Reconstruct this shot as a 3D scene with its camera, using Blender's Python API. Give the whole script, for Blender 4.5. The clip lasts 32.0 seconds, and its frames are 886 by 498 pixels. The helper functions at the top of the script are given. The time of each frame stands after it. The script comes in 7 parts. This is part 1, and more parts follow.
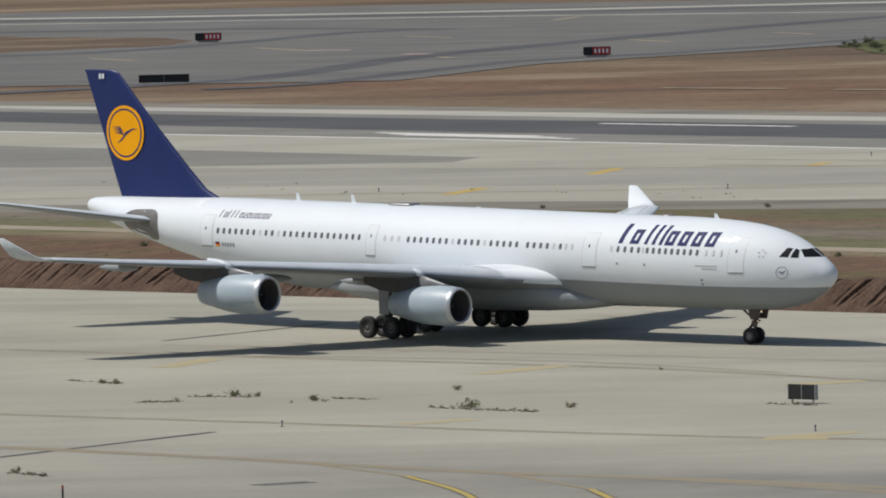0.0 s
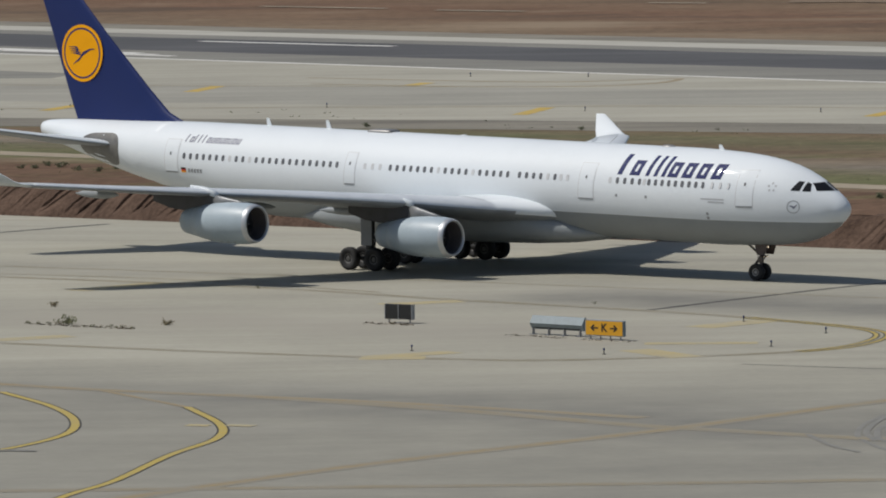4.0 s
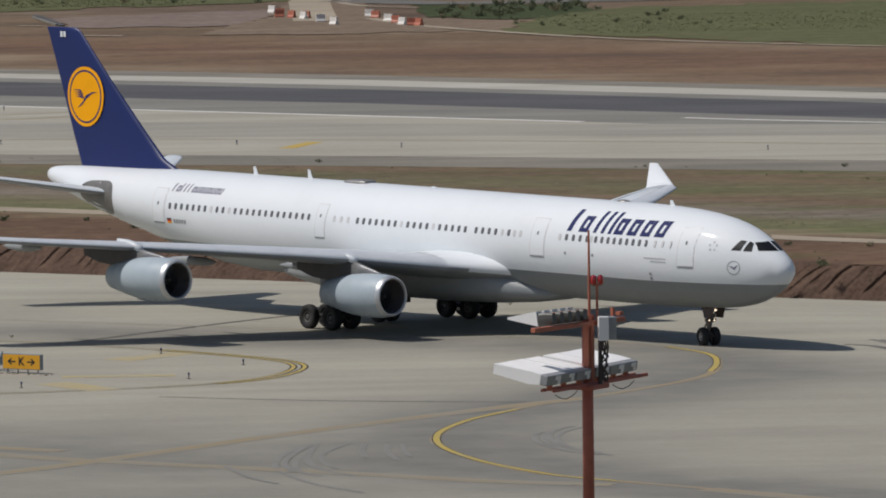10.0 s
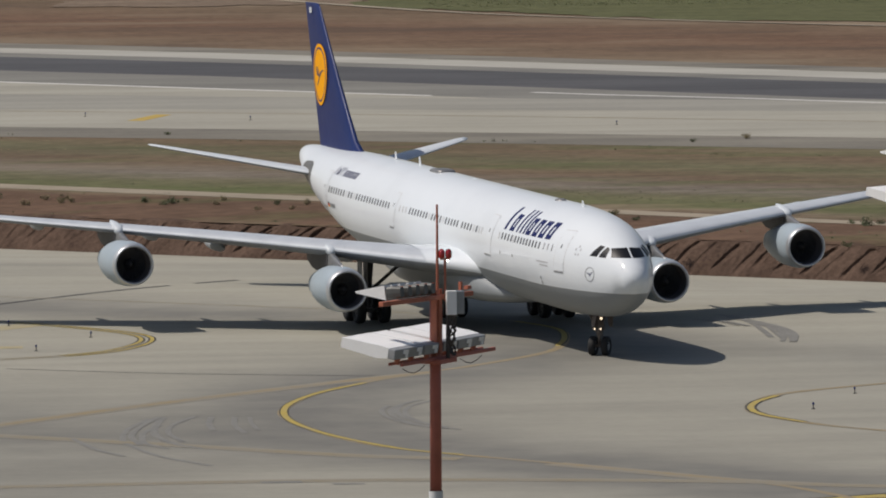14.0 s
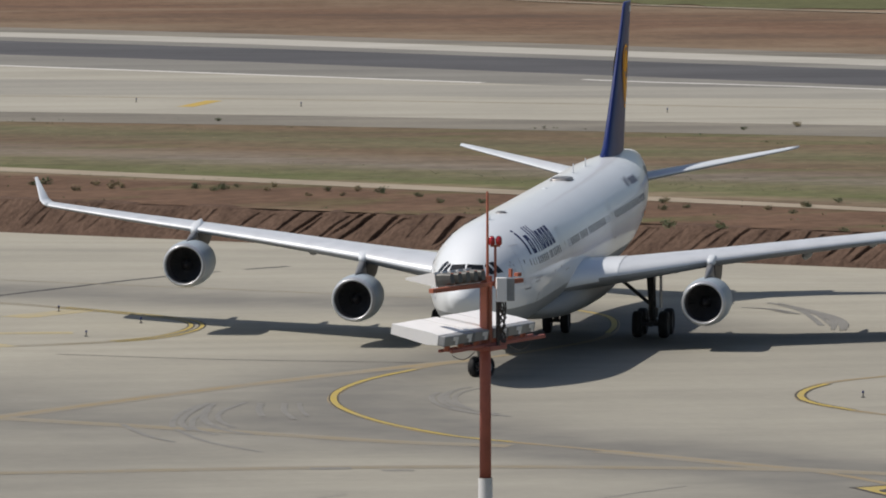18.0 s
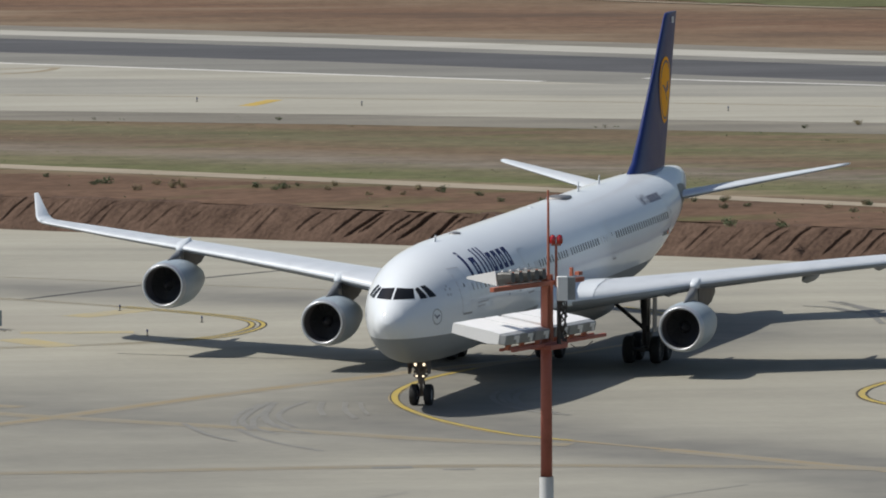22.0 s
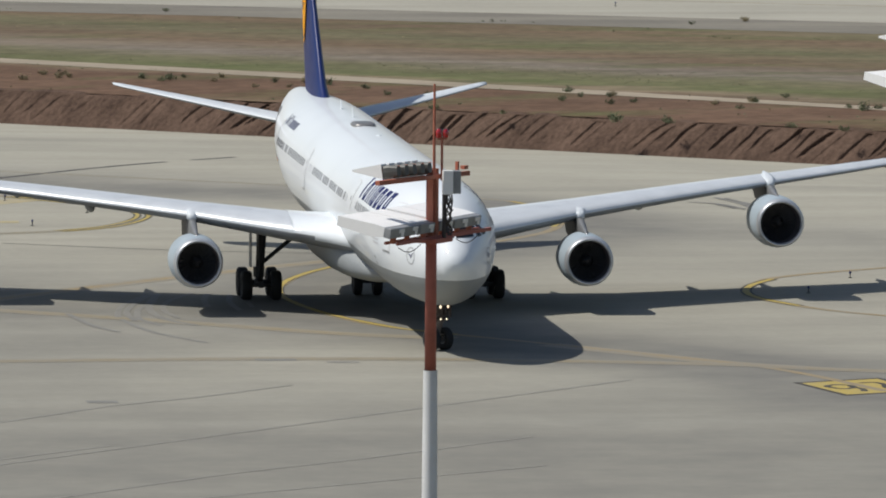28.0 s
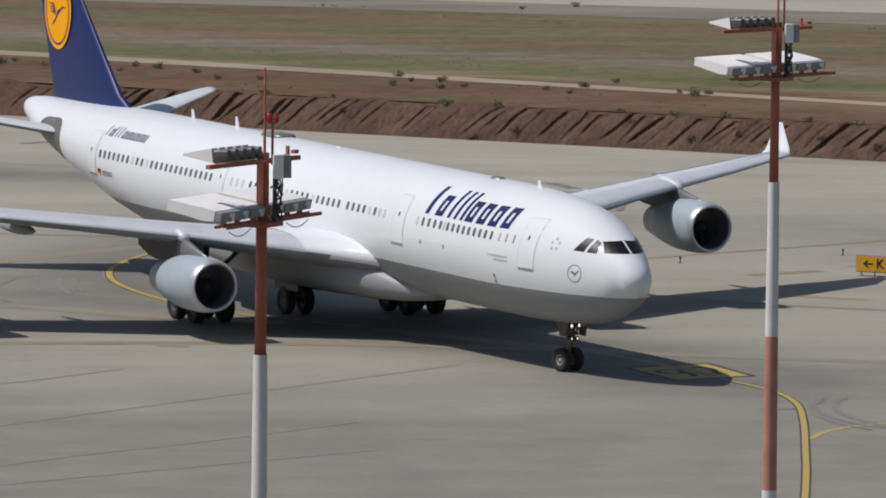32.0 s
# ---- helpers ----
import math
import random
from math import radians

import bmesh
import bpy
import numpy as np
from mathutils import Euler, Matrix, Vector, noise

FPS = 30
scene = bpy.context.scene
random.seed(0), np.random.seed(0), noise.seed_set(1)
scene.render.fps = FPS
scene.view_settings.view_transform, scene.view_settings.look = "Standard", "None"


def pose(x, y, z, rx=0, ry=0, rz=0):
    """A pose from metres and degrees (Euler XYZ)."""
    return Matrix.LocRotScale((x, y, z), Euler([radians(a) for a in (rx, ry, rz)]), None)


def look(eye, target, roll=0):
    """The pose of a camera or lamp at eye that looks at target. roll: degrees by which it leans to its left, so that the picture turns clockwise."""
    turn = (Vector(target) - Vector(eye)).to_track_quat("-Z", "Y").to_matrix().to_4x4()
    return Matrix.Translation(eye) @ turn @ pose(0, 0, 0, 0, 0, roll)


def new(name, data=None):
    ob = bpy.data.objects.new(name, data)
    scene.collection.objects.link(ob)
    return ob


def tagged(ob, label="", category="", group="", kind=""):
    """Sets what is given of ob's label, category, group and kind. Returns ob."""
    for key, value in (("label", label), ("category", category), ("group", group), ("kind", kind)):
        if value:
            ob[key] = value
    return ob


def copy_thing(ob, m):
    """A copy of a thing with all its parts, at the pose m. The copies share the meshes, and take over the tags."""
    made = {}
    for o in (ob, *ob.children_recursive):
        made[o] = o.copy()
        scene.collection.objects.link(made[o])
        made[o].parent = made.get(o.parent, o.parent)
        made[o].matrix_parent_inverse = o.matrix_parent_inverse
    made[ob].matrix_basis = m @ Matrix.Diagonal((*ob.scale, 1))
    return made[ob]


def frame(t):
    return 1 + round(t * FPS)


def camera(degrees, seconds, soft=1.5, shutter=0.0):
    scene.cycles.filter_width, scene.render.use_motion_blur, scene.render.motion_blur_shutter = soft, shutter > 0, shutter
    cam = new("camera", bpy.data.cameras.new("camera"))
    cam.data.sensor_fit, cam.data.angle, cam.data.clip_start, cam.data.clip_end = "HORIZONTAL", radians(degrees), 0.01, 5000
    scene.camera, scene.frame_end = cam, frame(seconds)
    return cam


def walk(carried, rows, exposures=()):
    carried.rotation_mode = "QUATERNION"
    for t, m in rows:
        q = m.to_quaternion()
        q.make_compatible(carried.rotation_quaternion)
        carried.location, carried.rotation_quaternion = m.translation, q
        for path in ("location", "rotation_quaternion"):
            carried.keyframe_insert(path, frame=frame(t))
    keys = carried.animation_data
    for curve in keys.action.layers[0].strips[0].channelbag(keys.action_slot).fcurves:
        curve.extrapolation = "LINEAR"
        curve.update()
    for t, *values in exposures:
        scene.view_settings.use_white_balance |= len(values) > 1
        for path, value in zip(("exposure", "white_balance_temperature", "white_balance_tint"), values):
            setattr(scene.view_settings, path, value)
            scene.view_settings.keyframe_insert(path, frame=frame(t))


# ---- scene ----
# ---- camera: a long lens on a high balcony, panned by hand ----
EYE_Z = 33.89
cam = camera(6.63, 32.0, soft=1.9)


def aim(yaw, pitch, roll):
    return pose(0, 0, EYE_Z, 90 + pitch, 0, yaw) @ pose(0, 0, 0, 0, 0, roll)


CAMERA_ROWS = [
    (0.0, 0.271, -3.388, -1.400),    (0.5, -0.167, -3.541, -1.317),    (1.0, -0.522, -3.726, -1.389),    (1.5, -0.797, -3.706, -0.977),
    (2.0, -0.936, -3.847, -1.007),    (2.5, -1.535, -3.942, -0.850),    (3.0, -1.919, -4.110, -0.927),    (3.5, -2.309, -4.110, -0.761),
    (5.5, -4.015, -3.789, -0.602),    (6.0, -4.416, -3.864, -0.659),    (6.5, -4.817, -3.607, -0.610),    (7.0, -5.213, -3.632, -0.831),
    (7.5, -5.302, -3.457, -0.651),    (8.0, -5.755, -3.443, -0.649),    (8.5, -6.141, -3.572, -0.652),    (9.0, -6.477, -3.564, -0.743),
    (9.5, -6.724, -3.601, -0.747),    (10.0, -7.114, -3.856, -0.652),    (10.5, -7.545, -4.049, -0.491),    (11.0, -7.591, -4.126, -0.491),
    (11.5, -7.880, -4.247, -0.297),    (12.0, -7.751, -4.009, -0.454),    (12.5, -7.778, -4.036, -0.222),    (13.0, -8.141, -3.880, -0.390),
    (13.5, -8.247, -3.986, -0.292),    (15.5, -8.270, -4.164, -0.303),    (16.0, -7.882, -4.523, -0.085),    (16.5, -7.709, -4.584, -0.077),
    (17.0, -7.652, -4.510, 0.019),    (17.5, -7.664, -4.471, -0.103),    (18.0, -7.874, -4.159, -0.108),    (18.5, -7.722, -4.320, -0.292),
    (19.0, -7.742, -4.011, -0.260),    (19.5, -7.624, -3.943, -0.306),    (20.0, -7.328, -3.984, -0.448),    (20.5, -7.436, -4.081, -0.267),
    (21.0, -7.441, -4.107, -0.242),    (21.5, -7.458, -4.225, -0.101),    (22.0, -7.417, -4.166, -0.217),    (22.5, -7.279, -4.285, -0.211),
    (23.0, -7.362, -4.376, -0.193),    (23.5, -7.480, -4.431, -0.107),    (24.0, -7.297, -4.481, -0.118),    (24.5, -7.275, -4.530, -0.042),
    (26.5, -7.714, -4.778, 0.130),    (27.0, -7.888, -4.969, 0.233),    (27.5, -8.188, -5.061, 0.263),    (28.0, -8.279, -4.964, 0.389),
    (28.5, -8.442, -5.019, 0.467),    (29.0, -8.320, -4.991, 0.537),    (29.5, -8.711, -4.945, 0.513),    (30.0, -8.750, -4.938, 0.341),
    (30.5, -9.049, -4.997, 0.433),    (31.0, -8.980, -4.952, 0.526),    (31.5, -9.249, -4.998, 0.514),    (32.0, -9.556, -5.069, 0.640),
]
EXPOSURES = [
    (0.0, 0.0, 6500, 10), (2.0, -0.05, 6500, 10), (3.0, -0.15, 6500, 10), (6.0, -0.18, 6500, 10), (8.0, -0.18, 6500, 11), (9.0, -0.19, 6500, 12), (11.0, -0.21, 6600, 13),
    (13.0, -0.20, 6700, 13), (16.0, -0.26, 6700, 13.5), (17.0, -0.05, 6700, 13.5), (18.0, 0.04, 6700, 13), (19.0, 0.08, 6550, 11), (20.0, 0.09, 6500, 10), (24.0, 0.10, 6500, 10),
    (29.0, 0.09, 6500, 10), (30.0, 0.09, 6550, 15), (31.0, 0.08, 6600, 16), (32.0, -0.13, 6500, 15),
]
walk(cam, [(t, aim(a, b, c)) for t, a, b, c in CAMERA_ROWS], EXPOSURES)

# ---- light ----
SUN_AZ, SUN_EL = 175.0, 55.0
world = bpy.data.worlds.new("sky")
scene.world = world
world.use_nodes = True
wn = world.node_tree
sky = wn.nodes.new("ShaderNodeTexSky")
sky.sky_type = "NISHITA"
sky.sun_disc = False
sky.sun_elevation = radians(SUN_EL)
sky.sun_rotation = radians(90 - SUN_AZ)
sky.dust_density = 1.3
wn.links.new(sky.outputs[0], wn.nodes["Background"].inputs[0])
wn.nodes["Background"].inputs[1].default_value = 0.072
sun_data = bpy.data.lights.new("sun", "SUN")
sun_data.energy, sun_data.angle, sun_data.color = 3.68, radians(0.53), (1.0, 0.96, 0.89)
sun = new("sun", sun_data)
sun_dir = Vector((math.cos(radians(SUN_AZ)) * math.cos(radians(SUN_EL)), math.sin(radians(SUN_AZ)) * math.cos(radians(SUN_EL)), math.sin(radians(SUN_EL))))
sun.matrix_world = look(sun_dir * 900, (0, 0, 0))
scene.view_settings.exposure = 0.0


# ---- materials ----
def blank(name):
    m = bpy.data.materials.new(name)
    m.use_nodes = True
    return m, m.node_tree, m.node_tree.nodes["Principled BSDF"]


def node(t, kind, **values):
    n = t.nodes.new(kind)
    for k, v in values.items():
        n.inputs[k].default_value = v
    return n


def noise_of(t, coord, scale, detail=4.0, stretch=None, rotate=0.0):
    if stretch:
        mp = node(t, "ShaderNodeMapping", Scale=stretch, Rotation=(0, 0, radians(rotate)))
        t.links.new(coord, mp.inputs[0])
        coord = mp.outputs[0]
    n = node(t, "ShaderNodeTexNoise", Scale=scale, Detail=detail, Roughness=0.6)
    t.links.new(coord, n.inputs["Vector"])
    return n.outputs[0]


def ramp(t, value, stops):
    r = t.nodes.new("ShaderNodeValToRGB")
    es = r.color_ramp.elements
    es[0].position, es[0].color = stops[0][0], (*stops[0][1], 1)
    es[1].position, es[1].color = stops[-1][0], (*stops[-1][1], 1)
    for p, c in stops[1:-1]:
        es.new(p).color = (*c, 1)
    t.links.new(value, r.inputs[0])
    return r.outputs[0]


def mixed(t, a, b, fac, kind="MIX"):
    n = t.nodes.new("ShaderNodeMixRGB")
    n.blend_type = kind
    for i, v in ((0, fac), (1, a), (2, b)):
        if isinstance(v, (int, float)):
            n.inputs[i].default_value = v
        elif isinstance(v, tuple):
            n.inputs[i].default_value = (*v, 1)
        else:
            t.links.new(v, n.inputs[i])
    return n.outputs[0]


def math_of(t, op, a, b=0.0, c=0.0, clamp=False):
    n = t.nodes.new("ShaderNodeMath")
    n.operation, n.use_clamp = op, clamp
    for i, v in ((0, a), (1, b), (2, c)):
        if isinstance(v, (int, float)):
            n.inputs[i].default_value = v
        else:
            t.links.new(v, n.inputs[i])
    return n.outputs[0]


def paint(name, base, rough=0.5, metallic=0.0, var=0.08, scale=1.5, bump=0.0, coat=0.0, dirt=None, streak=None):
    """A painted or plain surface: base colour varied by broad stains and by fine grain, with rough patches."""
    m, t, bsdf = blank(name)
    co = t.nodes.new("ShaderNodeTexCoord").outputs["Object"]
    broad = noise_of(t, co, scale, 3.0, streak)
    fine = noise_of(t, co, scale * 14, 4.0)
    f = math_of(t, "ADD", math_of(t, "MULTIPLY", broad, 0.7), math_of(t, "MULTIPLY", fine, 0.3))
    lo = tuple(c * (1 - 2 * var) for c in base) if dirt is None else dirt
    hi = tuple(min(1.0, c * (1 + var)) for c in base)
    col = ramp(t, f, [(0.28, lo), (0.5, base), (0.72, hi)])
    t.links.new(col, bsdf.inputs["Base Color"])
    bsdf.inputs["Metallic"].default_value = metallic
    r = math_of(t, "MULTIPLY_ADD", f, 0.25, rough - 0.12, clamp=True)
    t.links.new(r, bsdf.inputs["Roughness"])
    bsdf.inputs["Coat Weight"].default_value = coat
    bsdf.inputs["Coat Roughness"].default_value = 0.07
    if bump:
        b = node(t, "ShaderNodeBump", Strength=bump, Distance=0.02)
        t.links.new(fine, b.inputs["Height"])
        t.links.new(b.outputs[0], bsdf.inputs["Normal"])
    return m


M_WHITE = paint("white_paint", (0.715, 0.755, 0.785), 0.55, var=0.02, scale=0.35, coat=0.55)
M_BELLY = paint("grey_belly_paint", (0.265, 0.285, 0.295), 0.5, var=0.05, scale=0.5)
M_WING = paint("grey_wing_paint", (0.60, 0.645, 0.68), 0.45, var=0.05, scale=0.6, coat=0.08)
M_SLAT = paint("pale_slat_metal", (0.625, 0.66, 0.69), 0.38, 0.2, var=0.06, scale=1.0)
# grey for downward faces and gear doors, with their shade mixed in
M_UNDERSHADE = paint("grey_underside_shade", (0.22, 0.235, 0.25), 0.5, var=0.08, scale=0.8)
# near-black base holds the shade on the pylon below the wing
M_UNDERPYLON = paint("shaded_pylon_side", (0.055, 0.055, 0.06), 0.5, 0.1, var=0.2, scale=1.5)
# the duct's inner shade is put into this lining colour
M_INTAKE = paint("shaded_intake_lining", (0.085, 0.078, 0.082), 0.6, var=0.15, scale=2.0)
M_NAVY = paint("navy_paint", (0.009, 0.022, 0.115), 0.4, var=0.06, scale=0.5)
M_PYLONSIDE = paint("dull_pylon_metal", (0.21, 0.215, 0.22), 0.4, 0.35, var=0.15, scale=1.5)
M_YELLOW = paint("golden_yellow_paint", (0.90, 0.385, 0.0), 0.6, var=0.03, scale=1.0)
M_NAVY.node_tree.nodes["Principled BSDF"].inputs["Specular IOR Level"].default_value = 0.35
for _m in (M_YELLOW, M_WHITE):
    _m.node_tree.nodes["Principled BSDF"].inputs["Specular IOR Level"].default_value = 0.2
M_INK = paint("navy_lettering", (0.016, 0.024, 0.105), 0.55, var=0.05, scale=2.0)
M_INK.node_tree.nodes["Principled BSDF"].inputs["Specular IOR Level"].default_value = 0.15
M_GAP = paint("fine_door_gap", (0.56, 0.57, 0.58), 0.5, var=0.04)
M_PYLON = paint("pylon_grey", (0.50, 0.545, 0.57), 0.45, 0.0, var=0.1, scale=1.5)
M_SILVER = paint("bare_metal", (0.52, 0.54, 0.56), 0.42, 0.6, var=0.05, scale=2.0)
M_STEEL = paint("dull_metal", (0.33, 0.33, 0.34), 0.45, 0.8, var=0.12, scale=3.0)
M_EXHAUST = paint("heat_and_shade_dark_metal", (0.27, 0.265, 0.26), 0.45, 0.6, var=0.15, scale=3.0)
M_NACELLE = paint("blue_grey_nacelle_paint", (0.345, 0.412, 0.46), 0.45, var=0.06, scale=1.0, coat=0.05)
M_FAN = paint("fan_blade_metal", (0.10, 0.10, 0.105), 0.4, 0.7, var=0.1)
M_TYRE = paint("tyre_rubber", (0.018, 0.018, 0.019), 0.8, var=0.2, scale=6, bump=0.3)
# darker copy of the rim paint for wheels shaded by wing and belly
M_RIMSHADE = paint("shaded_wheel_rim", (0.10, 0.10, 0.098), 0.6, 0.1, var=0.15, scale=6)
M_RIM = paint("wheel_rim_paint", (0.33, 0.33, 0.325), 0.45, 0.1, var=0.1, scale=6)
M_GEAR = paint("gear_strut_paint", (0.16, 0.135, 0.12), 0.5, 0.3, var=0.2, scale=4)
M_DOORBROWN = paint("dark_brownish_door", (0.085, 0.062, 0.055), 0.55, var=0.2, scale=3)
M_GEARDARK = paint("dark_gear_metal", (0.07, 0.07, 0.07), 0.5, 0.5, var=0.2, scale=4)
M_WINDOW = paint("dark_window_pane", (0.11, 0.115, 0.125), 0.4, var=0.1, scale=3)
M_SHADE = paint("closed_window_shade", (0.55, 0.56, 0.57), 0.4, var=0.04)
M_SEALPLATE = paint("stained_seal_plate", (0.17, 0.165, 0.155), 0.45, 0.3, var=0.25, scale=1.2)
M_SEAM = paint("panel_gap_grey", (0.28, 0.29, 0.30), 0.6, var=0.08)
M_FADED = paint("pale_grey_lettering", (0.45, 0.46, 0.48), 0.5, var=0.05)
M_FADEDINK = paint("thin_grey_blue_lettering", (0.17, 0.18, 0.24), 0.5, var=0.05)
M_BLACK = paint("black_paint", (0.015, 0.015, 0.015), 0.55, var=0.1)
M_RED = paint("red_paint", (0.55, 0.03, 0.03), 0.5, var=0.1)
M_BARRED = paint("faded_orange_red_plastic", (0.42, 0.14, 0.085), 0.55, var=0.15, scale=1)
M_BARWHITE = paint("dusty_white_plastic", (0.68, 0.66, 0.62), 0.55, var=0.1, scale=1)
M_MASTRED = paint("weathered_mast_red", (0.37, 0.115, 0.085), 0.6, var=0.16, scale=2, bump=0.15)
M_MASTPINK = paint("sun_faded_mast_red", (0.46, 0.215, 0.165), 0.6, var=0.14, scale=2, bump=0.15)
M_MASTORANGE = paint("weathered_mast_orange", (0.42, 0.135, 0.08), 0.6, var=0.18, scale=3, bump=0.15)
M_MASTWHITE = paint("weathered_mast_white", (0.66, 0.67, 0.67), 0.5, var=0.08, scale=2, bump=0.1)
M_LAMPWHITE = paint("white_lamp_housing", (0.88, 0.88, 0.87), 0.45, var=0.04, scale=2)
M_LAMPGREY = paint("grey_lamp_casting", (0.30, 0.31, 0.32), 0.5, 0.2, var=0.12, scale=5)
M_LAMPDARK = paint("dark_lamp_casting", (0.09, 0.092, 0.088), 0.5, 0.2, var=0.15, scale=6)
M_SIGNGREY = paint("galvanised_sign_back", (0.22, 0.265, 0.285), 0.6, 0.0, var=0.1, scale=2)
M_SIGNYELLOW = paint("sign_face_amber", (0.66, 0.33, 0.015), 0.45, var=0.04, scale=2)
M_LEAF = paint("dusty_leaf_green", (0.105, 0.125, 0.058), 0.7, var=0.35, scale=2)
M_DRYLEAF = paint("dry_stalk_ochre", (0.24, 0.20, 0.11), 0.8, var=0.3, scale=2)
M_WEED = paint("grey_green_weed", (0.185, 0.19, 0.095), 0.8, var=0.25, scale=2)
M_MEADOW = paint("meadow_blade_green", (0.15, 0.165, 0.075), 0.8, var=0.3, scale=0.3)
M_TWIG = paint("twig_brown", (0.10, 0.075, 0.05), 0.8, var=0.2)
M_CABLE = paint("dusty_dark_cable", (0.06, 0.05, 0.046), 0.6)


def glass(name, colour, rough, coat=1.0, spec=0.7):
    m, t, bsdf = blank(name)
    bsdf.inputs["Base Color"].default_value = (*colour, 1)
    bsdf.inputs["Roughness"].default_value = rough
    bsdf.inputs["Specular IOR Level"].default_value = spec
    bsdf.inputs["Coat Weight"].default_value = coat
    bsdf.inputs["Coat Roughness"].default_value = 0.03
    return m


M_COCKPIT = glass("cockpit_glass", (0.010, 0.011, 0.014), 0.38, 0.0, 0.2)
M_REDLENS = glass("red_lamp_lens", (0.45, 0.01, 0.015), 0.15)


def lit(name, colour, strength):
    m, t, bsdf = blank(name)
    bsdf.inputs["Base Color"].default_value = (0.9, 0.9, 0.9, 1)
    bsdf.inputs["Emission Color"].default_value = (*colour, 1)
    bsdf.inputs["Emission Strength"].default_value = strength
    return m


M_HEADLAMP = lit("lit_landing_lamp", (1.0, 0.80, 0.55), 1.7)

# ---- ground materials; the pavements run along GRAIN degrees from x ----
GRAIN = -39.0


def pavement(name, light, mid, dark, wear_and_tone=False, rough=0.85):
    m, t, bsdf = blank(name)
    co = t.nodes.new("ShaderNodeNewGeometry").outputs["Position"]
    streak = noise_of(t, co, 1.0, 5.0, (0.02, 0.16, 1.0), -GRAIN)
    blotch = noise_of(t, co, 0.06, 6.0)
    grain = noise_of(t, co, 1.6, 6.0)
    f = math_of(t, "ADD", math_of(t, "MULTIPLY", streak, 0.5), math_of(t, "ADD", math_of(t, "MULTIPLY", blotch, 0.32), math_of(t, "MULTIPLY", grain, 0.18)))
    col = ramp(t, f, [(0.36, dark), (0.5, mid), (0.62, light)])
    if wear_and_tone:
        at = t.nodes.new("ShaderNodeAttribute")
        at.attribute_name = "wear_and_tone"
        w = math_of(t, "MULTIPLY", at.outputs["Fac"], math_of(t, "MULTIPLY_ADD", noise_of(t, co, 0.25, 5.0), 1.0, 0.5), clamp=True)
        col = mixed(t, col, (0.135, 0.132, 0.122), w)
        at2 = t.nodes.new("ShaderNodeAttribute")
        at2.attribute_name = "dust"
        w2 = math_of(t, "MULTIPLY", at2.outputs["Fac"], math_of(t, "MULTIPLY_ADD", noise_of(t, co, 0.18, 5.0), 1.2, 0.3), clamp=True)
        col = mixed(t, col, (0.30, 0.28, 0.235), w2)
    t.links.new(col, bsdf.inputs["Base Color"])
    bsdf.inputs["Roughness"].default_value = rough
    bsdf.inputs["Specular IOR Level"].default_value = 0.25
    b = node(t, "ShaderNodeBump", Strength=0.15, Distance=0.02)
    t.links.new(grain, b.inputs["Height"])
    t.links.new(b.outputs[0], bsdf.inputs["Normal"])
    return m


M_APRON = pavement("worn_concrete_apron", (0.388, 0.372, 0.308), (0.336, 0.321, 0.264), (0.267, 0.256, 0.214), wear_and_tone=True)
M_CONCRETE = pavement("pale_concrete", (0.38, 0.365, 0.305), (0.337, 0.322, 0.268), (0.275, 0.263, 0.22))
M_SHOULDER = pavement("bright_concrete_shoulder", (0.43, 0.417, 0.37), (0.385, 0.372, 0.325), (0.315, 0.306, 0.266))
M_GREYCON = pavement("grey_concrete", (0.232, 0.226, 0.20), (0.197, 0.192, 0.17), (0.158, 0.153, 0.138))
M_LANE = pavement("worn_lane_concrete", (0.325, 0.314, 0.27), (0.283, 0.273, 0.235), (0.23, 0.222, 0.192))
M_ASPHALT = pavement("dark_asphalt", (0.105, 0.105, 0.108), (0.082, 0.082, 0.085), (0.062, 0.062, 0.065))
M_FARPAVE = pavement("far_grey_pavement", (0.168, 0.163, 0.15), (0.136, 0.132, 0.122), (0.10, 0.097, 0.091))
M_EDGE = pavement("gritty_verge", (0.24, 0.222, 0.18), (0.19, 0.176, 0.145), (0.13, 0.12, 0.10))
M_TRACK = pavement("pale_dirt_track", (0.36, 0.31, 0.235), (0.31, 0.265, 0.198), (0.24, 0.203, 0.15))


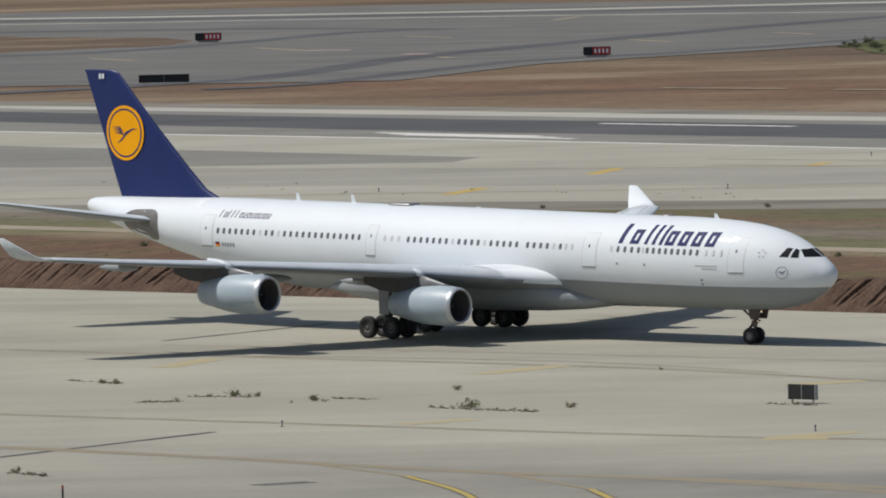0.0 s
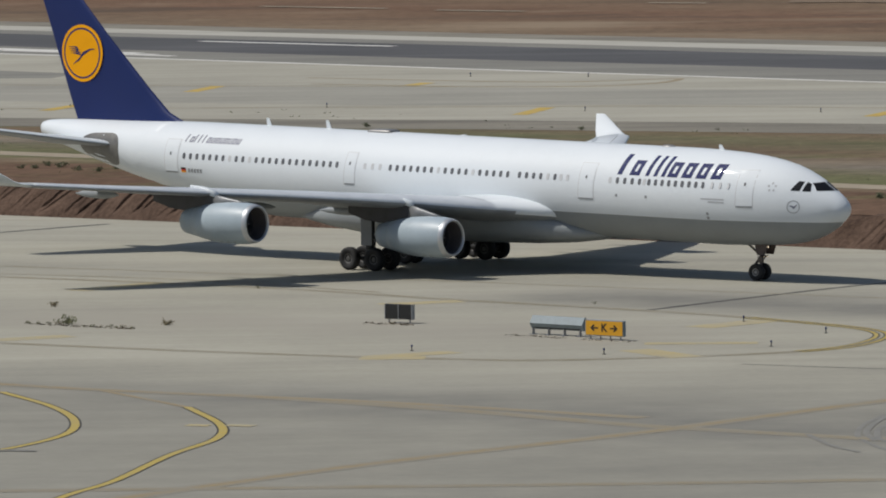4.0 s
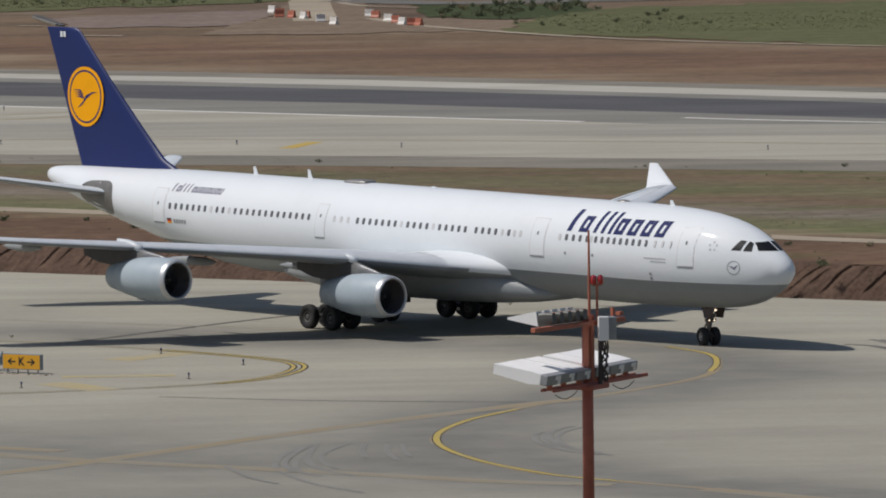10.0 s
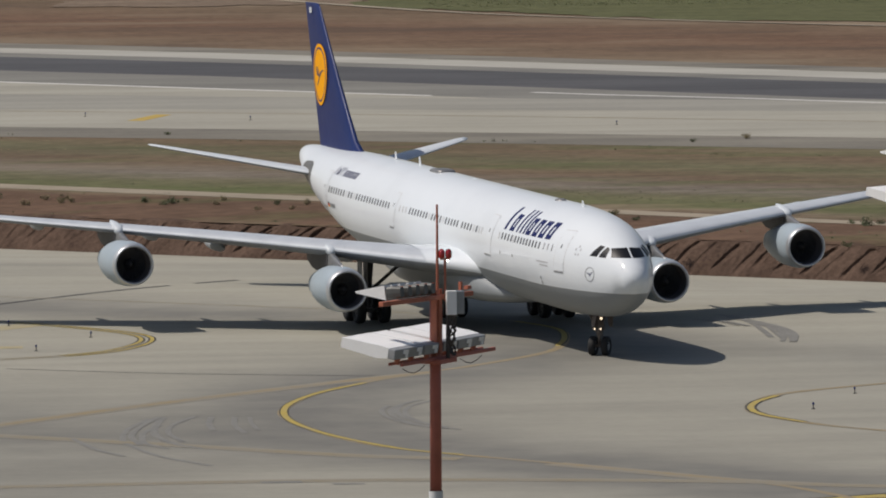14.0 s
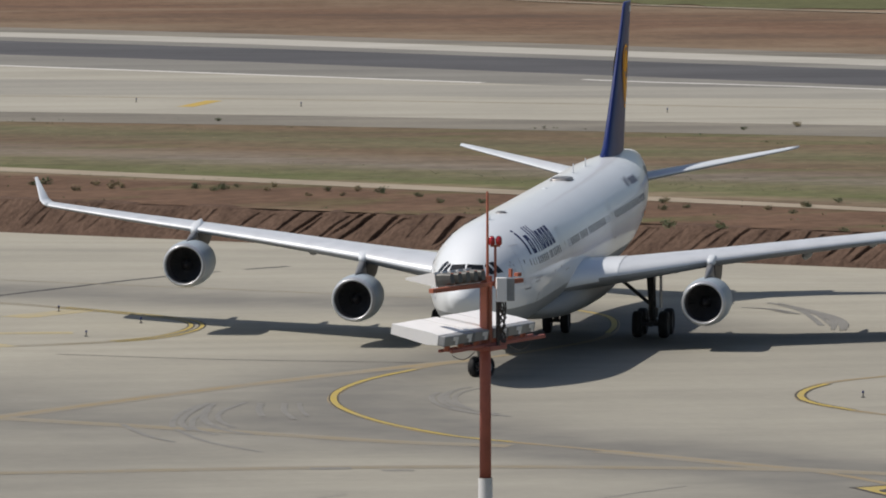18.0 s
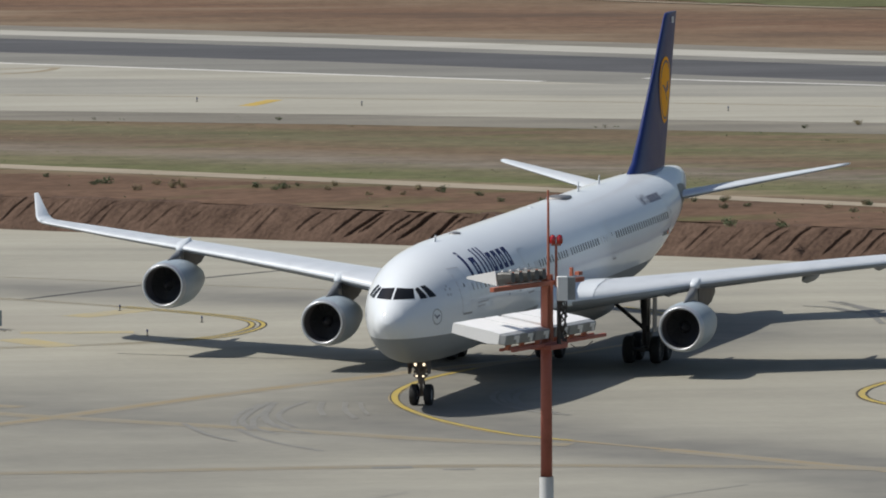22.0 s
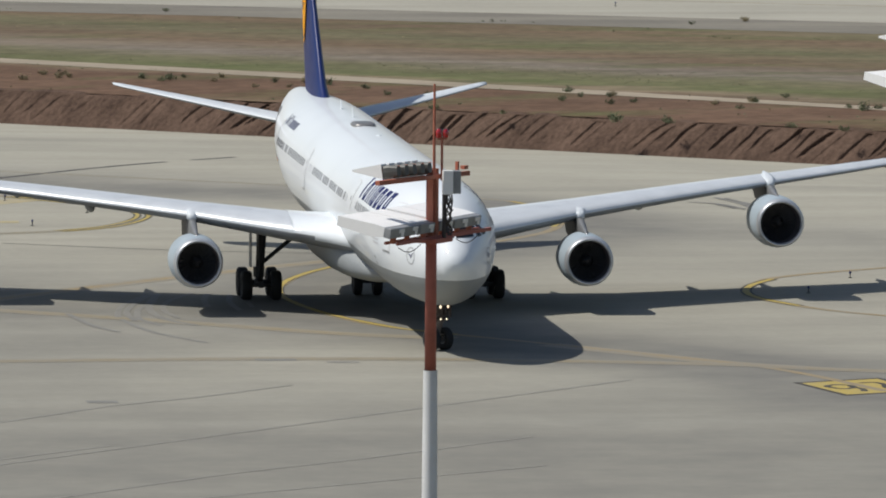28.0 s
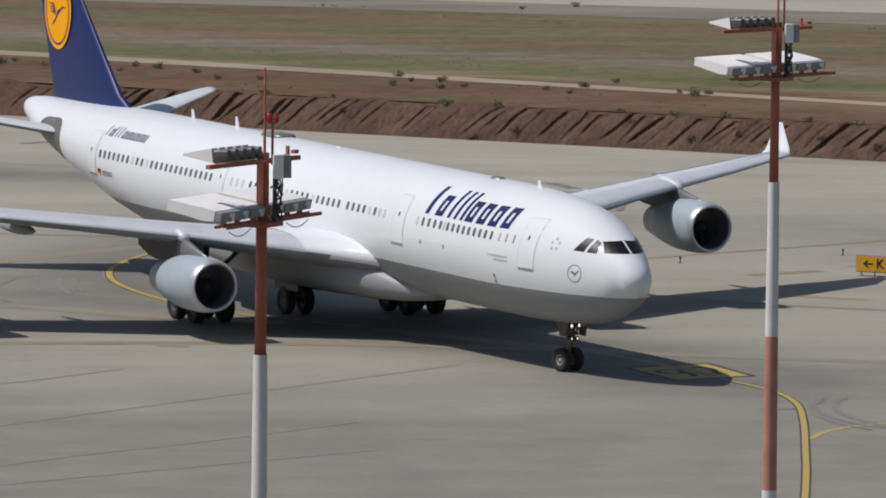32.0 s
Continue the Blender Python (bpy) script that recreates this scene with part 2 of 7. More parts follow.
def soil(name, bands, direction, start, length, patch, tan=0.0, grain=(0.07, 0.25), verdure=0.0):
    """Bare earth and grass in ragged strips: bands are (place 0..1, colour) across the strips."""
    m, t, bsdf = blank(name)
    co = t.nodes.new("ShaderNodeNewGeometry").outputs["Position"]
    dot = t.nodes.new("ShaderNodeVectorMath")
    dot.operation = "DOT_PRODUCT"
    t.links.new(co, dot.inputs[0])
    dot.inputs[1].default_value = (direction[0], direction[1], 0)
    rag = noise_of(t, co, 1.0, 6.0, (0.03, 0.22, 1.0), -GRAIN)
    d = math_of(t, "DIVIDE", math_of(t, "SUBTRACT", dot.outputs["Value"], start), length)
    d = math_of(t, "ADD", d, math_of(t, "MULTIPLY", math_of(t, "SUBTRACT", rag, 0.5), patch))
    col = ramp(t, d, bands)
    streak = noise_of(t, co, 1.0, 6.0, (*grain, 1.0), -GRAIN)
    clump = noise_of(t, co, 0.8, 6.0)
    col = mixed(t, col, ramp(t, streak, [(0.35, (0.68, 0.68, 0.68)), (0.65, (1.0, 1.0, 1.0))]), 0.7, "MULTIPLY")
    green = noise_of(t, co, 1.0, 6.0, (0.045, 0.16, 1.0), -GRAIN + 3)
    if verdure:
        col = mixed(t, col, (0.105, 0.128, 0.052), math_of(t, "MULTIPLY", ramp(t, green, [(0.52, (0, 0, 0)), (0.68, (1, 1, 1))]), verdure))
    col = mixed(t, col, ramp(t, clump, [(0.38, (0.6, 0.6, 0.6)), (0.6, (1.0, 1.0, 1.0))]), 0.6, "MULTIPLY")
    if tan:
        wide = noise_of(t, co, 1.0, 7.0, (0.018, 0.040, 1.0), -GRAIN - 4)
        col = mixed(t, col, (0.26, 0.205, 0.145), math_of(t, "MULTIPLY", ramp(t, wide, [(0.53, (0, 0, 0)), (0.66, (1, 1, 1))]), tan))
        col = mixed(t, col, (0.088, 0.066, 0.05), math_of(t, "MULTIPLY", ramp(t, wide, [(0.34, (1, 1, 1)), (0.46, (0, 0, 0))]), tan))
    t.links.new(col, bsdf.inputs["Base Color"])
    bsdf.inputs["Roughness"].default_value = 0.95
    bsdf.inputs["Specular IOR Level"].default_value = 0.1
    b = node(t, "ShaderNodeBump", Strength=0.5, Distance=0.15)
    t.links.new(clump, b.inputs["Height"])
    t.links.new(b.outputs[0], bsdf.inputs["Normal"])
    return m


BROWN, RUST, OLIVE, GREENISH, GREYSOIL, OCHRE = (0.188, 0.136, 0.090), (0.162, 0.103, 0.070), (0.168, 0.156, 0.092), (0.145, 0.155, 0.072), (0.225, 0.194, 0.155), (0.25, 0.20, 0.135)
# across the strip between the bank and the runway, then the field beyond it
NX, NY = 0.6275, 0.7786
M_STRIP = soil("earth_and_dry_grass", [(0.0, RUST), (0.22, RUST), (0.27, OCHRE), (0.31, GREENISH), (0.40, OLIVE), (0.47, GREYSOIL), (0.60, BROWN), (0.72, OLIVE), (0.84, BROWN), (1.0, OLIVE)], (NX, NY), 399.0, 90.0, 0.12, 0.3, verdure=0.6)
M_FIELD = soil("bare_red_field", [(0.0, OLIVE), (0.10, (0.22, 0.168, 0.115)), (0.22, (0.205, 0.14, 0.094)), (0.34, (0.19, 0.117, 0.078)), (0.5, (0.20, 0.142, 0.095)), (0.62, BROWN), (0.78, (0.15, 0.11, 0.082)), (1.0, BROWN)], (0.689, 0.725), 545.0, 200.0, 0.22, 0.75, (0.035, 0.07))
M_DUSTY = soil("dusty_pinkish_earth", [(0.0, (0.245, 0.187, 0.138)), (0.5, (0.215, 0.16, 0.115)), (1.0, (0.25, 0.195, 0.14))], (0.689, 0.725), 600.0, 300.0, 0.5)
M_PINKISH = soil("pale_pinkish_earth", [(0.0, (0.255, 0.20, 0.17)), (0.5, (0.225, 0.175, 0.15)), (1.0, (0.25, 0.20, 0.165))], (0.689, 0.725), 600.0, 300.0, 0.5)
M_GREEN = soil("green_scrub_grass", [(0.0, (0.10, 0.122, 0.055)), (0.5, (0.135, 0.138, 0.068)), (1.0, (0.10, 0.118, 0.054))], (NX, NY), 500.0, 400.0, 0.5)
M_SCRUB = soil("dark_green_scrub", [(0.0, (0.055, 0.072, 0.030)), (1.0, (0.07, 0.085, 0.04))], (NX, NY), 500.0, 400.0, 0.5)


def bank_earth():
    m, t, bsdf = blank("eroded_brown_earth")
    co = t.nodes.new("ShaderNodeNewGeometry").outputs["Position"]
    a = noise_of(t, co, 0.5, 6.0)
    b = noise_of(t, co, 4.0, 6.0)
    f = math_of(t, "ADD", math_of(t, "MULTIPLY", a, 0.6), math_of(t, "MULTIPLY", b, 0.4))
    t.links.new(ramp(t, f, [(0.35, (0.062, 0.041, 0.031)), (0.5, (0.100, 0.066, 0.049)), (0.65, (0.135, 0.09, 0.067))]), bsdf.inputs["Base Color"])
    bsdf.inputs["Roughness"].default_value = 0.95
    bsdf.inputs["Specular IOR Level"].default_value = 0.1
    bp = node(t, "ShaderNodeBump", Strength=0.7, Distance=0.1)
    t.links.new(b, bp.inputs["Height"])
    t.links.new(bp.outputs[0], bsdf.inputs["Normal"])
    return m


M_BANK = bank_earth()


def road_paint(name, colour, under, worn):
    """Marking paint, worn through to the pavement in patches; worn 0 is fresh."""
    m, t, bsdf = blank(name)
    co = t.nodes.new("ShaderNodeNewGeometry").outputs["Position"]
    f = math_of(t, "ADD", math_of(t, "MULTIPLY", noise_of(t, co, 0.35, 5.0), 0.5), math_of(t, "MULTIPLY", noise_of(t, co, 3.0, 5.0), 0.5))
    e = 0.30 + 0.36 * worn
    t.links.new(ramp(t, f, [(e - 0.12, under), (e + 0.12, colour)]), bsdf.inputs["Base Color"])
    bsdf.inputs["Roughness"].default_value = 0.7
    return m


M_FRESH = road_paint("fresh_yellow_marking", (0.42, 0.315, 0.062), (0.34, 0.28, 0.13), 0.4)
M_BRIGHTDASH = road_paint("bright_yellow_dash", (0.46, 0.315, 0.055), (0.38, 0.30, 0.13), 0.35)
M_FADE = road_paint("faded_yellow_marking", (0.28, 0.208, 0.10), (0.24, 0.213, 0.158), 0.55)
M_HALO = road_paint("spread_thin_paint", (0.238, 0.205, 0.142), (0.235, 0.218, 0.178), 0.55)
M_DASH = road_paint("pale_yellow_marking", (0.40, 0.325, 0.155), (0.335, 0.305, 0.225), 0.5)
M_FAINT = road_paint("ghost_yellow_marking", (0.245, 0.202, 0.122), (0.238, 0.216, 0.168), 0.55)
M_THIN = road_paint("dirty_edge_line", (0.225, 0.185, 0.105), (0.29, 0.27, 0.22), 0.5)
M_OUTLINE = road_paint("black_marking_border", (0.05, 0.045, 0.035), (0.13, 0.12, 0.10), 0.2)
M_RWHITE = road_paint("white_runway_marking", (0.62, 0.61, 0.57), (0.42, 0.41, 0.37), 0.3)
M_TAR = road_paint("tar_joint", (0.055, 0.052, 0.044), (0.17, 0.16, 0.135), 0.3)
M_SKID = road_paint("rubber_skid", (0.175, 0.17, 0.152), (0.222, 0.215, 0.19), 0.5)
M_FAINTSKID = road_paint("faint_rubber_skid", (0.225, 0.217, 0.187), (0.262, 0.252, 0.213), 0.5)
M_SLABSEAM = road_paint("faint_slab_seam", (0.228, 0.22, 0.191), (0.24, 0.232, 0.201), 0.85)
M_PINK = road_paint("faded_red_marking", (0.45, 0.26, 0.22), (0.27, 0.26, 0.245), 0.5)


# ---- building helpers ----
def bm_object(name, bm, material, smooth=False):
    me = bpy.data.meshes.new(name)
    bmesh.ops.recalc_face_normals(bm, faces=bm.faces)
    for f in bm.faces:
        f.smooth = smooth
    bm.to_mesh(me)
    bm.free()
    me.materials.append(material)
    return new(name, me)


def part(name, bm, material, parent, label="", smooth=False):
    ob = bm_object(name, bm, material, smooth)
    ob.parent = parent
    if label:
        ob["label"] = label
    return ob


def thing(name, m, label, category, group=""):
    e = new(name)
    e.empty_display_size = 0.2
    e.matrix_world = m
    return tagged(e, label, category, group)


def box(bm, cx, cy, cz, sx, sy, sz, m=None, bevel=0.0):
    r = bmesh.ops.create_cube(bm, size=1.0, matrix=(m or Matrix()) @ Matrix.Translation((cx, cy, cz)) @ Matrix.Diagonal((sx, sy, sz, 1)))
    if bevel:
        es = list({e for v in r["verts"] for e in v.link_edges})
        bmesh.ops.bevel(bm, geom=es, offset=bevel, segments=2, affect="EDGES", profile=0.6)
    return bm


def tube(bm, a, b, r0, r1=None, n=12, cap=True):
    a, b = Vector(a), Vector(b)
    r1 = r0 if r1 is None else r1
    q = (b - a).to_track_quat("Z", "Y").to_matrix()
    rings = []
    for p, r in ((a, r0), (b, r1)):
        rings.append([bm.verts.new(p + q @ Vector((r * math.cos(2 * math.pi * i / n), r * math.sin(2 * math.pi * i / n), 0))) for i in range(n)])
    for i in range(n):
        bm.faces.new((rings[0][i], rings[0][(i + 1) % n], rings[1][(i + 1) % n], rings[1][i]))
    if cap:
        bm.faces.new(rings[0][::-1])
        bm.faces.new(rings[1])
    return bm


def loft(bm, rings, closed=True, cap=True):
    vs = [[bm.verts.new(p) for p in r] for r in rings]
    n = len(vs[0])
    for a, b in zip(vs, vs[1:]):
        for i in range(n if closed else n - 1):
            j = (i + 1) % n
            try:
                bm.faces.new((a[i], a[j], b[j], b[i]))
            except ValueError:
                pass
    if cap and closed:
        bm.faces.new(vs[0][::-1])
        bm.faces.new(vs[-1])
    return vs


def lathe(bm, profile, origin=(0, 0, 0), n=32, squash=1.0):
    """Rings about the x axis through origin; profile: (x, radius)."""
    o = Vector(origin)
    rings = [[o + Vector((x, r * math.cos(2 * math.pi * i / n), squash * r * math.sin(2 * math.pi * i / n))) for i in range(n)] for x, r in profile]
    return loft(bm, rings, cap=False)


def smooth_line(pts, step=1.0):
    """A Catmull-Rom line through the points."""
    p = [Vector((*q[:2], 0)) for q in pts]
    p = [2 * p[0] - p[1]] + p + [2 * p[-1] - p[-2]]
    out = []
    for i in range(1, len(p) - 2):
        k = max(2, int((p[i + 1] - p[i]).length / step))
        for j in range(k):
            u = j / k
            a, b, c, d = p[i - 1], p[i], p[i + 1], p[i + 2]
            out.append(0.5 * (2 * b + (c - a) * u + (2 * a - 5 * b + 4 * c - d) * u * u + (3 * b - a - 3 * c + d) * u ** 3))
    return out + [p[-2]]


BANK_A, BANK_B, BANK_H = 520.0, -0.806, 2.03
SHOULDER = 0.55
PLATEAU = 2.0
BANK_DIR = Vector((1, BANK_B, 0)).normalized()
BANK_OUT = Vector((-BANK_DIR.y, BANK_DIR.x, 0))


def bank_point(s, d, z=0.0):
    """s metres along the foot of the bank, d metres behind it."""
    p = Vector((0, BANK_A, 0)) + BANK_DIR * s + BANK_OUT * d
    return Vector((p.x, p.y, z))


def bank_offset(x, y):
    """Metres behind the foot of the bank; negative on the taxiway side."""
    return (x * BANK_OUT.x) + (y - BANK_A) * BANK_OUT.y


def ground_drop(x, y):
    """The taxiway falls away to a drained shoulder along the bank."""
    return -SHOULDER * max(0.0, min(1.0, (bank_offset(x, y) + 26.0) / 24.0))


def strip_height(x, y):
    """The raised ground climbs gently from the lip of the bank."""
    return PLATEAU - 0.52 * max(0.0, min(1.0, (14.0 - bank_offset(x, y)) / 12.0))


PAINTED = []


def ribbon(name, pts, width, z, material, label, shift=0.0, step=1.2, category="marking"):
    """A flat strip along a line; each lies a hair above the one before."""
    line = smooth_line(pts, step)
    low = z < 1.0
    z += 0.00011 * (len(PAINTED) % 97)
    PAINTED.append(name)
    bm = bmesh.new()
    last = None
    for i, p in enumerate(line):
        d = (line[min(i + 1, len(line) - 1)] - line[max(i - 1, 0)]).normalized()
        s = Vector((-d.y, d.x, 0))
        a, b = p + s * (shift + width / 2), p + s * (shift - width / 2)
        v = bm.verts.new((a.x, a.y, z)), bm.verts.new((b.x, b.y, z))
        for q in v:
            fall = ground_drop(q.co.x, q.co.y) if low else strip_height(q.co.x, q.co.y) - PLATEAU
            k = 1 - fall / (EYE_Z if low else EYE_Z - PLATEAU)
            q.co.x, q.co.y = q.co.x * k, q.co.y * k
            q.co.z += ground_drop(q.co.x, q.co.y) if low else strip_height(q.co.x, q.co.y) - PLATEAU
        if last:
            bm.faces.new((last[0], last[1], v[1], v[0]))
        last = v
    return tagged(bm_object(name, bm, material), label, category, kind="structure")


def ragged(pts, ax, ay, seed, step=3.0):
    """The same outline with a worn, uneven edge."""
    rng = random.Random(seed)
    out = []
    for (x0, y0), (x1, y1) in zip(pts, pts[1:] + pts[:1]):
        n = max(1, min(30, int(math.hypot(x1 - x0, y1 - y0) / step)))
        for i in range(n):
            u = i / n
            out.append((x0 + (x1 - x0) * u + rng.uniform(-ax, ax), y0 + (y1 - y0) * u + rng.uniform(-ay, ay)))
    return out


def sheet(name, pts, z, material, label, category):
    bm = bmesh.new()
    f = bm.faces.new([bm.verts.new((x, y, z)) for x, y in pts])
    f.normal_update()
    if f.normal.z < 0:
        f.normal_flip()
    bmesh.ops.triangulate(bm, faces=[f])
    return tagged(bm_object(name, bm, material), label, category, kind="structure")


# ---- ground: taxiways, eroded bank, raised strip with the runway ----
def dist_to(line, x, y):
    best = 1e9
    for a, b in zip(line, line[1:]):
        dx, dy = b[0] - a[0], b[1] - a[1]
        u = max(0.0, min(1.0, ((x - a[0]) * dx + (y - a[1]) * dy) / (dx * dx + dy * dy + 1e-9)))
        best = min(best, math.hypot(x - a[0] - u * dx, y - a[1] - u * dy))
    return best


LEAD = [(30, 437), (45, 425), (57, 419), (64, 413.5), (65.7, 408), (64.8, 402), (63.1, 396.0), (58.1, 388.4), (52.8, 382.1), (48.0, 374.1), (45.3, 366.0), (44.8, 359.5), (46.0, 350.6), (48.3, 344.5), (53.1, 338.1), (57.3, 332.5), (62.5, 324.6), (65.0, 314.5)]
LEFT_LANE = [(-60, 425), (-16.7, 396.9), (0.9, 381.5), (14.7, 372.3), (26.8, 362.2), (40, 347)]
SIDE_LANE = [(62, 404), (70, 398), (78, 392), (92, 384), (120, 372)]
BACK_LANE = [(-60, 490), (-10, 470), (30, 450), (60, 425)]


def make_apron():
    """The taxiway pavement, a fine sheet where the traffic runs, out to the bank's foot."""
    bm = bmesh.new()
    wear_and_tone, dust = bm.verts.layers.float.new("wear_and_tone"), bm.verts.layers.float.new("dust")
    ns, nd = 170, 170
    grid = []
    for i in range(ns + 1):
        row = []
        for j in range(nd + 1):
            p = bank_point(-150 + 430 * i / ns, -340 + 340 * j / nd)
            v = bm.verts.new((p.x, p.y, ground_drop(p.x, p.y)))
            w = 0.68 * math.exp(-(dist_to(LEAD, p.x, p.y) / 6.0) ** 2) + 0.25 * math.exp(-(dist_to(LEFT_LANE, p.x, p.y) / 7.0) ** 2) + 0.34 * math.exp(-(dist_to(SIDE_LANE, p.x, p.y) / 8.0) ** 2) + 0.18 * math.exp(-(dist_to(BACK_LANE, p.x, p.y) / 6.0) ** 2)
            # besides the rubbed lanes, broad ramps darken the pavement by position
            near = max(0.0, min(1.0, (345 - p.y) / 48))
            near2 = 0.42 * max(0.0, min(1.0, (394 - p.y) / 22)) * max(0.0, min(1.0, (48 - p.x) / 16))
            far_side = 0.22 * max(0.0, min(1.0, (408 - p.y) / 30)) * max(0.0, min(1.0, (p.x - 30) / 16))
            v[wear_and_tone] = min(0.75, w + max(0.58 * near, near2, far_side))
            band = math.exp(-(dist_to([(-60, 465), (-18, 434), (8, 424), (28, 411)], p.x, p.y) / 7.0) ** 2)
            v[dust] = 0.75 * band * (1.0 if p.x < 34 else 0.0)
            row.append(v)
        grid.append(row)
    for i in range(ns):
        for j in range(nd):
            bm.faces.new((grid[i][j], grid[i + 1][j], grid[i + 1][j + 1], grid[i][j + 1]))
    return tagged(bm_object("taxiway_pavement", bm, M_APRON), "worn beige concrete taxiway with darker rubbed lanes", "pavement", kind="structure")


make_apron()

# the wide ground sheet below everything, to the horizon, stepping up at the bank
bm = bmesh.new()
prof = [(-1200, -0.3), (-600, -0.3), (-300, -0.3), (-150, -0.3), (-60, -0.7), (1.2, -0.7), (2.4, PLATEAU - 0.66), (14, PLATEAU - 0.10)] + [(40 * k, PLATEAU - 0.06) for k in range(1, 40)] + [(2200, PLATEAU - 0.06), (3600, PLATEAU - 0.06)]
loft(bm, [[bank_point(s, d, z) for s in (-3000, -1500, *range(-800, 1001, 40), 1800, 3000)] for d, z in prof], closed=False)
tagged(bm_object("ground", bm, M_FIELD), "bare reddish brown earth reaching to the horizon", "ground", kind="structure")


def make_bank():
    """The cut earth face, scored by slanting gullies with one sharp wall each."""
    rng = random.Random(5)
    gullies, s = [], -132.0
    while s < 192:
        s += rng.choice((0.55, 0.8, 1.05, 1.3, 1.7)) * rng.uniform(0.85, 1.2)
        gullies.append((s, rng.choice((0.10, 0.18, 0.26, 0.34)) * rng.uniform(0.8, 1.2), rng.uniform(0.35, 0.8), rng.uniform(1.1, 2.3), rng.uniform(0.0, 0.22), rng.uniform(0.75, 1.0), rng.uniform(0, 50)))
    step, rows = 0.075, 14
    n = int(320 / step)
    verts, faces = [], []
    gi = 0
    for i in range(n + 1):
        s = -130 + i * step
        while gi < len(gullies) - 1 and gullies[gi][0] < s - 4:
            gi += 1
        local = gullies[max(0, gi - 2):gi + 14]
        top = 0.16 * noise.noise((s * 0.15, 3.1, 0)) + 0.10 * noise.noise((s * 0.9, 7.7, 0))
        for j in range(rows + 1):
            v = j / rows
            d = 0.1 + 2.1 * v ** 0.9 + 0.16 * noise.noise((s * 0.7, v * 2, 1.3)) + 0.07 * noise.noise((s * 3.1, v * 5, 4.0))
            z = (BANK_H + top) * (1 - (1 - v) ** 1.2)
            cut = 0.0
            rich = max(0.42, min(1.0, 0.70 + 1.2 * noise.noise((s * 0.07, 9.2, 0))))
            for g, depth, wide, lean, begin, end, seed in local:
                x = s - g - lean * (v - 0.5) - 0.12 * noise.noise((seed, v * 3.0, 0.5))
                w = wide * (0.7 + 0.5 * v)
                if -0.17 < x < w and begin < v < end + 0.05:
                    f = (x + 0.17) / 0.17 if x < 0 else (1 - x / w) ** 0.8
                    f = f * f * (3 - 2 * f)
                    cut = max(cut, depth * f * min(1.0, (v - begin) / 0.15) * min(1.0, (end + 0.05 - v) / 0.08))
            d += cut * rich
            if j == rows:
                d += 0.5
            p = bank_point(s, d, (-SHOULDER + z) if j else -SHOULDER - 0.06)
            verts.append(p)
    for i in range(n):
        for j in range(rows):
            a = i * (rows + 1) + j
            faces.append((a, a + rows + 1, a + rows + 2, a + 1))
    me = bpy.data.meshes.new("earth_bank")
    me.from_pydata([tuple(v) for v in verts], [], faces)
    me.materials.append(M_BANK)
    return tagged(new("earth_bank", me), "eroded brown earth bank with slanting rain gullies", "bank", kind="structure")


make_bank()


def make_strip():
    """The raised ground behind the bank."""
    bm = bmesh.new()
    rows = []
    for j in range(40):
        d = 2.25 + 103 * (j / 39) ** 1.3
        rows.append([bank_point(s, d, 0.0) for s in np.linspace(-160, 220, 160)])
        for p in rows[-1]:
            p.z = strip_height(p.x, p.y) - (0.05 if j == 0 else 0)
    loft(bm, rows, closed=False)
    return tagged(bm_object("airfield_strip", bm, M_STRIP, True), "bare brown earth with strips of dry olive grass", "ground", kind="structure")


make_strip()


def far_line(pts, shift=0.0):
    """The straight edges run on at both ends."""
    (x0, y0), (x1, y1) = pts[0], pts[1]
    (x2, y2), (x3, y3) = pts[-2], pts[-1]
    k0, k1 = (y1 - y0) / (x1 - x0), (y3 - y2) / (x3 - x2)
    return [(x0 - 160, y0 - 160 * k0 + shift), *[(x, y + shift) for x, y in pts], (x3 + 160, y3 + 160 * k1 + shift)]


WHITE_L = [(-50.2, 816.7), (-3.3, 775.8), (39.0, 736.5), (79.9, 702.8), (114.9, 667.4)]
DARKFAR_L = [(-49.2, 800.0), (-3.3, 756.3), (39.0, 718.5), (77.8, 683.6), (111.8, 649.0)]
DARKNEAR_L = [(-47.6, 774.1), (-3.1, 727.5), (37.6, 690.3), (74.9, 658.0), (107.3, 623.2)]
LINE_L = [(-46.2, 751.1), (-3.1, 711.5), (36.6, 671.3), (72.4, 636.7), (95.0, 613.6)]
EDGE_L = [(-37.8, 611.9), (-20.0, 606.5), (31.9, 589.3), (65.1, 575.4), (95.7, 560.0)]


def band(name, near, far, z, material, label, category="pavement"):
    a, b = far_line(near), far_line(far)
    return sheet(name, a + b[::-1], PLATEAU + 0.3 * z, material, label, category)


band("runway_shoulder", DARKFAR_L, WHITE_L, 0.05, M_SHOULDER, "bright pale concrete shoulder along the runway")
band("runway", DARKNEAR_L, DARKFAR_L, 0.05, M_ASPHALT, "dark grey asphalt runway", "runway")
band("runway_shoulder_inner", DARKFAR_L, [(x, y + 8.5) for x, y in DARKFAR_L], 0.056, M_GREYCON, "grey inner edge of the runway shoulder")
band("runway_verge", WHITE_L, [(x, y + 11) for x, y in WHITE_L], 0.04, M_EDGE, "gritty verge beyond the runway shoulder", "ground")
band("runway_margin", LINE_L, DARKNEAR_L, 0.05, M_GREYCON, "grey worn pavement beside the dark runway")
band("runway_taxiway", EDGE_L, LINE_L, 0.045, M_CONCRETE, "pale beige concrete taxiway beside the runway")
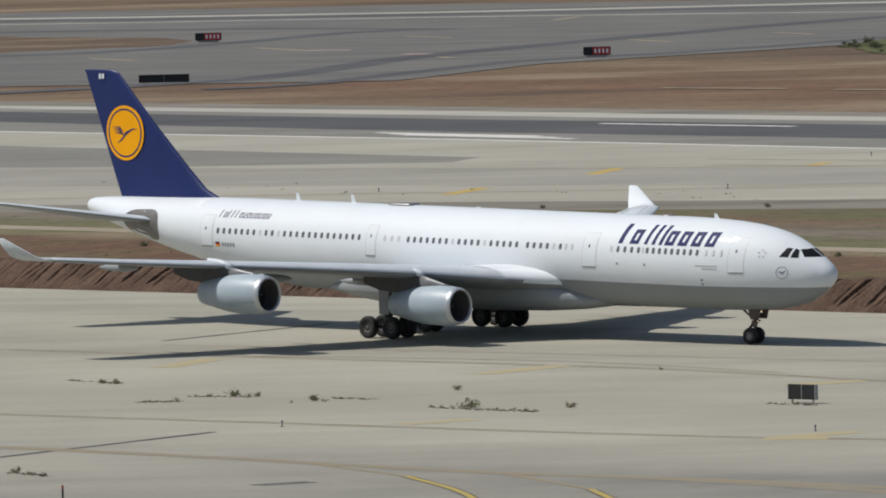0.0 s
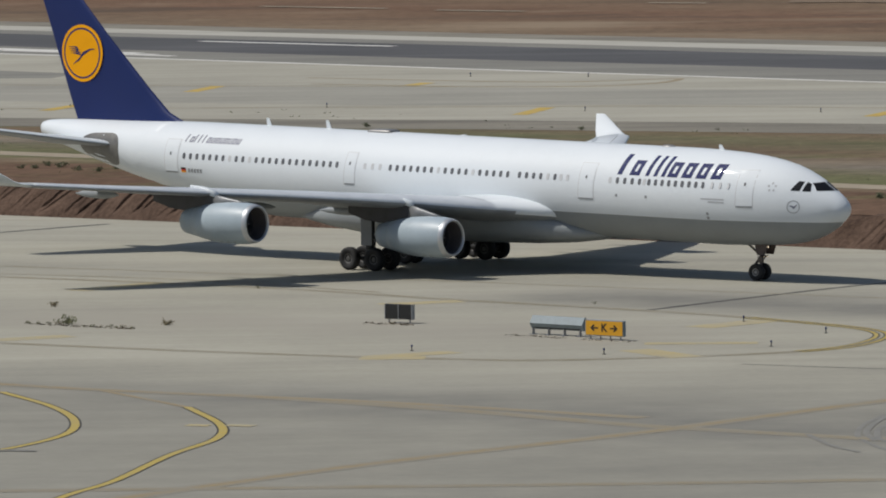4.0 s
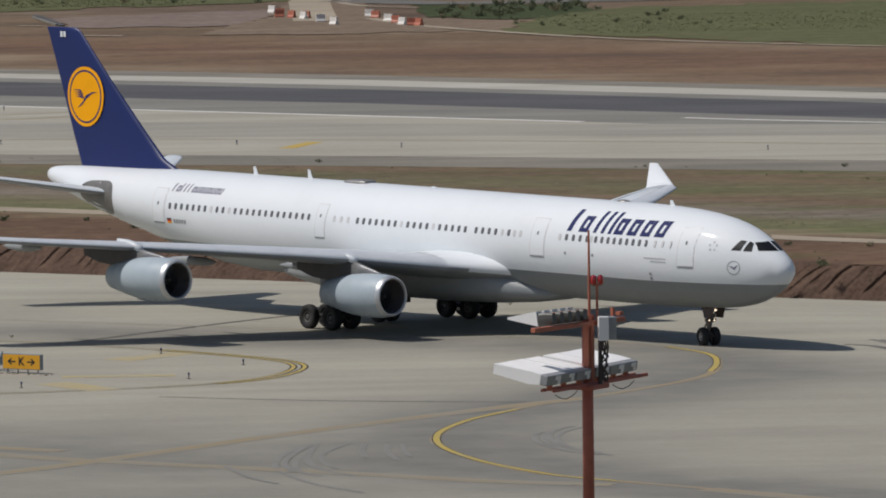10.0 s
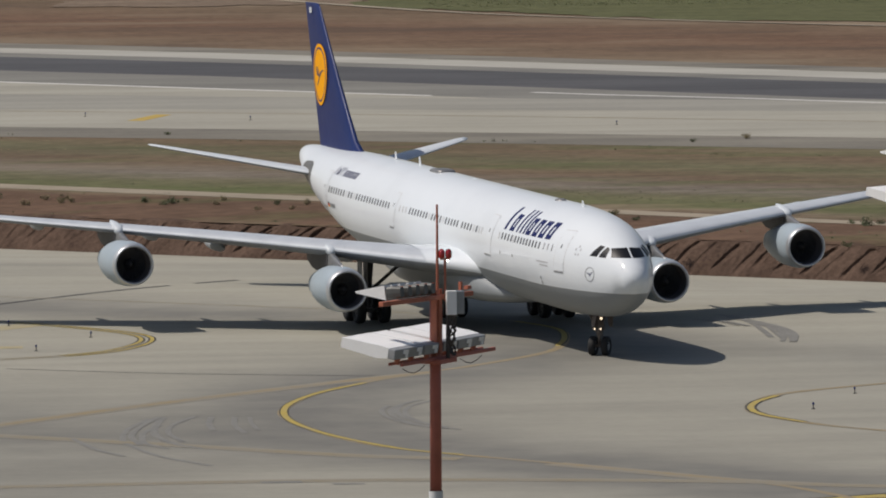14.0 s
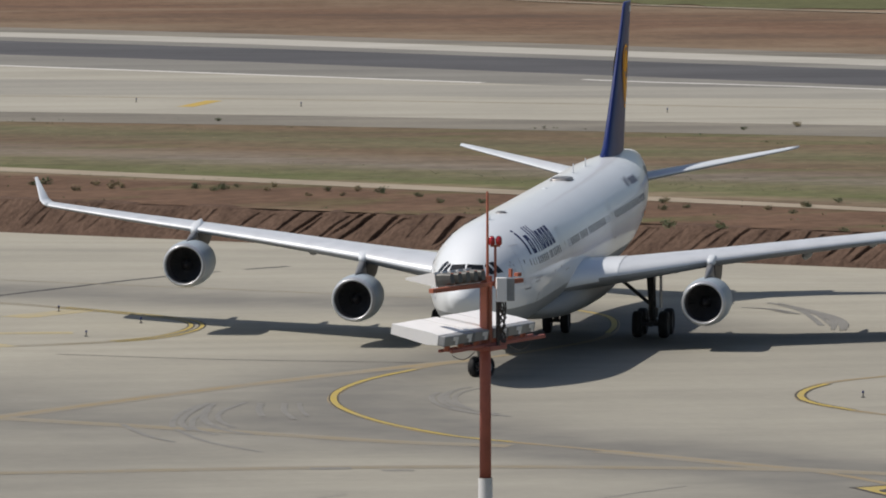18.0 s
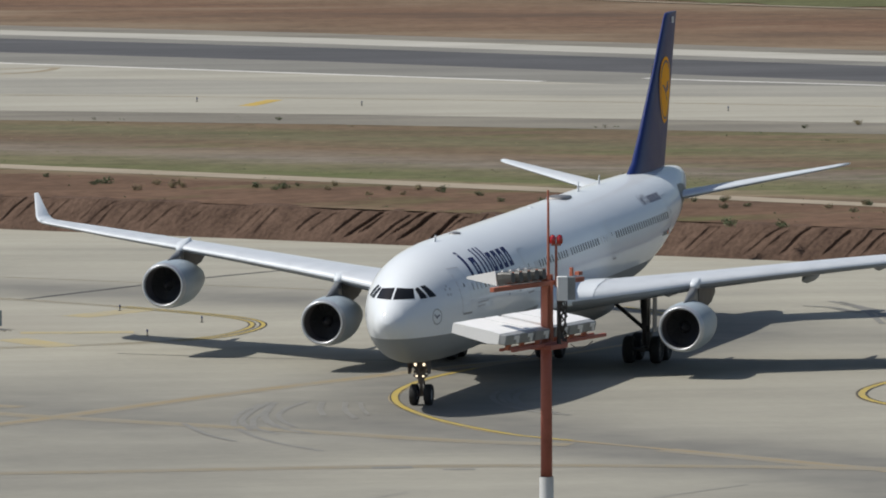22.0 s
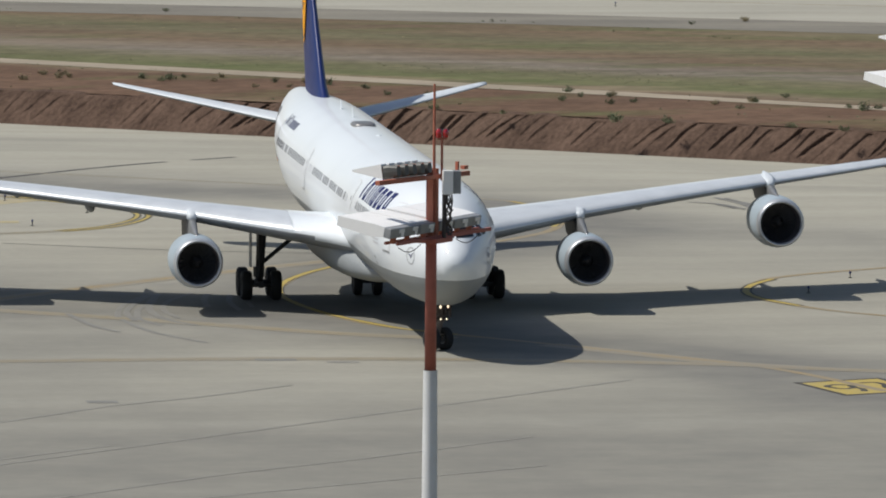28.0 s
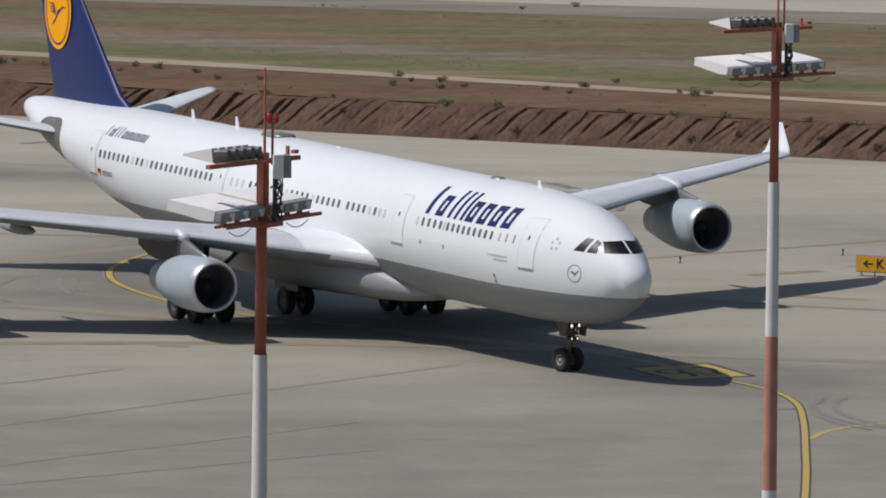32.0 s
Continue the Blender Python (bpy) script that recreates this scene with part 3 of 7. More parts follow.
band("taxiway_verge", [(x, y - 11 - 0.03 * (x + 40)) for x, y in EDGE_L], EDGE_L, 0.04, M_EDGE, "gritty grey verge along the concrete edge", "ground")
LANE_FAR = [(-45, 676.0), (19.6, 645.4), (49.3, 634.0), (76.0, 621.0), (116.4, 606.0)]
LANE_NEAR = [(-45, 645.0), (24.5, 613.8), (47.2, 609.0), (80.7, 600.0), (112.5, 590.0)]
band("taxiway_grey_lane", LANE_NEAR, LANE_FAR, 0.056, M_LANE, "greyer lane of worn concrete", "pavement")
sheet("grey_island", [(-120, 780), (-44.9, 719.8), (-20.8, 695.8), (0.3, 674.0), (-2.2, 665.9), (-27.0, 670.2), (-42.2, 675.7), (-120, 712)], PLATEAU + 0.0186, M_GREYCON, "grey worn asphalt island", "pavement")
ribbon("runway_edge_line", [(98, 623.5), (102.8, 618.4), (113.4, 609.6), (126, 597)], 1.0, PLATEAU + 0.0210, M_RWHITE, "white painted runway edge line", step=20)
ribbon("runway_edge_line", [(-206, 898), *LINE_L[:3], (70.5, 638.0), (89, 620.0)], 1.2, PLATEAU + 0.0210, M_RWHITE, "white painted runway edge line", step=20)
ribbon("taxiway_centre_line", far_line([(24.4, 610.5), (47.2, 606.5), (80.7, 592.0), (112.5, 575.5)]), 0.8, PLATEAU + 0.0210, M_THIN, "thin dirty line along the concrete", step=20)
ribbon("taxiway_centre_line", [(-41.7, 668.4), (-7.0, 655.2), (34.3, 641.5)], 0.8, PLATEAU + 0.0210, M_THIN, "thin dirty line along the concrete", step=20)
for k in range(3):
    ribbon("runway_threshold_bar", [(-9.4 + 1.2 * k, 728.5 - 3.0 * k), (6.0 + 1.5 * k, 713 - 3.6 * k)], 1.3, PLATEAU + 0.0210, M_RWHITE, "white painted runway bar", step=8)
ribbon("runway_threshold_bar", [(12, 737), (30, 720.5)], 1.4, PLATEAU + 0.0210, M_RWHITE, "white painted runway bar", step=8)
for a, b in (((34.6, 596.6), (37.4, 606.8)), ((61.2, 587.6), (64.4, 596.2)), ((27.8, 644.4), (29.9, 649.4)), ((-2.5, 612), (0.5, 621)), ((9.5, 639), (12, 648)), ((-20, 600), (-17, 610))):
    ribbon("holding_dash", [a, b], 1.3, PLATEAU + 0.0216, M_BRIGHTDASH, "faded yellow dash on the concrete")
# hairpin of a taxi line on the far concrete
ribbon("far_taxi_curve", [(20, 661), (31, 653), (41, 648), (49, 650.5), (51.5, 651), (49, 644), (43, 640), (33, 642), (20, 650)], 0.8, PLATEAU + 0.0216, M_FADE, "thin dark yellow hairpin line on far concrete")

# beyond the runway: far taxiway, dirt track, scrub
sheet("far_taxiway", [(-300, 1000), (-53.8, 873), (-9.0, 862), (8, 905), (50.5, 949), (120, 1040), (200, 1090), (420, 1130), (420, 1500), (-500, 1500)], PLATEAU + 0.0090, M_FARPAVE, "grey asphalt taxiway far across the field", "pavement")
sheet("far_infield", ragged([(-300, 1060), (-61.6, 993.3), (-40.8, 1004.7), (-37.4, 1025.4), (-41.3, 1038.0), (-65.8, 1061.7), (-300, 1110)], 0.5, 2.2, 61), PLATEAU + 0.0108, M_FIELD, "dry brown infield between far pavements", "ground")
ribbon("far_runway_line", [(-120, 1185), (-71, 1152), (-3, 1131), (55, 1128), (113, 1122), (178, 1116), (260, 1100)], 6.0, PLATEAU + 0.0120, M_SHOULDER, "pale painted line across the far pavement", step=20)
ribbon("far_runway_line", [(-120, 1150), (-71, 1122), (-4.6, 1106), (60, 1080), (130, 1060)], 2.4, PLATEAU + 0.0120, M_SHOULDER, "pale painted line across the far pavement", step=20)
ribbon("far_tar_line", [(-120, 1166), (-71, 1138), (-3, 1118), (55, 1114), (113, 1107), (178, 1100), (260, 1085)], 8.0, PLATEAU + 0.0114, M_ASPHALT, "dark asphalt band across the far pavement", step=20)
sheet("far_field", [(-400, 1230), (-4.6, 1175), (60, 1150), (160, 1110), (500, 1150), (500, 1700), (-500, 1700)], PLATEAU + 0.0135, M_FIELD, "brown field beyond the far pavement", "ground")
for pts in ([(-48.3, 962.5), (-42.1, 949.9)], [(-28.4, 988.9), (-21.5, 972.9)], [(-7.3, 945.7), (-2.7, 932.3)], [(39.2, 999.5), (43.9, 988.8)], [(-8.9, 1020.3), (-2.9, 1010.9)], [(11.3, 1078.1), (15.1, 1091.4)], [(20, 985), (25, 973)]):
    ribbon("far_marking", pts, 1.3, PLATEAU + 0.0150, M_FADE, "faded yellow line on the far taxiway", step=6)
for pts in (((55.9, 1021.1), (60.2, 1014.1)), ((68.6, 1035.2), (73.0, 1025.4)), ((82.2, 1044.2), (86.2, 1034.4)), ((97.4, 1055.4), (99.9, 1046.1)), ((111.8, 1059.2), (114.0, 1049.9)), ((126.3, 1065.8), (128.3, 1056.4)), ((142.1, 1069.1), (143.4, 1060.0))):
    ribbon("far_marking", list(pts), 1.1, PLATEAU + 0.0150, M_SHOULDER, "pale painted dash on the far taxiway", step=6)
for pts in ([(-21.5, 972.9), (-15.7, 970.8)], [(-9.1, 951.1), (-5.6, 948.6)]):
    ribbon("far_marking", pts, 2.2, PLATEAU + 0.0156, M_PINK, "faded red line on the far taxiway", step=6)
ribbon("far_worn_lane", [(-60, 850), (-25.3, 878.2), (-9.6, 933.1), (19.1, 991.6), (56.9, 1056.2), (120, 1130)], 6.0, PLATEAU + 0.0138, M_ASPHALT, "dark worn lane on the far taxiway", step=20)
ribbon("far_worn_lane", [(-30, 850), (-17.8, 860), (4.1, 913.7), (24.7, 932), (52.0, 968), (110, 1060)], 4.0, PLATEAU + 0.0138, M_ASPHALT, "dark worn lane on the far taxiway", step=20)
ribbon("far_worn_lane", [(-120, 960), (-60.8, 979.7), (-46.6, 986.8), (-31.3, 1011.4), (-16.8, 1043.5), (-3, 1049)], 5.0, PLATEAU + 0.0138, M_ASPHALT, "dark worn lane on the far taxiway", step=20)
ribbon("far_worn_lane", [(-130, 1100), (-67.1, 1083.0), (-34.7, 1073.0), (-3.0, 1048)], 5.0, PLATEAU + 0.0141, M_ASPHALT, "dark worn lane on the far taxiway", step=20)
ribbon("dirt_track", [(98.7, 854.4), (101.8, 830.1), (108.2, 808.6), (118.0, 784.9), (133.4, 765), (160, 738), (220, 690)], 1.6, PLATEAU + 0.0135, M_TRACK, "pale dirt track along the green field", step=10, category="track")
ribbon("dirt_track", [(92, 850), (93.6, 866), (96.9, 900.9), (99.4, 920.0), (106.2, 931.1), (120.5, 947.4), (134.1, 955.7), (150, 959.5), (260, 975)], 5.0, PLATEAU + 0.0120, M_TRACK, "pale dirt track curving across the field", step=10, category="track")
ribbon("dirt_track", [(84, 976), (86.5, 976.6), (89.6, 977.3), (107.0, 982.8), (122.5, 979.6), (147.3, 981.1), (260, 990)], 5.0, PLATEAU + 0.0117, M_TRACK, "pale far dirt track behind the scrub", step=10, category="track")
ribbon("dirt_track", [(104.5, 921), (101.4, 908), (103.0, 893), (108, 886)], 1.2, PLATEAU + 0.0126, M_TRACK, "pale worn loop of the dirt track", step=4, category="track")
ribbon("service_road", [(102.8, 914.0), (107.3, 906.5), (112.5, 899.7), (122.3, 899.5), (135.0, 901.8), (190, 915)], 9.0, PLATEAU + 0.0128, M_FARPAVE, "grey service road behind the scrub", step=10, category="road")
sheet("dirt_junction", ragged([(89.5, 868.6), (94.4, 905.0), (100.0, 918), (103.6, 905.0), (100.3, 870.7), (101.7, 833.3), (103.8, 815), (89.7, 812), (75.5, 814.9), (81.8, 841.9)], 0.5, 2.2, 62), PLATEAU + 0.0102, M_DUSTY, "dusty trampled ground where the tracks meet", "ground")
sheet("pit_floor", ragged([(64.0, 872.3), (74.3, 876.3), (80.8, 882.0), (91.0, 888.2), (87.5, 860.1), (81.7, 840.8), (76.9, 838.9), (64.0, 841.0)], 0.5, 2.2, 63), PLATEAU + 0.0096, M_PINKISH, "pale pinkish scraped earth", "ground")
sheet("tan_patch", ragged([(103.9, 852.0), (109.0, 846.8), (114.6, 843.9), (108.6, 810.9), (104.8, 816.8), (101.6, 828.5)], 0.4, 2.0, 68), PLATEAU + 0.0099, M_DUSTY, "bare tan earth beside the scrub", "ground")
for pts in ([(61.4, 819.0), (67.5, 816.1)], [(58.6, 849.6), (61.3, 847.4)], [(38, 806), (47, 800)], [(20, 822), (33, 812)]):
    ribbon("pale_scrape", pts, 1.6, PLATEAU + 0.0111, M_TRACK, "pale scraped line in the bare earth", step=4, category="ground")
ribbon("dirt_track", [(-37, 581), (0, 549), (37, 516), (63.5, 491.1), (87.7, 466.1), (102.4, 449.8), (150, 398)], 3.6, PLATEAU + 0.0135, M_TRACK, "pale dirt track above the earth bank", step=10, category="track")
ribbon("dirt_track", [(-160, 690), (-80, 622), (-37, 581)], 3.6, PLATEAU + 0.0135, M_TRACK, "pale dirt track above the earth bank", step=10, category="track")
sheet("green_field", ragged([(108.0, 808.1), (110.5, 822), (113.5, 835.7), (119.6, 859.4), (126.4, 874.8), (150, 882), (260, 900), (260, 670), (134.5, 766), (118.9, 790.7), (113.2, 799.5)], 0.7, 4.0, 64), PLATEAU + 0.0105, M_GREEN, "green scrubby grass field", "grass")
sheet("green_field", ragged([(44.4, 941.0), (49.2, 959.9), (56.4, 968.7), (60.9, 962.6), (63.3, 948.8), (70.4, 948.4), (76.3, 956.1), (86.9, 956.2), (97.7, 967.0), (106.4, 973.7), (120.9, 970.2), (139.9, 971.2), (138.7, 962.5), (129.1, 958.6), (119.0, 951.4), (111.6, 943.2), (105.9, 936.5), (99.0, 929.3), (93.6, 911.7), (87.9, 907.6), (83.4, 908.0), (73.9, 903.0), (63.0, 893.1), (52.9, 891.5), (47.7, 916.7)], 0.8, 4.0, 65), PLATEAU + 0.0105, M_GREEN, "long green scrubby strip in the bare field", "grass")
sheet("scrub_patch", ragged([(108.7, 894.7), (115.0, 891.4), (122.0, 893.6), (128.1, 896.4), (126.0, 868.2), (117.0, 845.2), (109.5, 848.9), (105.0, 858.8)], 0.6, 3.0, 67), PLATEAU + 0.0114, M_SCRUB, "dark green scrub", "grass")

# ---- markings on the near taxiways ----
Z1, Z2 = 0.002, 0.006


def worn(pts, width, material, label):
    """A faded line whose paint has spread and thinned at the edges."""
    ribbon("taxi_line_spread", pts, width * 1.45, Z1 - 0.00125, M_HALO, "thin spread paint along a worn yellow line")
    ribbon("taxi_lead_line", pts, width * 0.62, Z1, material, label)


def lined(pts, width, material, label, border=0.07, z=Z2):
    ribbon("taxi_line_border", pts, width + 2 * border, z - 0.0025, M_OUTLINE, "black border under a yellow taxi line")
    ribbon("taxi_line", pts, width, z, material, label)


HAIRPIN = [(-60, 500), (-20, 470), (8.5, 449.6), (21.2, 436.7), (31.5, 426.9), (37.6, 419.9), (41.9, 413.4), (43.1, 408.7), (42.1, 403.7), (39.6, 399.5), (34.0, 396.6), (25.0, 395.0), (19.2, 396.6), (7.6, 402.8), (-17.6, 419.9), (-60, 448)]
ribbon("taxi_edge_line", HAIRPIN, 0.32, Z1, M_THIN, "thin dirty yellow edge line round the island", 0.28)
ribbon("taxi_edge_line", HAIRPIN, 0.32, Z1, M_THIN, "thin dirty yellow edge line round the island", -0.28)
TIP = [(36.9, 420.8), (40.3, 416.0), (42.4, 412.3), (43.1, 408.7), (42.3, 404.6), (40.2, 400.4), (37.6, 398.2)]
for sh in (0.30, -0.30):
    ribbon("taxi_edge_line_tip_border", TIP, 0.42, Z2 - 0.0025, M_OUTLINE, "dark border of the double yellow line", sh)
    ribbon("taxi_edge_line_tip", TIP, 0.22, Z2, M_FRESH, "fresh double yellow line at the island tip", sh)
for pts, w, m in (([(33.7, 414.6), (37.8, 418.7)], 0.9, M_FAINT), ([(29.2, 400.7), (31.6, 395.6)], 0.9, M_FADE), ([(14.6, 398.0), (18.0, 397.6)], 0.9, M_FADE), ([(-19.2, 458.7), (-16.3, 465.0)], 0.8, M_FADE), ([(-0.2, 447.3), (4.9, 452.7)], 0.8, M_FADE), ([(-4.5, 412.7), (-0.5, 414.8)], 0.8, M_FADE), ([(15.1, 398.5), (19.7, 401.0)], 0.8, M_FADE), ([(17.2, 433.6), (21.8, 435.4)], 0.8, M_FAINT), ([(30.0, 404.5), (36.0, 404.0)], 0.6, M_FAINT)):
    ribbon("island_dash", pts, w * 2.2, Z1, M_DASH, "faded yellow dash on the concrete")
SC = [(64.2, 416.2), (65.7, 410.4), (65.2, 404.0), (63.1, 396.0), (58.1, 388.4), (52.8, 382.1), (48.0, 374.1), (45.3, 366.0), (44.8, 359.5), (46.0, 350.6), (48.3, 344.5), (53.1, 338.1), (57.3, 332.5), (62.0, 325.5), (65.0, 316.0)]
ribbon("taxi_lead_line", SC, 0.50, Z1, M_FADE, "winding yellow taxi lead line, worn in stretches")
ribbon("taxi_line_spread", [(53.8, 336.8), (57.6, 331.8), (60.5, 328.0), (63.8, 325.4)], 1.5, Z1 - 0.0006, M_HALO, "thin spread paint along a worn yellow line")
ribbon("taxi_lead_line", [(-20, 478), (20, 452), (45, 434), (58, 424), (64.2, 416.2)], 0.3, Z1, M_THIN, "thin worn taxi line")
lined([(64.3, 415.7), (65.6, 411.5), (65.7, 408), (65.0, 403.2), (64.0, 399.2)], 0.32, M_FRESH, "fresh yellow curve of a taxi line")
lined([(51.0, 379.2), (48.0, 374.1), (45.9, 368.6), (45.0, 364.0), (44.8, 359.5), (45.3, 354.5), (46.3, 350.0), (48.3, 344.5), (50.4, 341.7)], 0.32, M_FRESH, "fresh yellow curve of a taxi line")
worn([(26.4, 355.0), (38.4, 368.5), (48.6, 378.8), (55, 384.5)], 1.00, M_FADE, "faded yellow joining taxi line")
worn([(-5, 320), (11.4, 340.1), (26.4, 355.0)], 1.00, M_FADE, "faded yellow joining taxi line")
worn([(7.1, 377.8), (17.8, 367.9), (26.0, 358.6), (30.3, 355.0), (38.9, 348.0), (45.0, 342.6), (50, 339.8)], 1.04, M_FAINT, "ghost of an old yellow line")
worn([(-20, 333), (22.8, 331.4), (39.6, 331.5), (50, 330.3), (60.4, 327.4), (66.6, 324.1), (90, 315)], 0.96, M_FAINT, "ghost of an old yellow line")
worn([(-60, 432), (-16.7, 396.9), (-9.2, 390.2), (0.9, 381.5), (14.7, 372.3), (26.8, 362.2)], 0.92, M_FADE, "faded yellow taxi line")
ribbon("taxi_edge_line", [(-19.6, 469.1), (-5.6, 462.2), (6.6, 454.5), (17.5, 442.9)], 0.3, Z1, M_THIN, "thin dirty line along the concrete")
for pts in ([(-9.2, 390.2), (-3.9, 380.9), (-1.4, 372.6), (-0.3, 364.9), (-0.8, 357.9), (-3.4, 351.5), (-5.6, 349.5), (-8.7, 345.8)], [(0.9, 381.5), (5.2, 371.2), (6.6, 362.0), (6.3, 355.0), (4.0, 347.2), (1.4, 335.9), (-0.6, 330.2), (-3, 321.5)]):
    ribbon("taxi_lead_line", pts[:2], 0.4, Z1, M_FADE, "faded yellow turning line")
    lined(pts[1:], 0.40, M_FRESH, "fresh yellow turning line", 0.10)
for a, b in (((5.0, 361.8), (6.1, 361.4)), ((6.9, 361.5), (8.2, 360.9))):
    ribbon("stop_mark", [a, b], 0.9, Z2 + 0.0025, M_DASH, "faded red and yellow stop mark")
lined([(65.0, 315.0), (66.2, 310.2), (66.2, 305.5), (65.2, 299.5), (63.3, 290.3), (60.1, 275.5), (52, 240)], 0.25, M_FRESH, "broad fresh yellow stand lead-in line")
ribbon("taxi_lead_line", [(64.0, 292.6), (65.5, 295.6), (68.4, 298.0), (76, 301)], 0.3, Z1, M_FRESH, "thin yellow branch line")
RARC = [(95, 386), (80, 376), (71.4, 370.0), (68.7, 366.0), (67.4, 361.9), (67.4, 357.6), (70.3, 350.8), (76, 345.9), (95, 335)]
ribbon("taxi_edge_line", RARC, 0.5, Z1, M_FADE, "yellow edge line round the second island")
lined([(69.9, 368.0), (68.4, 365.2), (67.4, 361.6), (67.4, 358.2), (68.6, 354.2)], 0.34, M_FRESH, "fresh yellow line at the second island tip", 0.12)
for a, b in (((76, 362), (80, 364)), ((75, 352), (79, 349)), ((82, 366), (86, 370))):
    ribbon("island_dash", [a, b], 0.9, Z1, M_FADE, "faded yellow dash on the concrete")

# painted stand number: a yellow plate outlined in black, its two characters unreadable strokes
SIGN = [(61.98, 319.5), (65.62, 321.0), (66.45, 316.2), (63.05, 314.75)]
cx, cy = sum(p[0] for p in SIGN) / 4, sum(p[1] for p in SIGN) / 4
sheet("stand_plate_border", [(cx + (x - cx) * 1.14, cy + (y - cy) * 1.14) for x, y in SIGN], Z1 + 0.0035, M_OUTLINE, "black border of a painted stand plate", "marking")
sheet("stand_plate", SIGN, Z1 + 0.0065, M_FRESH, "yellow painted stand plate on the apron", "marking")
ax, ay = Vector((0.92, 0.39, 0)), Vector((0.18, -0.98, 0))
for stroke in ([(-1.25, 0.2), (-1.45, -0.7), (-0.9, -1.2), (-0.35, -0.8), (-0.4, 0.1), (-0.9, 0.45), (-1.25, 0.2)], [(-0.4, -0.2), (-0.3, 0.9), (-0.6, 1.7)], [(0.5, -1.3), (1.25, -1.2), (1.3, -0.2), (0.95, 0.7), (0.9, 1.5)]):
    ribbon("stand_plate_stroke", [((Vector((cx, cy, 0)) + ax * u + ay * v).x, (Vector((cx, cy, 0)) + ax * u + ay * v).y) for u, v in stroke], 0.3, Z1 + 0.0095, M_OUTLINE, "black painted stroke on the stand plate", step=0.3)

# tar joints, drain gratings, skid marks
ribbon("tar_joint", [(31.7, 426.8), (38.4, 435.0), (45.3, 442.9), (52.9, 449.5)], 0.5, Z2, M_TAR, "dark tar joint across the concrete", step=3)
ribbon("tar_joint", [(-20.1, 481.5), (-6.4, 497.6), (2, 507)], 0.6, Z2, M_TAR, "dark tar joint across the concrete", step=3)
ribbon("tar_joint", [(-36, 385), (-25.3, 397.9), (-14.5, 410.7)], 0.6, Z2, M_TAR, "dark tar joint across the concrete", step=3)
ribbon("tar_joint", [(34, 391), (42, 386.5), (52, 383)], 0.22, Z2, M_TAR, "dark tar joint across the concrete", step=3)
for x, y, w, h in ((40.8, 331.1, 1.8, 0.9), (31.5, 314.5, 1.3, 1.0), (65.0, 303.5, 1.6, 0.5), (43.6, 329.8, 1.4, 0.5)):
    sheet("repair_patch", [(x - w / 2, y - h / 2), (x + w / 2, y - h / 2 - 0.1), (x + w / 2, y + h / 2 - 0.1), (x - w / 2, y + h / 2)], Z2 + 0.007, M_SKID, "dark repaired patch in the pavement", "patch")
srng = random.Random(11)
SKIDS = [[(38.3, 361.9), (36.8, 357.1), (36.0, 352.3), (36.0, 349.2), (36.8, 343.6), (38.6, 338.8)], [(38.4, 358.5), (37.4, 355.4), (37.0, 353.0), (36.8, 349.8), (37.5, 347.0)], [(39.0, 362.6), (38.1, 357.7), (37.7, 353.7), (38.0, 349.6), (39.1, 346.8)], [(40.6, 362.8), (39.0, 358.4), (38.4, 354.4), (38.6, 350.3)], [(42.4, 362.0), (41.9, 357.9), (41.9, 353.8)], [(41.3, 362.2), (40.8, 358.9), (40.6, 355.6)], [(43.1, 361.9), (42.8, 358.6), (42.7, 355.3)], [(33.7, 352.7), (34.3, 347.1), (35.2, 343.9)], [(38.8, 362.6), (37.4, 357.8), (36.5, 353.1), (36.5, 349.1)]]
SKIDS += [[(76.1, 417.8), (76.8, 412.5), (76.5, 406.7), (76.1, 402.2)], [(76.5, 415.1), (77.1, 409.9), (77.2, 405.8), (76.5, 401.0)], [(76.8, 413.3), (77.4, 408.5), (77.2, 404.1), (76.2, 399.5)], [(74.0, 414.8), (75.1, 413.7), (75.8, 410.2)]]
SKIDS += [[(-6.2, 349.6), (-4.6, 350.9), (-2.5, 350.5)], [(-11.6, 378.1), (-8.8, 379.3)]]
SKIDS += [[(x + 0.45, y - 0.5) for x, y in p] for p in SKIDS[9:]]
for k, pts in enumerate(SKIDS):
    ribbon("skid_mark", pts, srng.uniform(0.2, 0.4), Z2 + 0.0025 + 0.001 * k, M_SKID, "curved grey tyre mark on the pavement", step=0.8)
for cx0, cy0, n, ra, rb in ((55, 361, 4, 4.2, 9), (70.5, 301, 4, 3.0, 7)):
    for k in range(n):
        a0, a1 = srng.uniform(118, 140), srng.uniform(215, 242)
        ox, oy = cx0 - 0.62 * k + srng.uniform(-0.25, 0.25), cy0 + srng.uniform(-0.8, 0.8)
        g = 1.0 - 0.035 * k
        pts = [(ox + ra * g * math.cos(radians(a)), oy + rb * g * math.sin(radians(a))) for a in np.linspace(a0, a1, 8)]
        ribbon("skid_mark", pts, srng.uniform(0.22, 0.44), Z2 + 0.0025 + 0.001 * k, M_SKID, "curved grey tyre mark on the pavement", step=0.8)
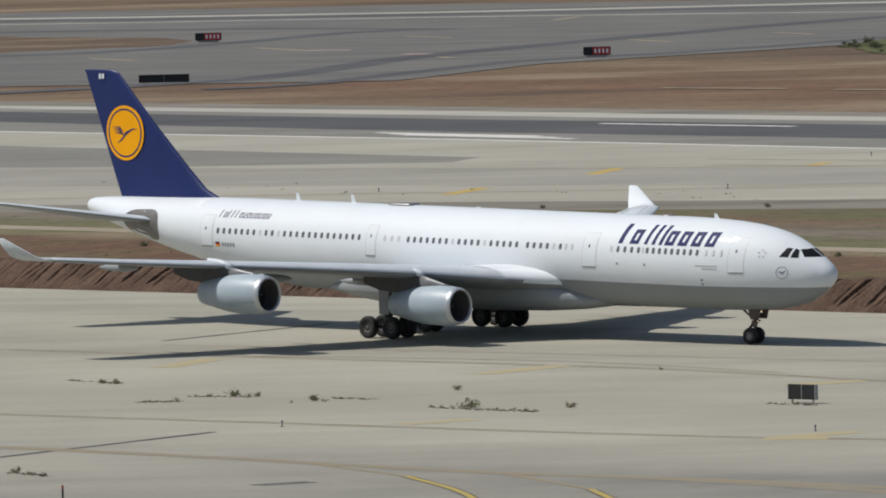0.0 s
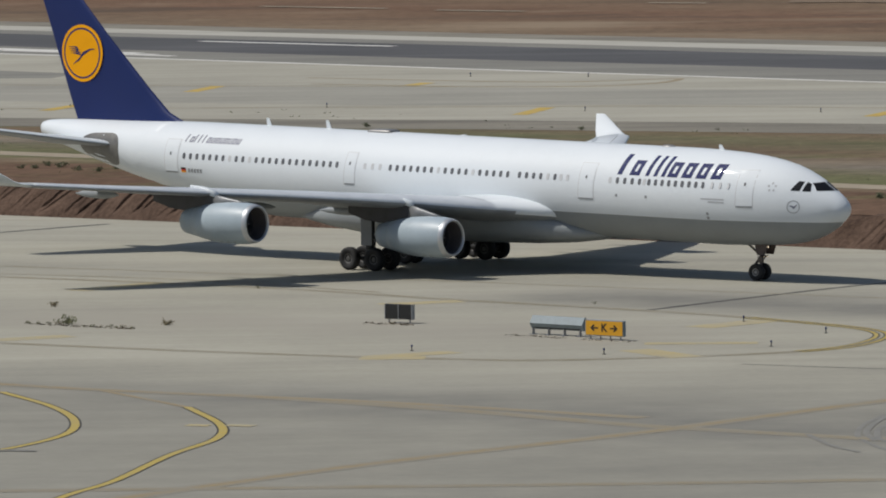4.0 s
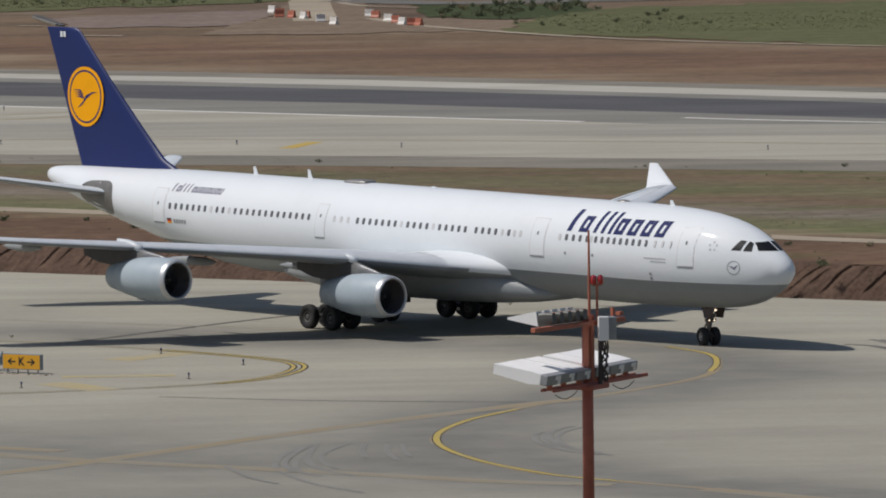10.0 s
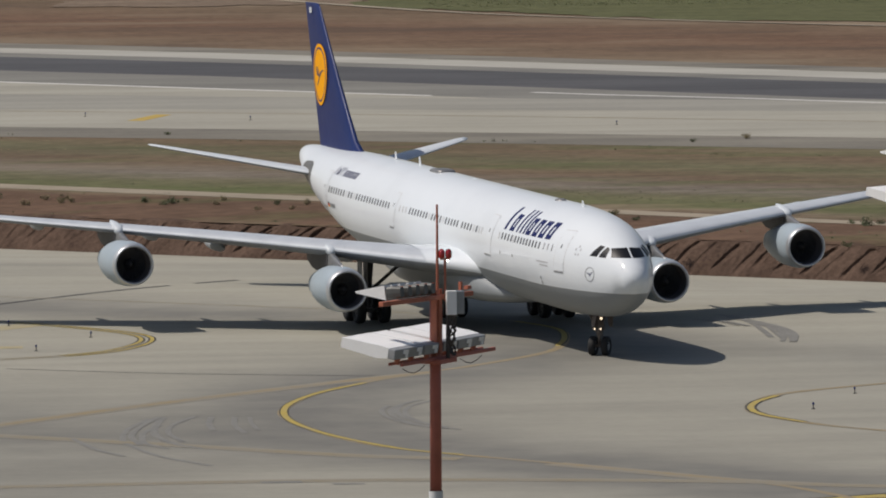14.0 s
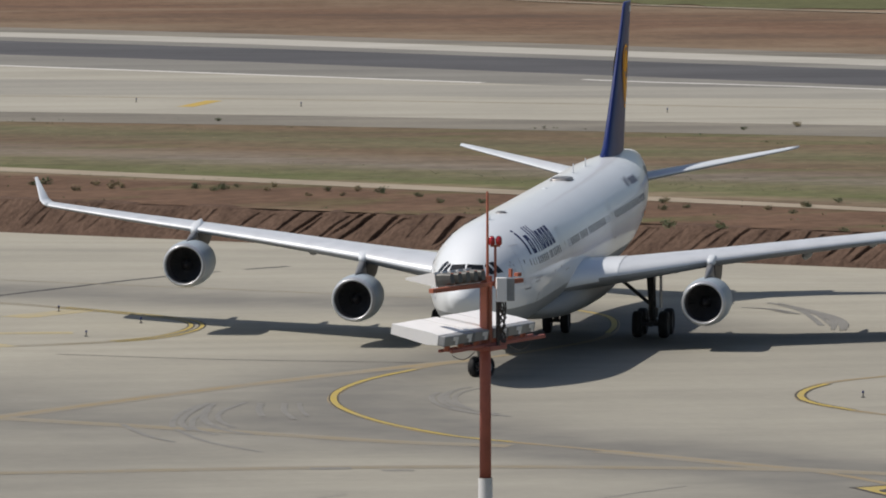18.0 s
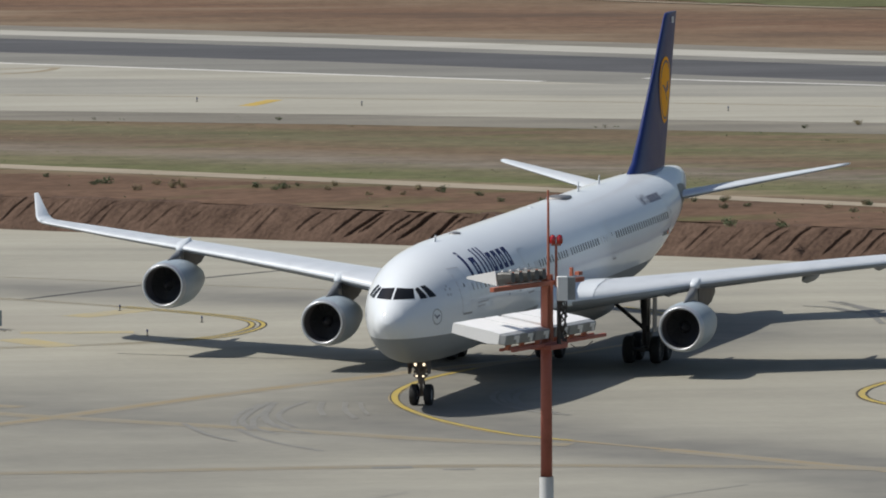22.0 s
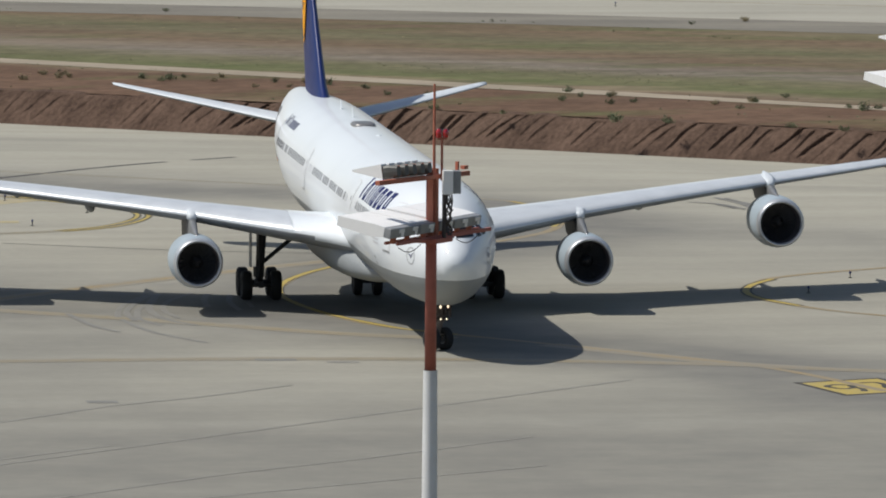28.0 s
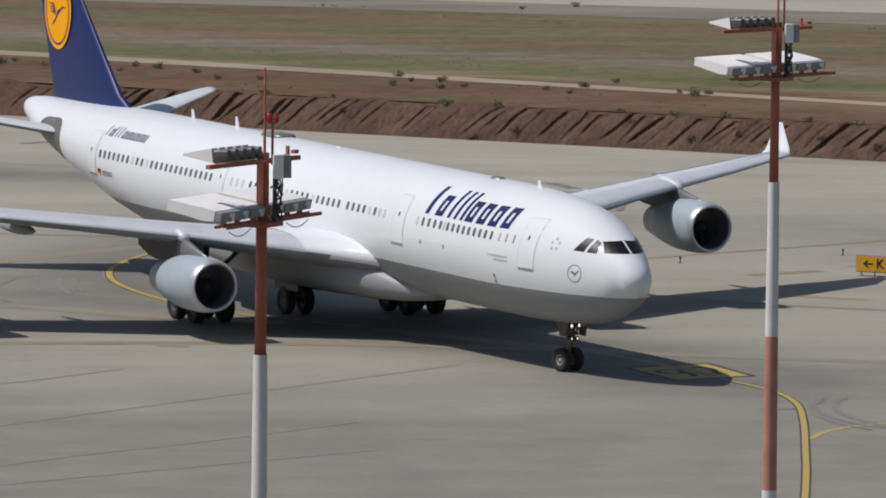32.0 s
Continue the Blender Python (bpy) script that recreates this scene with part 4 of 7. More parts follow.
# broad faint swirls where aircraft turn
for k in range(7):
    x, y = -17.5 + 1.55 * k + srng.uniform(-0.4, 0.4), 356.5 - 0.5 * k
    for j in range(2):
        ribbon("skid_mark", [(x - 2.0, y + 11), (x - 0.4, y + 6), (x + 0.3 + 0.5 * j, y), (x - 0.3, y - 6), (x - 2.2, y - 11)], srng.uniform(0.25, 0.5), Z2 + 0.001 + 0.0015 * k, M_FAINTSKID, "broad faint grey tyre swirl on the pavement", shift=0.7 * j, step=1.5)
# faint slab seams on the near apron
for pts in [[(26.9, 307.3), (31.8, 312.9), (35.2, 315.5)], [(27.9, 294.7), (35.3, 302.0), (44.8, 311.4)], [(26.2, 281.0), (34.0, 288.6), (39.4, 292.9)], [(33.1, 281.6), (41.3, 286.9)], [(25.7, 294.1), (28.5, 296.7)]]:
    (x0, y0), (x1, y1) = pts[0], pts[-1]
    ribbon("slab_seam", [(x0 - (x1 - x0) * 0.6, y0 - (y1 - y0) * 0.6), *pts, (x1 + (x1 - x0) * 0.6, y1 + (y1 - y0) * 0.6)], 0.2, Z2, M_SLABSEAM, "faint darker slab seam in the apron", step=2)


# ---- the airliner; its space: nose at the origin, x ahead, y to its left, z up from the ground ----
HULL = [(0.2, 4.39, 4.39, 0.0), (0.258, 4.62, 4.16, 0.26), (0.394, 4.84, 3.92, 0.46), (0.686, 5.13, 3.64, 0.7), (1.074, 5.41, 3.31, 0.93), (1.56, 5.73, 3.02, 1.16), (2.046, 6.04, 2.78, 1.37), (2.629, 6.36, 2.56, 1.6), (3.309, 6.665, 2.385, 1.83), (4.086, 6.932, 2.252, 2.06), (5.057, 7.167, 2.167, 2.29), (6.223, 7.369, 2.11, 2.48), (7.6, 7.52, 2.06, 2.65), (9.2, 7.62, 2.03, 2.76), (11.0, 7.67, 2.03, 2.81), (13.0, 7.67, 2.03, 2.82), (16.0, 7.67, 2.03, 2.82), (24.0, 7.67, 2.03, 2.82), (32.0, 7.67, 2.03, 2.82), (40.0, 7.67, 2.03, 2.82), (43.5, 7.67, 2.07, 2.82), (46.5, 7.67, 2.35, 2.78), (49.5, 7.66, 2.88, 2.66), (52.5, 7.62, 3.52, 2.42), (55.5, 7.55, 4.2, 2.05), (58.0, 7.49, 4.84, 1.66), (60.0, 7.44, 5.4, 1.28), (61.6, 7.38, 5.86, 0.93), (62.6, 7.3, 6.18, 0.66), (63.05, 7.2, 6.36, 0.46), (63.2, 7.02, 6.54, 0.26)]
WAIST = 3.64


def lift(xa):
    """The hull stands slightly nose-down on its gear."""
    return 0.014 * max(0.0, xa - 9.0)


def hull_at(xa):
    """Top, bottom and half width of the hull, xa metres behind the nose."""
    for a, b in zip(HULL, HULL[1:]):
        if xa <= b[0]:
            u = (xa - a[0]) / (b[0] - a[0])
            if b[0] < 0.5:
                u = math.sqrt(max(0.0, u))
            return tuple(a[k] + (b[k] - a[k]) * u + (lift(xa) if k < 3 else 0) for k in (1, 2, 3))
    return HULL[-1][1] + lift(xa), HULL[-1][2] + lift(xa), HULL[-1][3]


def hull_y(xa, z):
    top, bot, half = hull_at(xa)
    c, h = (top + bot) / 2, (top - bot) / 2
    return half * math.sqrt(max(0.0, 1 - ((z - c) / max(h, 1e-6)) ** 2))


def hull_x(y, z):
    """How far behind the nose the hull's skin passes through this height and offset."""
    lo, hi = 0.0, 9.0
    for _ in range(40):
        mid = (lo + hi) / 2
        top, bot, half = hull_at(mid)
        inside = (y / max(half, 1e-6)) ** 2 + ((z - (top + bot) / 2) / max((top - bot) / 2, 1e-6)) ** 2 < 1
        lo, hi = (lo, mid) if inside else (mid, hi)
    return hi


def hull_stations():
    xs = []
    for a, b in zip(HULL, HULL[1:]):
        k = max(1, int((b[0] - a[0]) / 1.5))
        xs += [a[0] + (b[0] - a[0]) * i / k for i in range(k)]
    return xs + [HULL[-1][0]]


def hull_shell(upper):
    bm = bmesh.new()
    rings = []
    n = 48 if upper else 28
    for xa in hull_stations():
        top, bot, half = hull_at(max(xa, 0.004))
        c, h = (top + bot) / 2, max((top - bot) / 2, 1e-4)
        w = max(-1.0, min(0.2, (WAIST + lift(xa) - c) / h))
        a = math.asin(w)
        angles = np.linspace(a, math.pi - a, n) if upper else np.linspace(math.pi - a, 2 * math.pi + a, n)
        rings.append([(-xa, half * math.cos(t), c + h * math.sin(t)) for t in angles])
    loft(bm, rings, closed=False)
    bmesh.ops.remove_doubles(bm, verts=bm.verts, dist=1e-4)
    return bm


def airfoil(xle, chord, y, z, thick, twist=0.0, n=14):
    """A closed section: x runs aft; upper side first."""
    up, lo = [], []
    for i in range(n + 1):
        u = 0.5 * (1 - math.cos(math.pi * i / n))
        t = thick * 5 * (0.2969 * math.sqrt(u) - 0.126 * u - 0.3516 * u * u + 0.2843 * u ** 3 - 0.1036 * u ** 4)
        camber = 0.02 * math.sin(math.pi * u)
        up.append((u, camber + t))
        lo.append((u, camber - 0.85 * t))
    pts = up + lo[-2:0:-1]
    return [(-(xle + chord * u), y, z + chord * v - chord * u * math.tan(radians(twist))) for u, v in pts]


WING = [(0.8, 20.2, 13.4, 3.35, 0.13), (2.8, 21.5, 12.3, 3.62, 0.13), (5.5, 23.3, 10.3, 3.98, 0.125), (9.3, 25.85, 7.9, 4.46, 0.115), (14.5, 29.2, 6.5, 4.96, 0.11), (19.4, 32.4, 5.2, 5.38, 0.105), (24.5, 35.6, 3.9, 5.80, 0.10), (28.6, 38.3, 2.75, 6.18, 0.10)]


def wing_at(y):
    for a, b in zip(WING, WING[1:]):
        if y <= b[0]:
            u = (y - a[0]) / (b[0] - a[0])
            return [a[k] + (b[k] - a[k]) * u for k in range(5)]
    return list(WING[-1])


def mirrored(rings, side):
    return [[(x, y * side, z) for x, y, z in r] for r in rings]


def skin_patch(corners, seat, n=6, front=False, bm=None):
    """A quad laid on the hull. corners: (xa, z) on the side, or (y, z) seen from ahead; seat: side and stand-off."""
    bm = bm or bmesh.new()
    side, off = seat
    grid = []
    for i in range(n + 1):
        row = []
        for j in range(n + 1):
            u, v = i / n, j / n
            a = [corners[0][k] * (1 - u) * (1 - v) + corners[1][k] * u * (1 - v) + corners[2][k] * u * v + corners[3][k] * (1 - u) * v for k in (0, 1)]
            if not front:
                a[1] += lift(a[0])
            if front:
                p = Vector((-hull_x(a[0], a[1]), side * a[0], a[1]))
            else:
                p = Vector((-a[0], side * hull_y(a[0], a[1]), a[1]))
            xa = -p.x
            top, bot, half = hull_at(xa)
            c, h = (top + bot) / 2, (top - bot) / 2
            t1, b1, h1 = hull_at(xa + 0.05)
            nrm = Vector((((h1 - half) + (t1 - top)) / 0.1, p.y / max(half, 0.1) ** 2 * half, (p.z - c) / max(h, 0.1))).normalized()
            row.append(bm.verts.new(p + nrm * off))
        grid.append(row)
    for i in range(n):
        for j in range(n):
            bm.faces.new((grid[i][j], grid[i + 1][j], grid[i + 1][j + 1], grid[i][j + 1]))
    return bm


def disc_on_hull(xa, z, r0, r1, side, off, n=28):
    bm = bmesh.new()
    z += lift(xa)
    rings = []
    for r in ((r0, r1) if r0 else (0.001, r1)):
        rings.append([(-(xa + r * math.cos(a)), side * (hull_y(xa + r * math.cos(a), z + r * math.sin(a)) + off), z + r * math.sin(a)) for a in np.linspace(0, 2 * math.pi, n, endpoint=False)])
    loft(bm, rings, cap=False)
    return bm


def wheel_meshes(radius, width):
    """Tyre and rim about the y axis, centred."""
    b, prof = bmesh.new(), []
    hw = width / 2
    for y, r in ((-hw * 0.55, 0.40), (-hw * 0.8, 0.46), (-hw, 0.74), (-hw * 0.98, 0.88), (-hw * 0.75, 0.97), (-hw * 0.35, 1.0), (hw * 0.35, 1.0), (hw * 0.75, 0.97), (hw * 0.98, 0.88), (hw, 0.74), (hw * 0.8, 0.46), (hw * 0.55, 0.40)):
        prof.append((y, r * radius))
    rings = [[(r * math.cos(a), y, r * math.sin(a)) for a in np.linspace(0, 2 * math.pi, 28, endpoint=False)] for y, r in prof]
    loft(b, rings, cap=True)
    c = bmesh.new()
    for side in (-1, 1):
        prof = [(hw * 0.62, 0.57), (hw * 0.70, 0.46), (hw * 0.76, 0.44), (hw * 0.66, 0.36), (hw * 0.42, 0.33), (hw * 0.42, 0.22), (hw * 0.66, 0.19), (hw * 0.70, 0.10), (hw * 0.70, 0.005)]
        rings = [[(r * radius * math.cos(a), side * y, r * radius * math.sin(a)) for a in np.linspace(0, 2 * math.pi, 20, endpoint=False)] for y, r in prof]
        loft(c, rings, cap=False)
        for k in range(8):
            a = 2 * math.pi * k / 8
            tube(c, (0.38 * radius * math.cos(a), side * hw * 0.40, 0.38 * radius * math.sin(a)), (0.38 * radius * math.cos(a), side * hw * 0.56, 0.38 * radius * math.sin(a)), 0.03, n=6)
    return b, c


SPINNERS = []   # wheels that roll: object, radius, seat, whether it steers
STEERED = []


def add_wheel(plane, name, x, y, radius, width, steer=False, hub=None):
    tyre, rim = wheel_meshes(radius, width)
    w = part(name, tyre, M_TYRE, plane, "black rubber tyre", True)
    part("rim", rim, hub or M_RIM, w, "wheel rim coloured dark for shade" if hub else "pale grey wheel rim")
    w.location = (x, y, radius)
    SPINNERS.append((w, radius, (x, y, radius), steer))
    return w


def shade_below(ob, limit=-0.12):
    """The faces that look down get a darker grey, with their shade put into it."""
    ob.data.materials.append(M_UNDERSHADE)
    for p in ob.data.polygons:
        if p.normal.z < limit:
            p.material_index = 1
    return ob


def make_airliner():
    plane = thing("airliner", pose(0, 0, 0), "white four-engined airliner with navy tail and grey belly, taxiing", "airplane")
    part("hull", hull_shell(True), M_WHITE, plane, "glossy white upper fuselage", True)
    part("belly", hull_shell(False), M_BELLY, plane, "grey painted underside", True)

    # wing-to-body fairing
    bm = bmesh.new()
    rings = []
    for xa, half, z0, z1 in ((17.2, 0.8, 2.25, 2.6), (18.4, 1.7, 1.98, 2.9), (20.0, 2.45, 1.80, 3.45), (22.5, 2.98, 1.66, 4.15), (26.0, 3.2, 1.60, 4.5), (31.0, 3.2, 1.62, 4.5), (35.0, 3.05, 1.75, 4.2), (38.0, 2.6, 2.1, 3.7), (40.0, 1.7, 2.4, 3.2), (41.2, 0.9, 2.55, 2.95)):
        c, h = (z0 + z1) / 2, (z1 - z0) / 2
        rings.append([(-xa, half * math.copysign(abs(math.cos(a)) ** 0.7, math.cos(a)), c + h * math.copysign(abs(math.sin(a)) ** 0.8, math.sin(a))) for a in np.linspace(0, 2 * math.pi, 36, endpoint=False)])
    loft(bm, rings)
    part("belly_fairing", bm, M_BELLY, plane, "smooth grey wing root fairing", True)

    bm = bmesh.new()
    loft(bm, [[(-1.05, 0.07, 0.28), (-1.2, -0.05, 0.28), (-1.21, -0.04, 0.28), (-1.06, 0.08, 0.28)], [(-1.06, 0.09, 0.6), (-1.18, -0.07, 0.6), (-1.19, -0.06, 0.6), (-1.07, 0.10, 0.6)], [(-1.08, 0.11, 0.90), (-1.16, -0.09, 0.90), (-1.17, -0.08, 0.90), (-1.09, 0.12, 0.90)]])
    blade_me = bpy.data.meshes.new("fan_blade")
    bm.to_mesh(blade_me)
    bm.free()
    blade_me.materials.append(M_FAN)
    for side in (1, -1):
        # wing, leading edge, winglet, control surfaces
        bm = bmesh.new()
        rings = [airfoil(x, c, y, z, t, 2.0) for y, x, c, z, t in WING]
        loft(bm, mirrored(rings, side))
        wing = shade_below(part("wing", bm, M_WING, plane, "light grey swept wing, darker below", True))
        bm = bmesh.new()
        rings = []
        for y in (4.76, 6, 9.0, 12, 16, 20, 24, 28.5):
            _, x, c, z, t = wing_at(y)
            full = airfoil(x, c, y, z, t, 2.0)
            front = full[-4:] + full[:6]
            out = []
            for k, p in enumerate(front):
                q0, q1 = front[max(0, k - 1)], front[min(len(front) - 1, k + 1)]
                n = Vector((q1[2] - q0[2], 0, -(q1[0] - q0[0]))).normalized()
                if n.x < 0 and 2 < k < 6:
                    n = -n
                if k >= 6 and n.z < 0 or k <= 2 and n.z > 0:
                    n = -n
                out.append((p[0] + 0.016 * n.x, p[1], p[2] + 0.016 * n.z))
            rings.append(out)
        loft(bm, mirrored(rings, side), closed=False)
        shade_below(part("leading_edge_slat", bm, M_SLAT, wing, "pale painted leading edge slat", True), -0.35)
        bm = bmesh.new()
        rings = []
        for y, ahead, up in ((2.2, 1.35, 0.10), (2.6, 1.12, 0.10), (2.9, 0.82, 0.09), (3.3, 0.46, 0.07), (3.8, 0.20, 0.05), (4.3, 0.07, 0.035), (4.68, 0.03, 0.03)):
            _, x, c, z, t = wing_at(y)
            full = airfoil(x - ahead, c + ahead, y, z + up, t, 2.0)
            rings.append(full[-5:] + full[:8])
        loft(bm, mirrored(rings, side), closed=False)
        shade_below(part("wing_root_fillet", bm, M_WHITE, wing, "white pointed fillet ahead of the wing root", True), -0.45)
        for row, seat in ((5, 0.012), (11, 0.03)):
            bm = bmesh.new()
            rings = []
            for y in (3.6, 6, 9.0, 12, 16, 20, 24, 28.0):
                _, x, c, z, t = wing_at(y)
                full = airfoil(x, c, y, z, t, 2.0)
                p, q = Vector(full[row]), Vector(full[row + 1])
                w = (q - p).normalized() * 0.07
                rings.append([tuple(p + Vector((0, 0, seat))), tuple(p + w + Vector((0, 0, seat)))])
            loft(bm, mirrored(rings, side), closed=False, cap=False)
            part("wing_seam", bm, M_SEAM, wing, "dark gap line along the wing")
        for y0, y1 in ((3.4, 9.0), (9.3, 15.5), (15.8, 20.5), (20.8, 27.0)):
            bm = bmesh.new()
            rings = []
            for y in (y0, y1):
                _, x, c, z, t = wing_at(y)
                zz = z - c * math.tan(radians(2.0))
                rings.append([(-(x + c * 0.76), y, z + c * 0.048 - 0.76 * c * math.tan(radians(2))), (-(x + c * 1.005), y, zz + 0.02), (-(x + c * 1.005), y, zz - 0.01), (-(x + c * 0.76), y, z - c * 0.012 - 0.76 * c * math.tan(radians(2)))])
            loft(bm, mirrored(rings, side))
            shade_below(part("flap" if y1 < 20 else "aileron", bm, M_WING, wing, "grey trailing edge flap"))
        bm = bmesh.new()
        rings = [airfoil(38.3, 2.75, 28.6, 6.18, 0.10, 2.0)]
        for y, x, c, z in ((28.95, 38.85, 2.45, 6.24), (29.22, 39.35, 2.2, 6.42), (29.92, 41.30, 0.72, 7.52)):
            rings.append([(px, y + (pz - z) * (-0.9), z + (pz - z) * 0.45) for px, _, pz in airfoil(x, c, y, z, 0.085, 0)])
        loft(bm, mirrored(rings, side))
        tip = part("winglet", bm, M_WHITE, plane, "white upturned winglet, grey outside", True)
        tip.data.materials.append(M_PYLON)
        for p in tip.data.polygons:
            if p.normal.y * side > 0.25:
                p.material_index = 1
        # flap track fairings
        for y, ln, drop in ((6.6, 4.6, 0.13), (13.2, 4.4, 0.36), (16.6, 4.0, 0.13), (22.4, 3.4, 0.13)):
            _, x, c, z, t = wing_at(y)
            bm = bmesh.new()
            x0 = x + c * 0.66
            lathe(bm, [(0, 0.02), (-0.4, 0.12), (-1.1, 0.19), (-ln * 0.6, 0.19), (-ln * 0.85, 0.12), (-ln, 0.02)], (-x0, y * side, z - 0.04 * c - drop), n=12, squash=1.35)
            part("flap_track_fairing", bm, M_BELLY, wing, "", True)
        # engines and pylons
        for y, xlip, zc in ((9.15, 22.5, 2.50), (19.33, 29.08, 3.70)):
            o = (-xlip, y * side, zc)
            bm = bmesh.new()
            lathe(bm, [(-0.32, 1.16), (-0.9, 1.225), (-1.6, 1.24), (-2.3, 1.225), (-3.1, 1.16), (-3.9, 1.03), (-4.5, 0.90), (-4.52, 0.86)], o)
            nac = part("engine_nacelle", bm, M_NACELLE, plane, "blue-grey engine nacelle", True)
            bm = bmesh.new()
            lathe(bm, [(-0.32, 1.163), (-0.14, 1.125), (-0.04, 1.08), (0.0, 1.04), (-0.02, 1.0), (-0.10, 0.965), (-0.4, 0.945), (-0.9, 0.93)], o)
            part("intake_lip", bm, M_SILVER, nac, "polished metal intake ring", True)
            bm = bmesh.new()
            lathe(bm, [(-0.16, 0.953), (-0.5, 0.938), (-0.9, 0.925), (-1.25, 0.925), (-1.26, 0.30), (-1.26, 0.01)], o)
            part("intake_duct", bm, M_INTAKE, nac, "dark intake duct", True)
            bm = bmesh.new()
            lathe(bm, [(-0.62, 0.005), (-0.70, 0.10), (-0.9, 0.22), (-1.12, 0.29), (-1.24, 0.30)], o, n=20)
            part("spinner", bm, M_FAN, nac, "dark fan spinner", True)
            for k in range(24):
                o_blade = new("fan_blade", blade_me)
                o_blade.parent = nac
                o_blade.matrix_local = Matrix.Translation(o) @ Matrix.Rotation(2 * math.pi * k / 24, 4, "X")
            bm = bmesh.new()
            lathe(bm, [(-4.46, 0.905), (-5.0, 0.80), (-5.45, 0.70), (-5.47, 0.64), (-4.7, 0.62)], o)
            part("exhaust_nozzle", bm, M_NACELLE, nac, "blue-grey exhaust nozzle", True)
            bm = bmesh.new()
            lathe(bm, [(-4.5, 0.50), (-5.2, 0.46), (-5.8, 0.25), (-6.1, 0.02)], o, n=20)
            part("exhaust_cone", bm, M_EXHAUST, nac, "heat-stained exhaust cone", True)
            _, xw, cw, zw, tw = wing_at(y)
            under = zw - 0.06 * cw
            # the slim front fairing slopes from the cowl's crown up to the leading edge
            bm = bmesh.new()
            rings = []
            for u, hw in ((0.0, 0.03), (0.25, 0.12), (0.6, 0.19), (1.0, 0.23)):
                xa = xlip + 0.75 + (xw + 0.35 - xlip - 0.75) * u
                zt = zc + 1.20 + (zw + 0.02 - zc - 1.20) * u
                zb = zc + 1.05 - 0.12 * u
                rings.append([(-xa, y * side - hw, zb), (-xa, y * side + hw, zb), (-xa, y * side + 0.8 * hw, zt - 0.06), (-xa, y * side + 0.35 * hw, zt), (-xa, y * side - 0.35 * hw, zt), (-xa, y * side - 0.8 * hw, zt - 0.06)])
            loft(bm, rings)
            part("pylon_fairing", bm, M_PYLONSIDE, nac, "grey metallic sloping pylon fairing", True)
            bm = bmesh.new()
            rings = []
            for xa, hw, zt, zb in ((xw - 0.20, 0.10, zw + 0.02, zw - 0.16), (xw - 0.05, 0.22, zw + 0.15, zw - 0.18), (xw + 0.35, 0.28, zw + 0.30, zw - 0.05), (xw + 1.1, 0.22, zw + 0.42, zw + 0.1), (xw + 1.9, 0.06, zw + 0.46, zw + 0.2)):
                rings.append([(-xa, y * side - hw, zb), (-xa, y * side + hw, zb), (-xa, y * side + hw, zt - 0.06), (-xa, y * side + 0.5 * hw, zt), (-xa, y * side - 0.5 * hw, zt), (-xa, y * side - hw, zt - 0.06)])
            loft(bm, rings)
            part("pylon_cap", bm, M_WING, nac, "pale pylon cap at the leading edge", True)
            bm = bmesh.new()
            rings = []
            for xa, zt, zb, hw in ((xw + 0.05, zw + 0.02, zc + 0.92, 0.22), (xw + 0.9, zw - 0.05, zc + 0.80, 0.24), (xw + 2.0, under + 0.2, min(zc + 0.85, under - 0.75), 0.22), (xw + 3.4, under + 0.2, under - 0.62, 0.16), (xw + 4.8, under + 0.2, under - 0.25, 0.05)):
                rings.append([(-xa, y * side - hw, zb), (-xa, y * side + hw, zb), (-xa, y * side + hw, zt), (-xa, y * side - hw, zt)])
            loft(bm, rings)
            part("pylon", bm, M_UNDERPYLON, nac, "engine pylon under the wing, coloured dark for shade")
            # cowl latches
            for k in range(3):
                bm = bmesh.new()
                box(bm, -(xlip + 1.3 + 0.5 * k), y * side - 0.55, zc - 1.10 + 0.01 * k, 0.22, 0.05, 0.05, None, 0.01)
                part("cowl_latch", bm, M_SEAM, nac, "dark cowl latch")
        # tailplane
        bm = bmesh.new()
        rings = [airfoil(x, c, y, z, 0.09, 0) for y, x, c, z in ((0.6, 54.7, 6.1, 6.55), (1.7, 55.7, 5.5, 6.72), (5.5, 58.8, 3.75, 7.42), (9.2, 61.75, 2.05, 8.10), (9.65, 62.3, 1.4, 8.19))]
        loft(bm, mirrored(rings, side))
        shade_below(part("tailplane", bm, M_WING, plane, "light grey tailplane", True))
        bm = bmesh.new()
        def plate(r, a):
            xa = 56.95 + r * 1.85 * math.copysign(abs(math.cos(a)) ** 0.6, math.cos(a))
            z = 6.50 + r * (0.95 - 0.32 * math.cos(a)) * math.copysign(abs(math.sin(a)) ** 0.7, math.sin(a)) + 0.05 * (xa - 56.95)
            return (-xa, side * (hull_y(xa, z) + 0.014), z)
        loft(bm, [[plate(r, a) for a in np.linspace(0, 2 * math.pi, 36, endpoint=False)] for r in (0.01, 0.35, 0.7, 1.0)], cap=False)
        part("tailplane_seal_plate", bm, M_SEALPLATE, plane, "bare stained metal plate round the tailplane root", True)
        # main gear: one four-wheel bogie a side
        gx, gy = -32.1, 5.34 * side
        bm = bmesh.new()
        tube(bm, (gx + 0.05, gy, 0.72), (gx, gy * 0.97, 3.6), 0.19, 0.24)
        tube(bm, (gx + 0.02, gy, 1.0), (gx + 0.02, gy, 1.5), 0.27)
        tube(bm, (gx, gy, 1.55), (gx - 0.1, gy - 1.9 * side, 3.1), 0.10)
        tube(bm, (gx + 0.3, gy, 0.8), (gx + 0.5, gy, 2.2), 0.06)
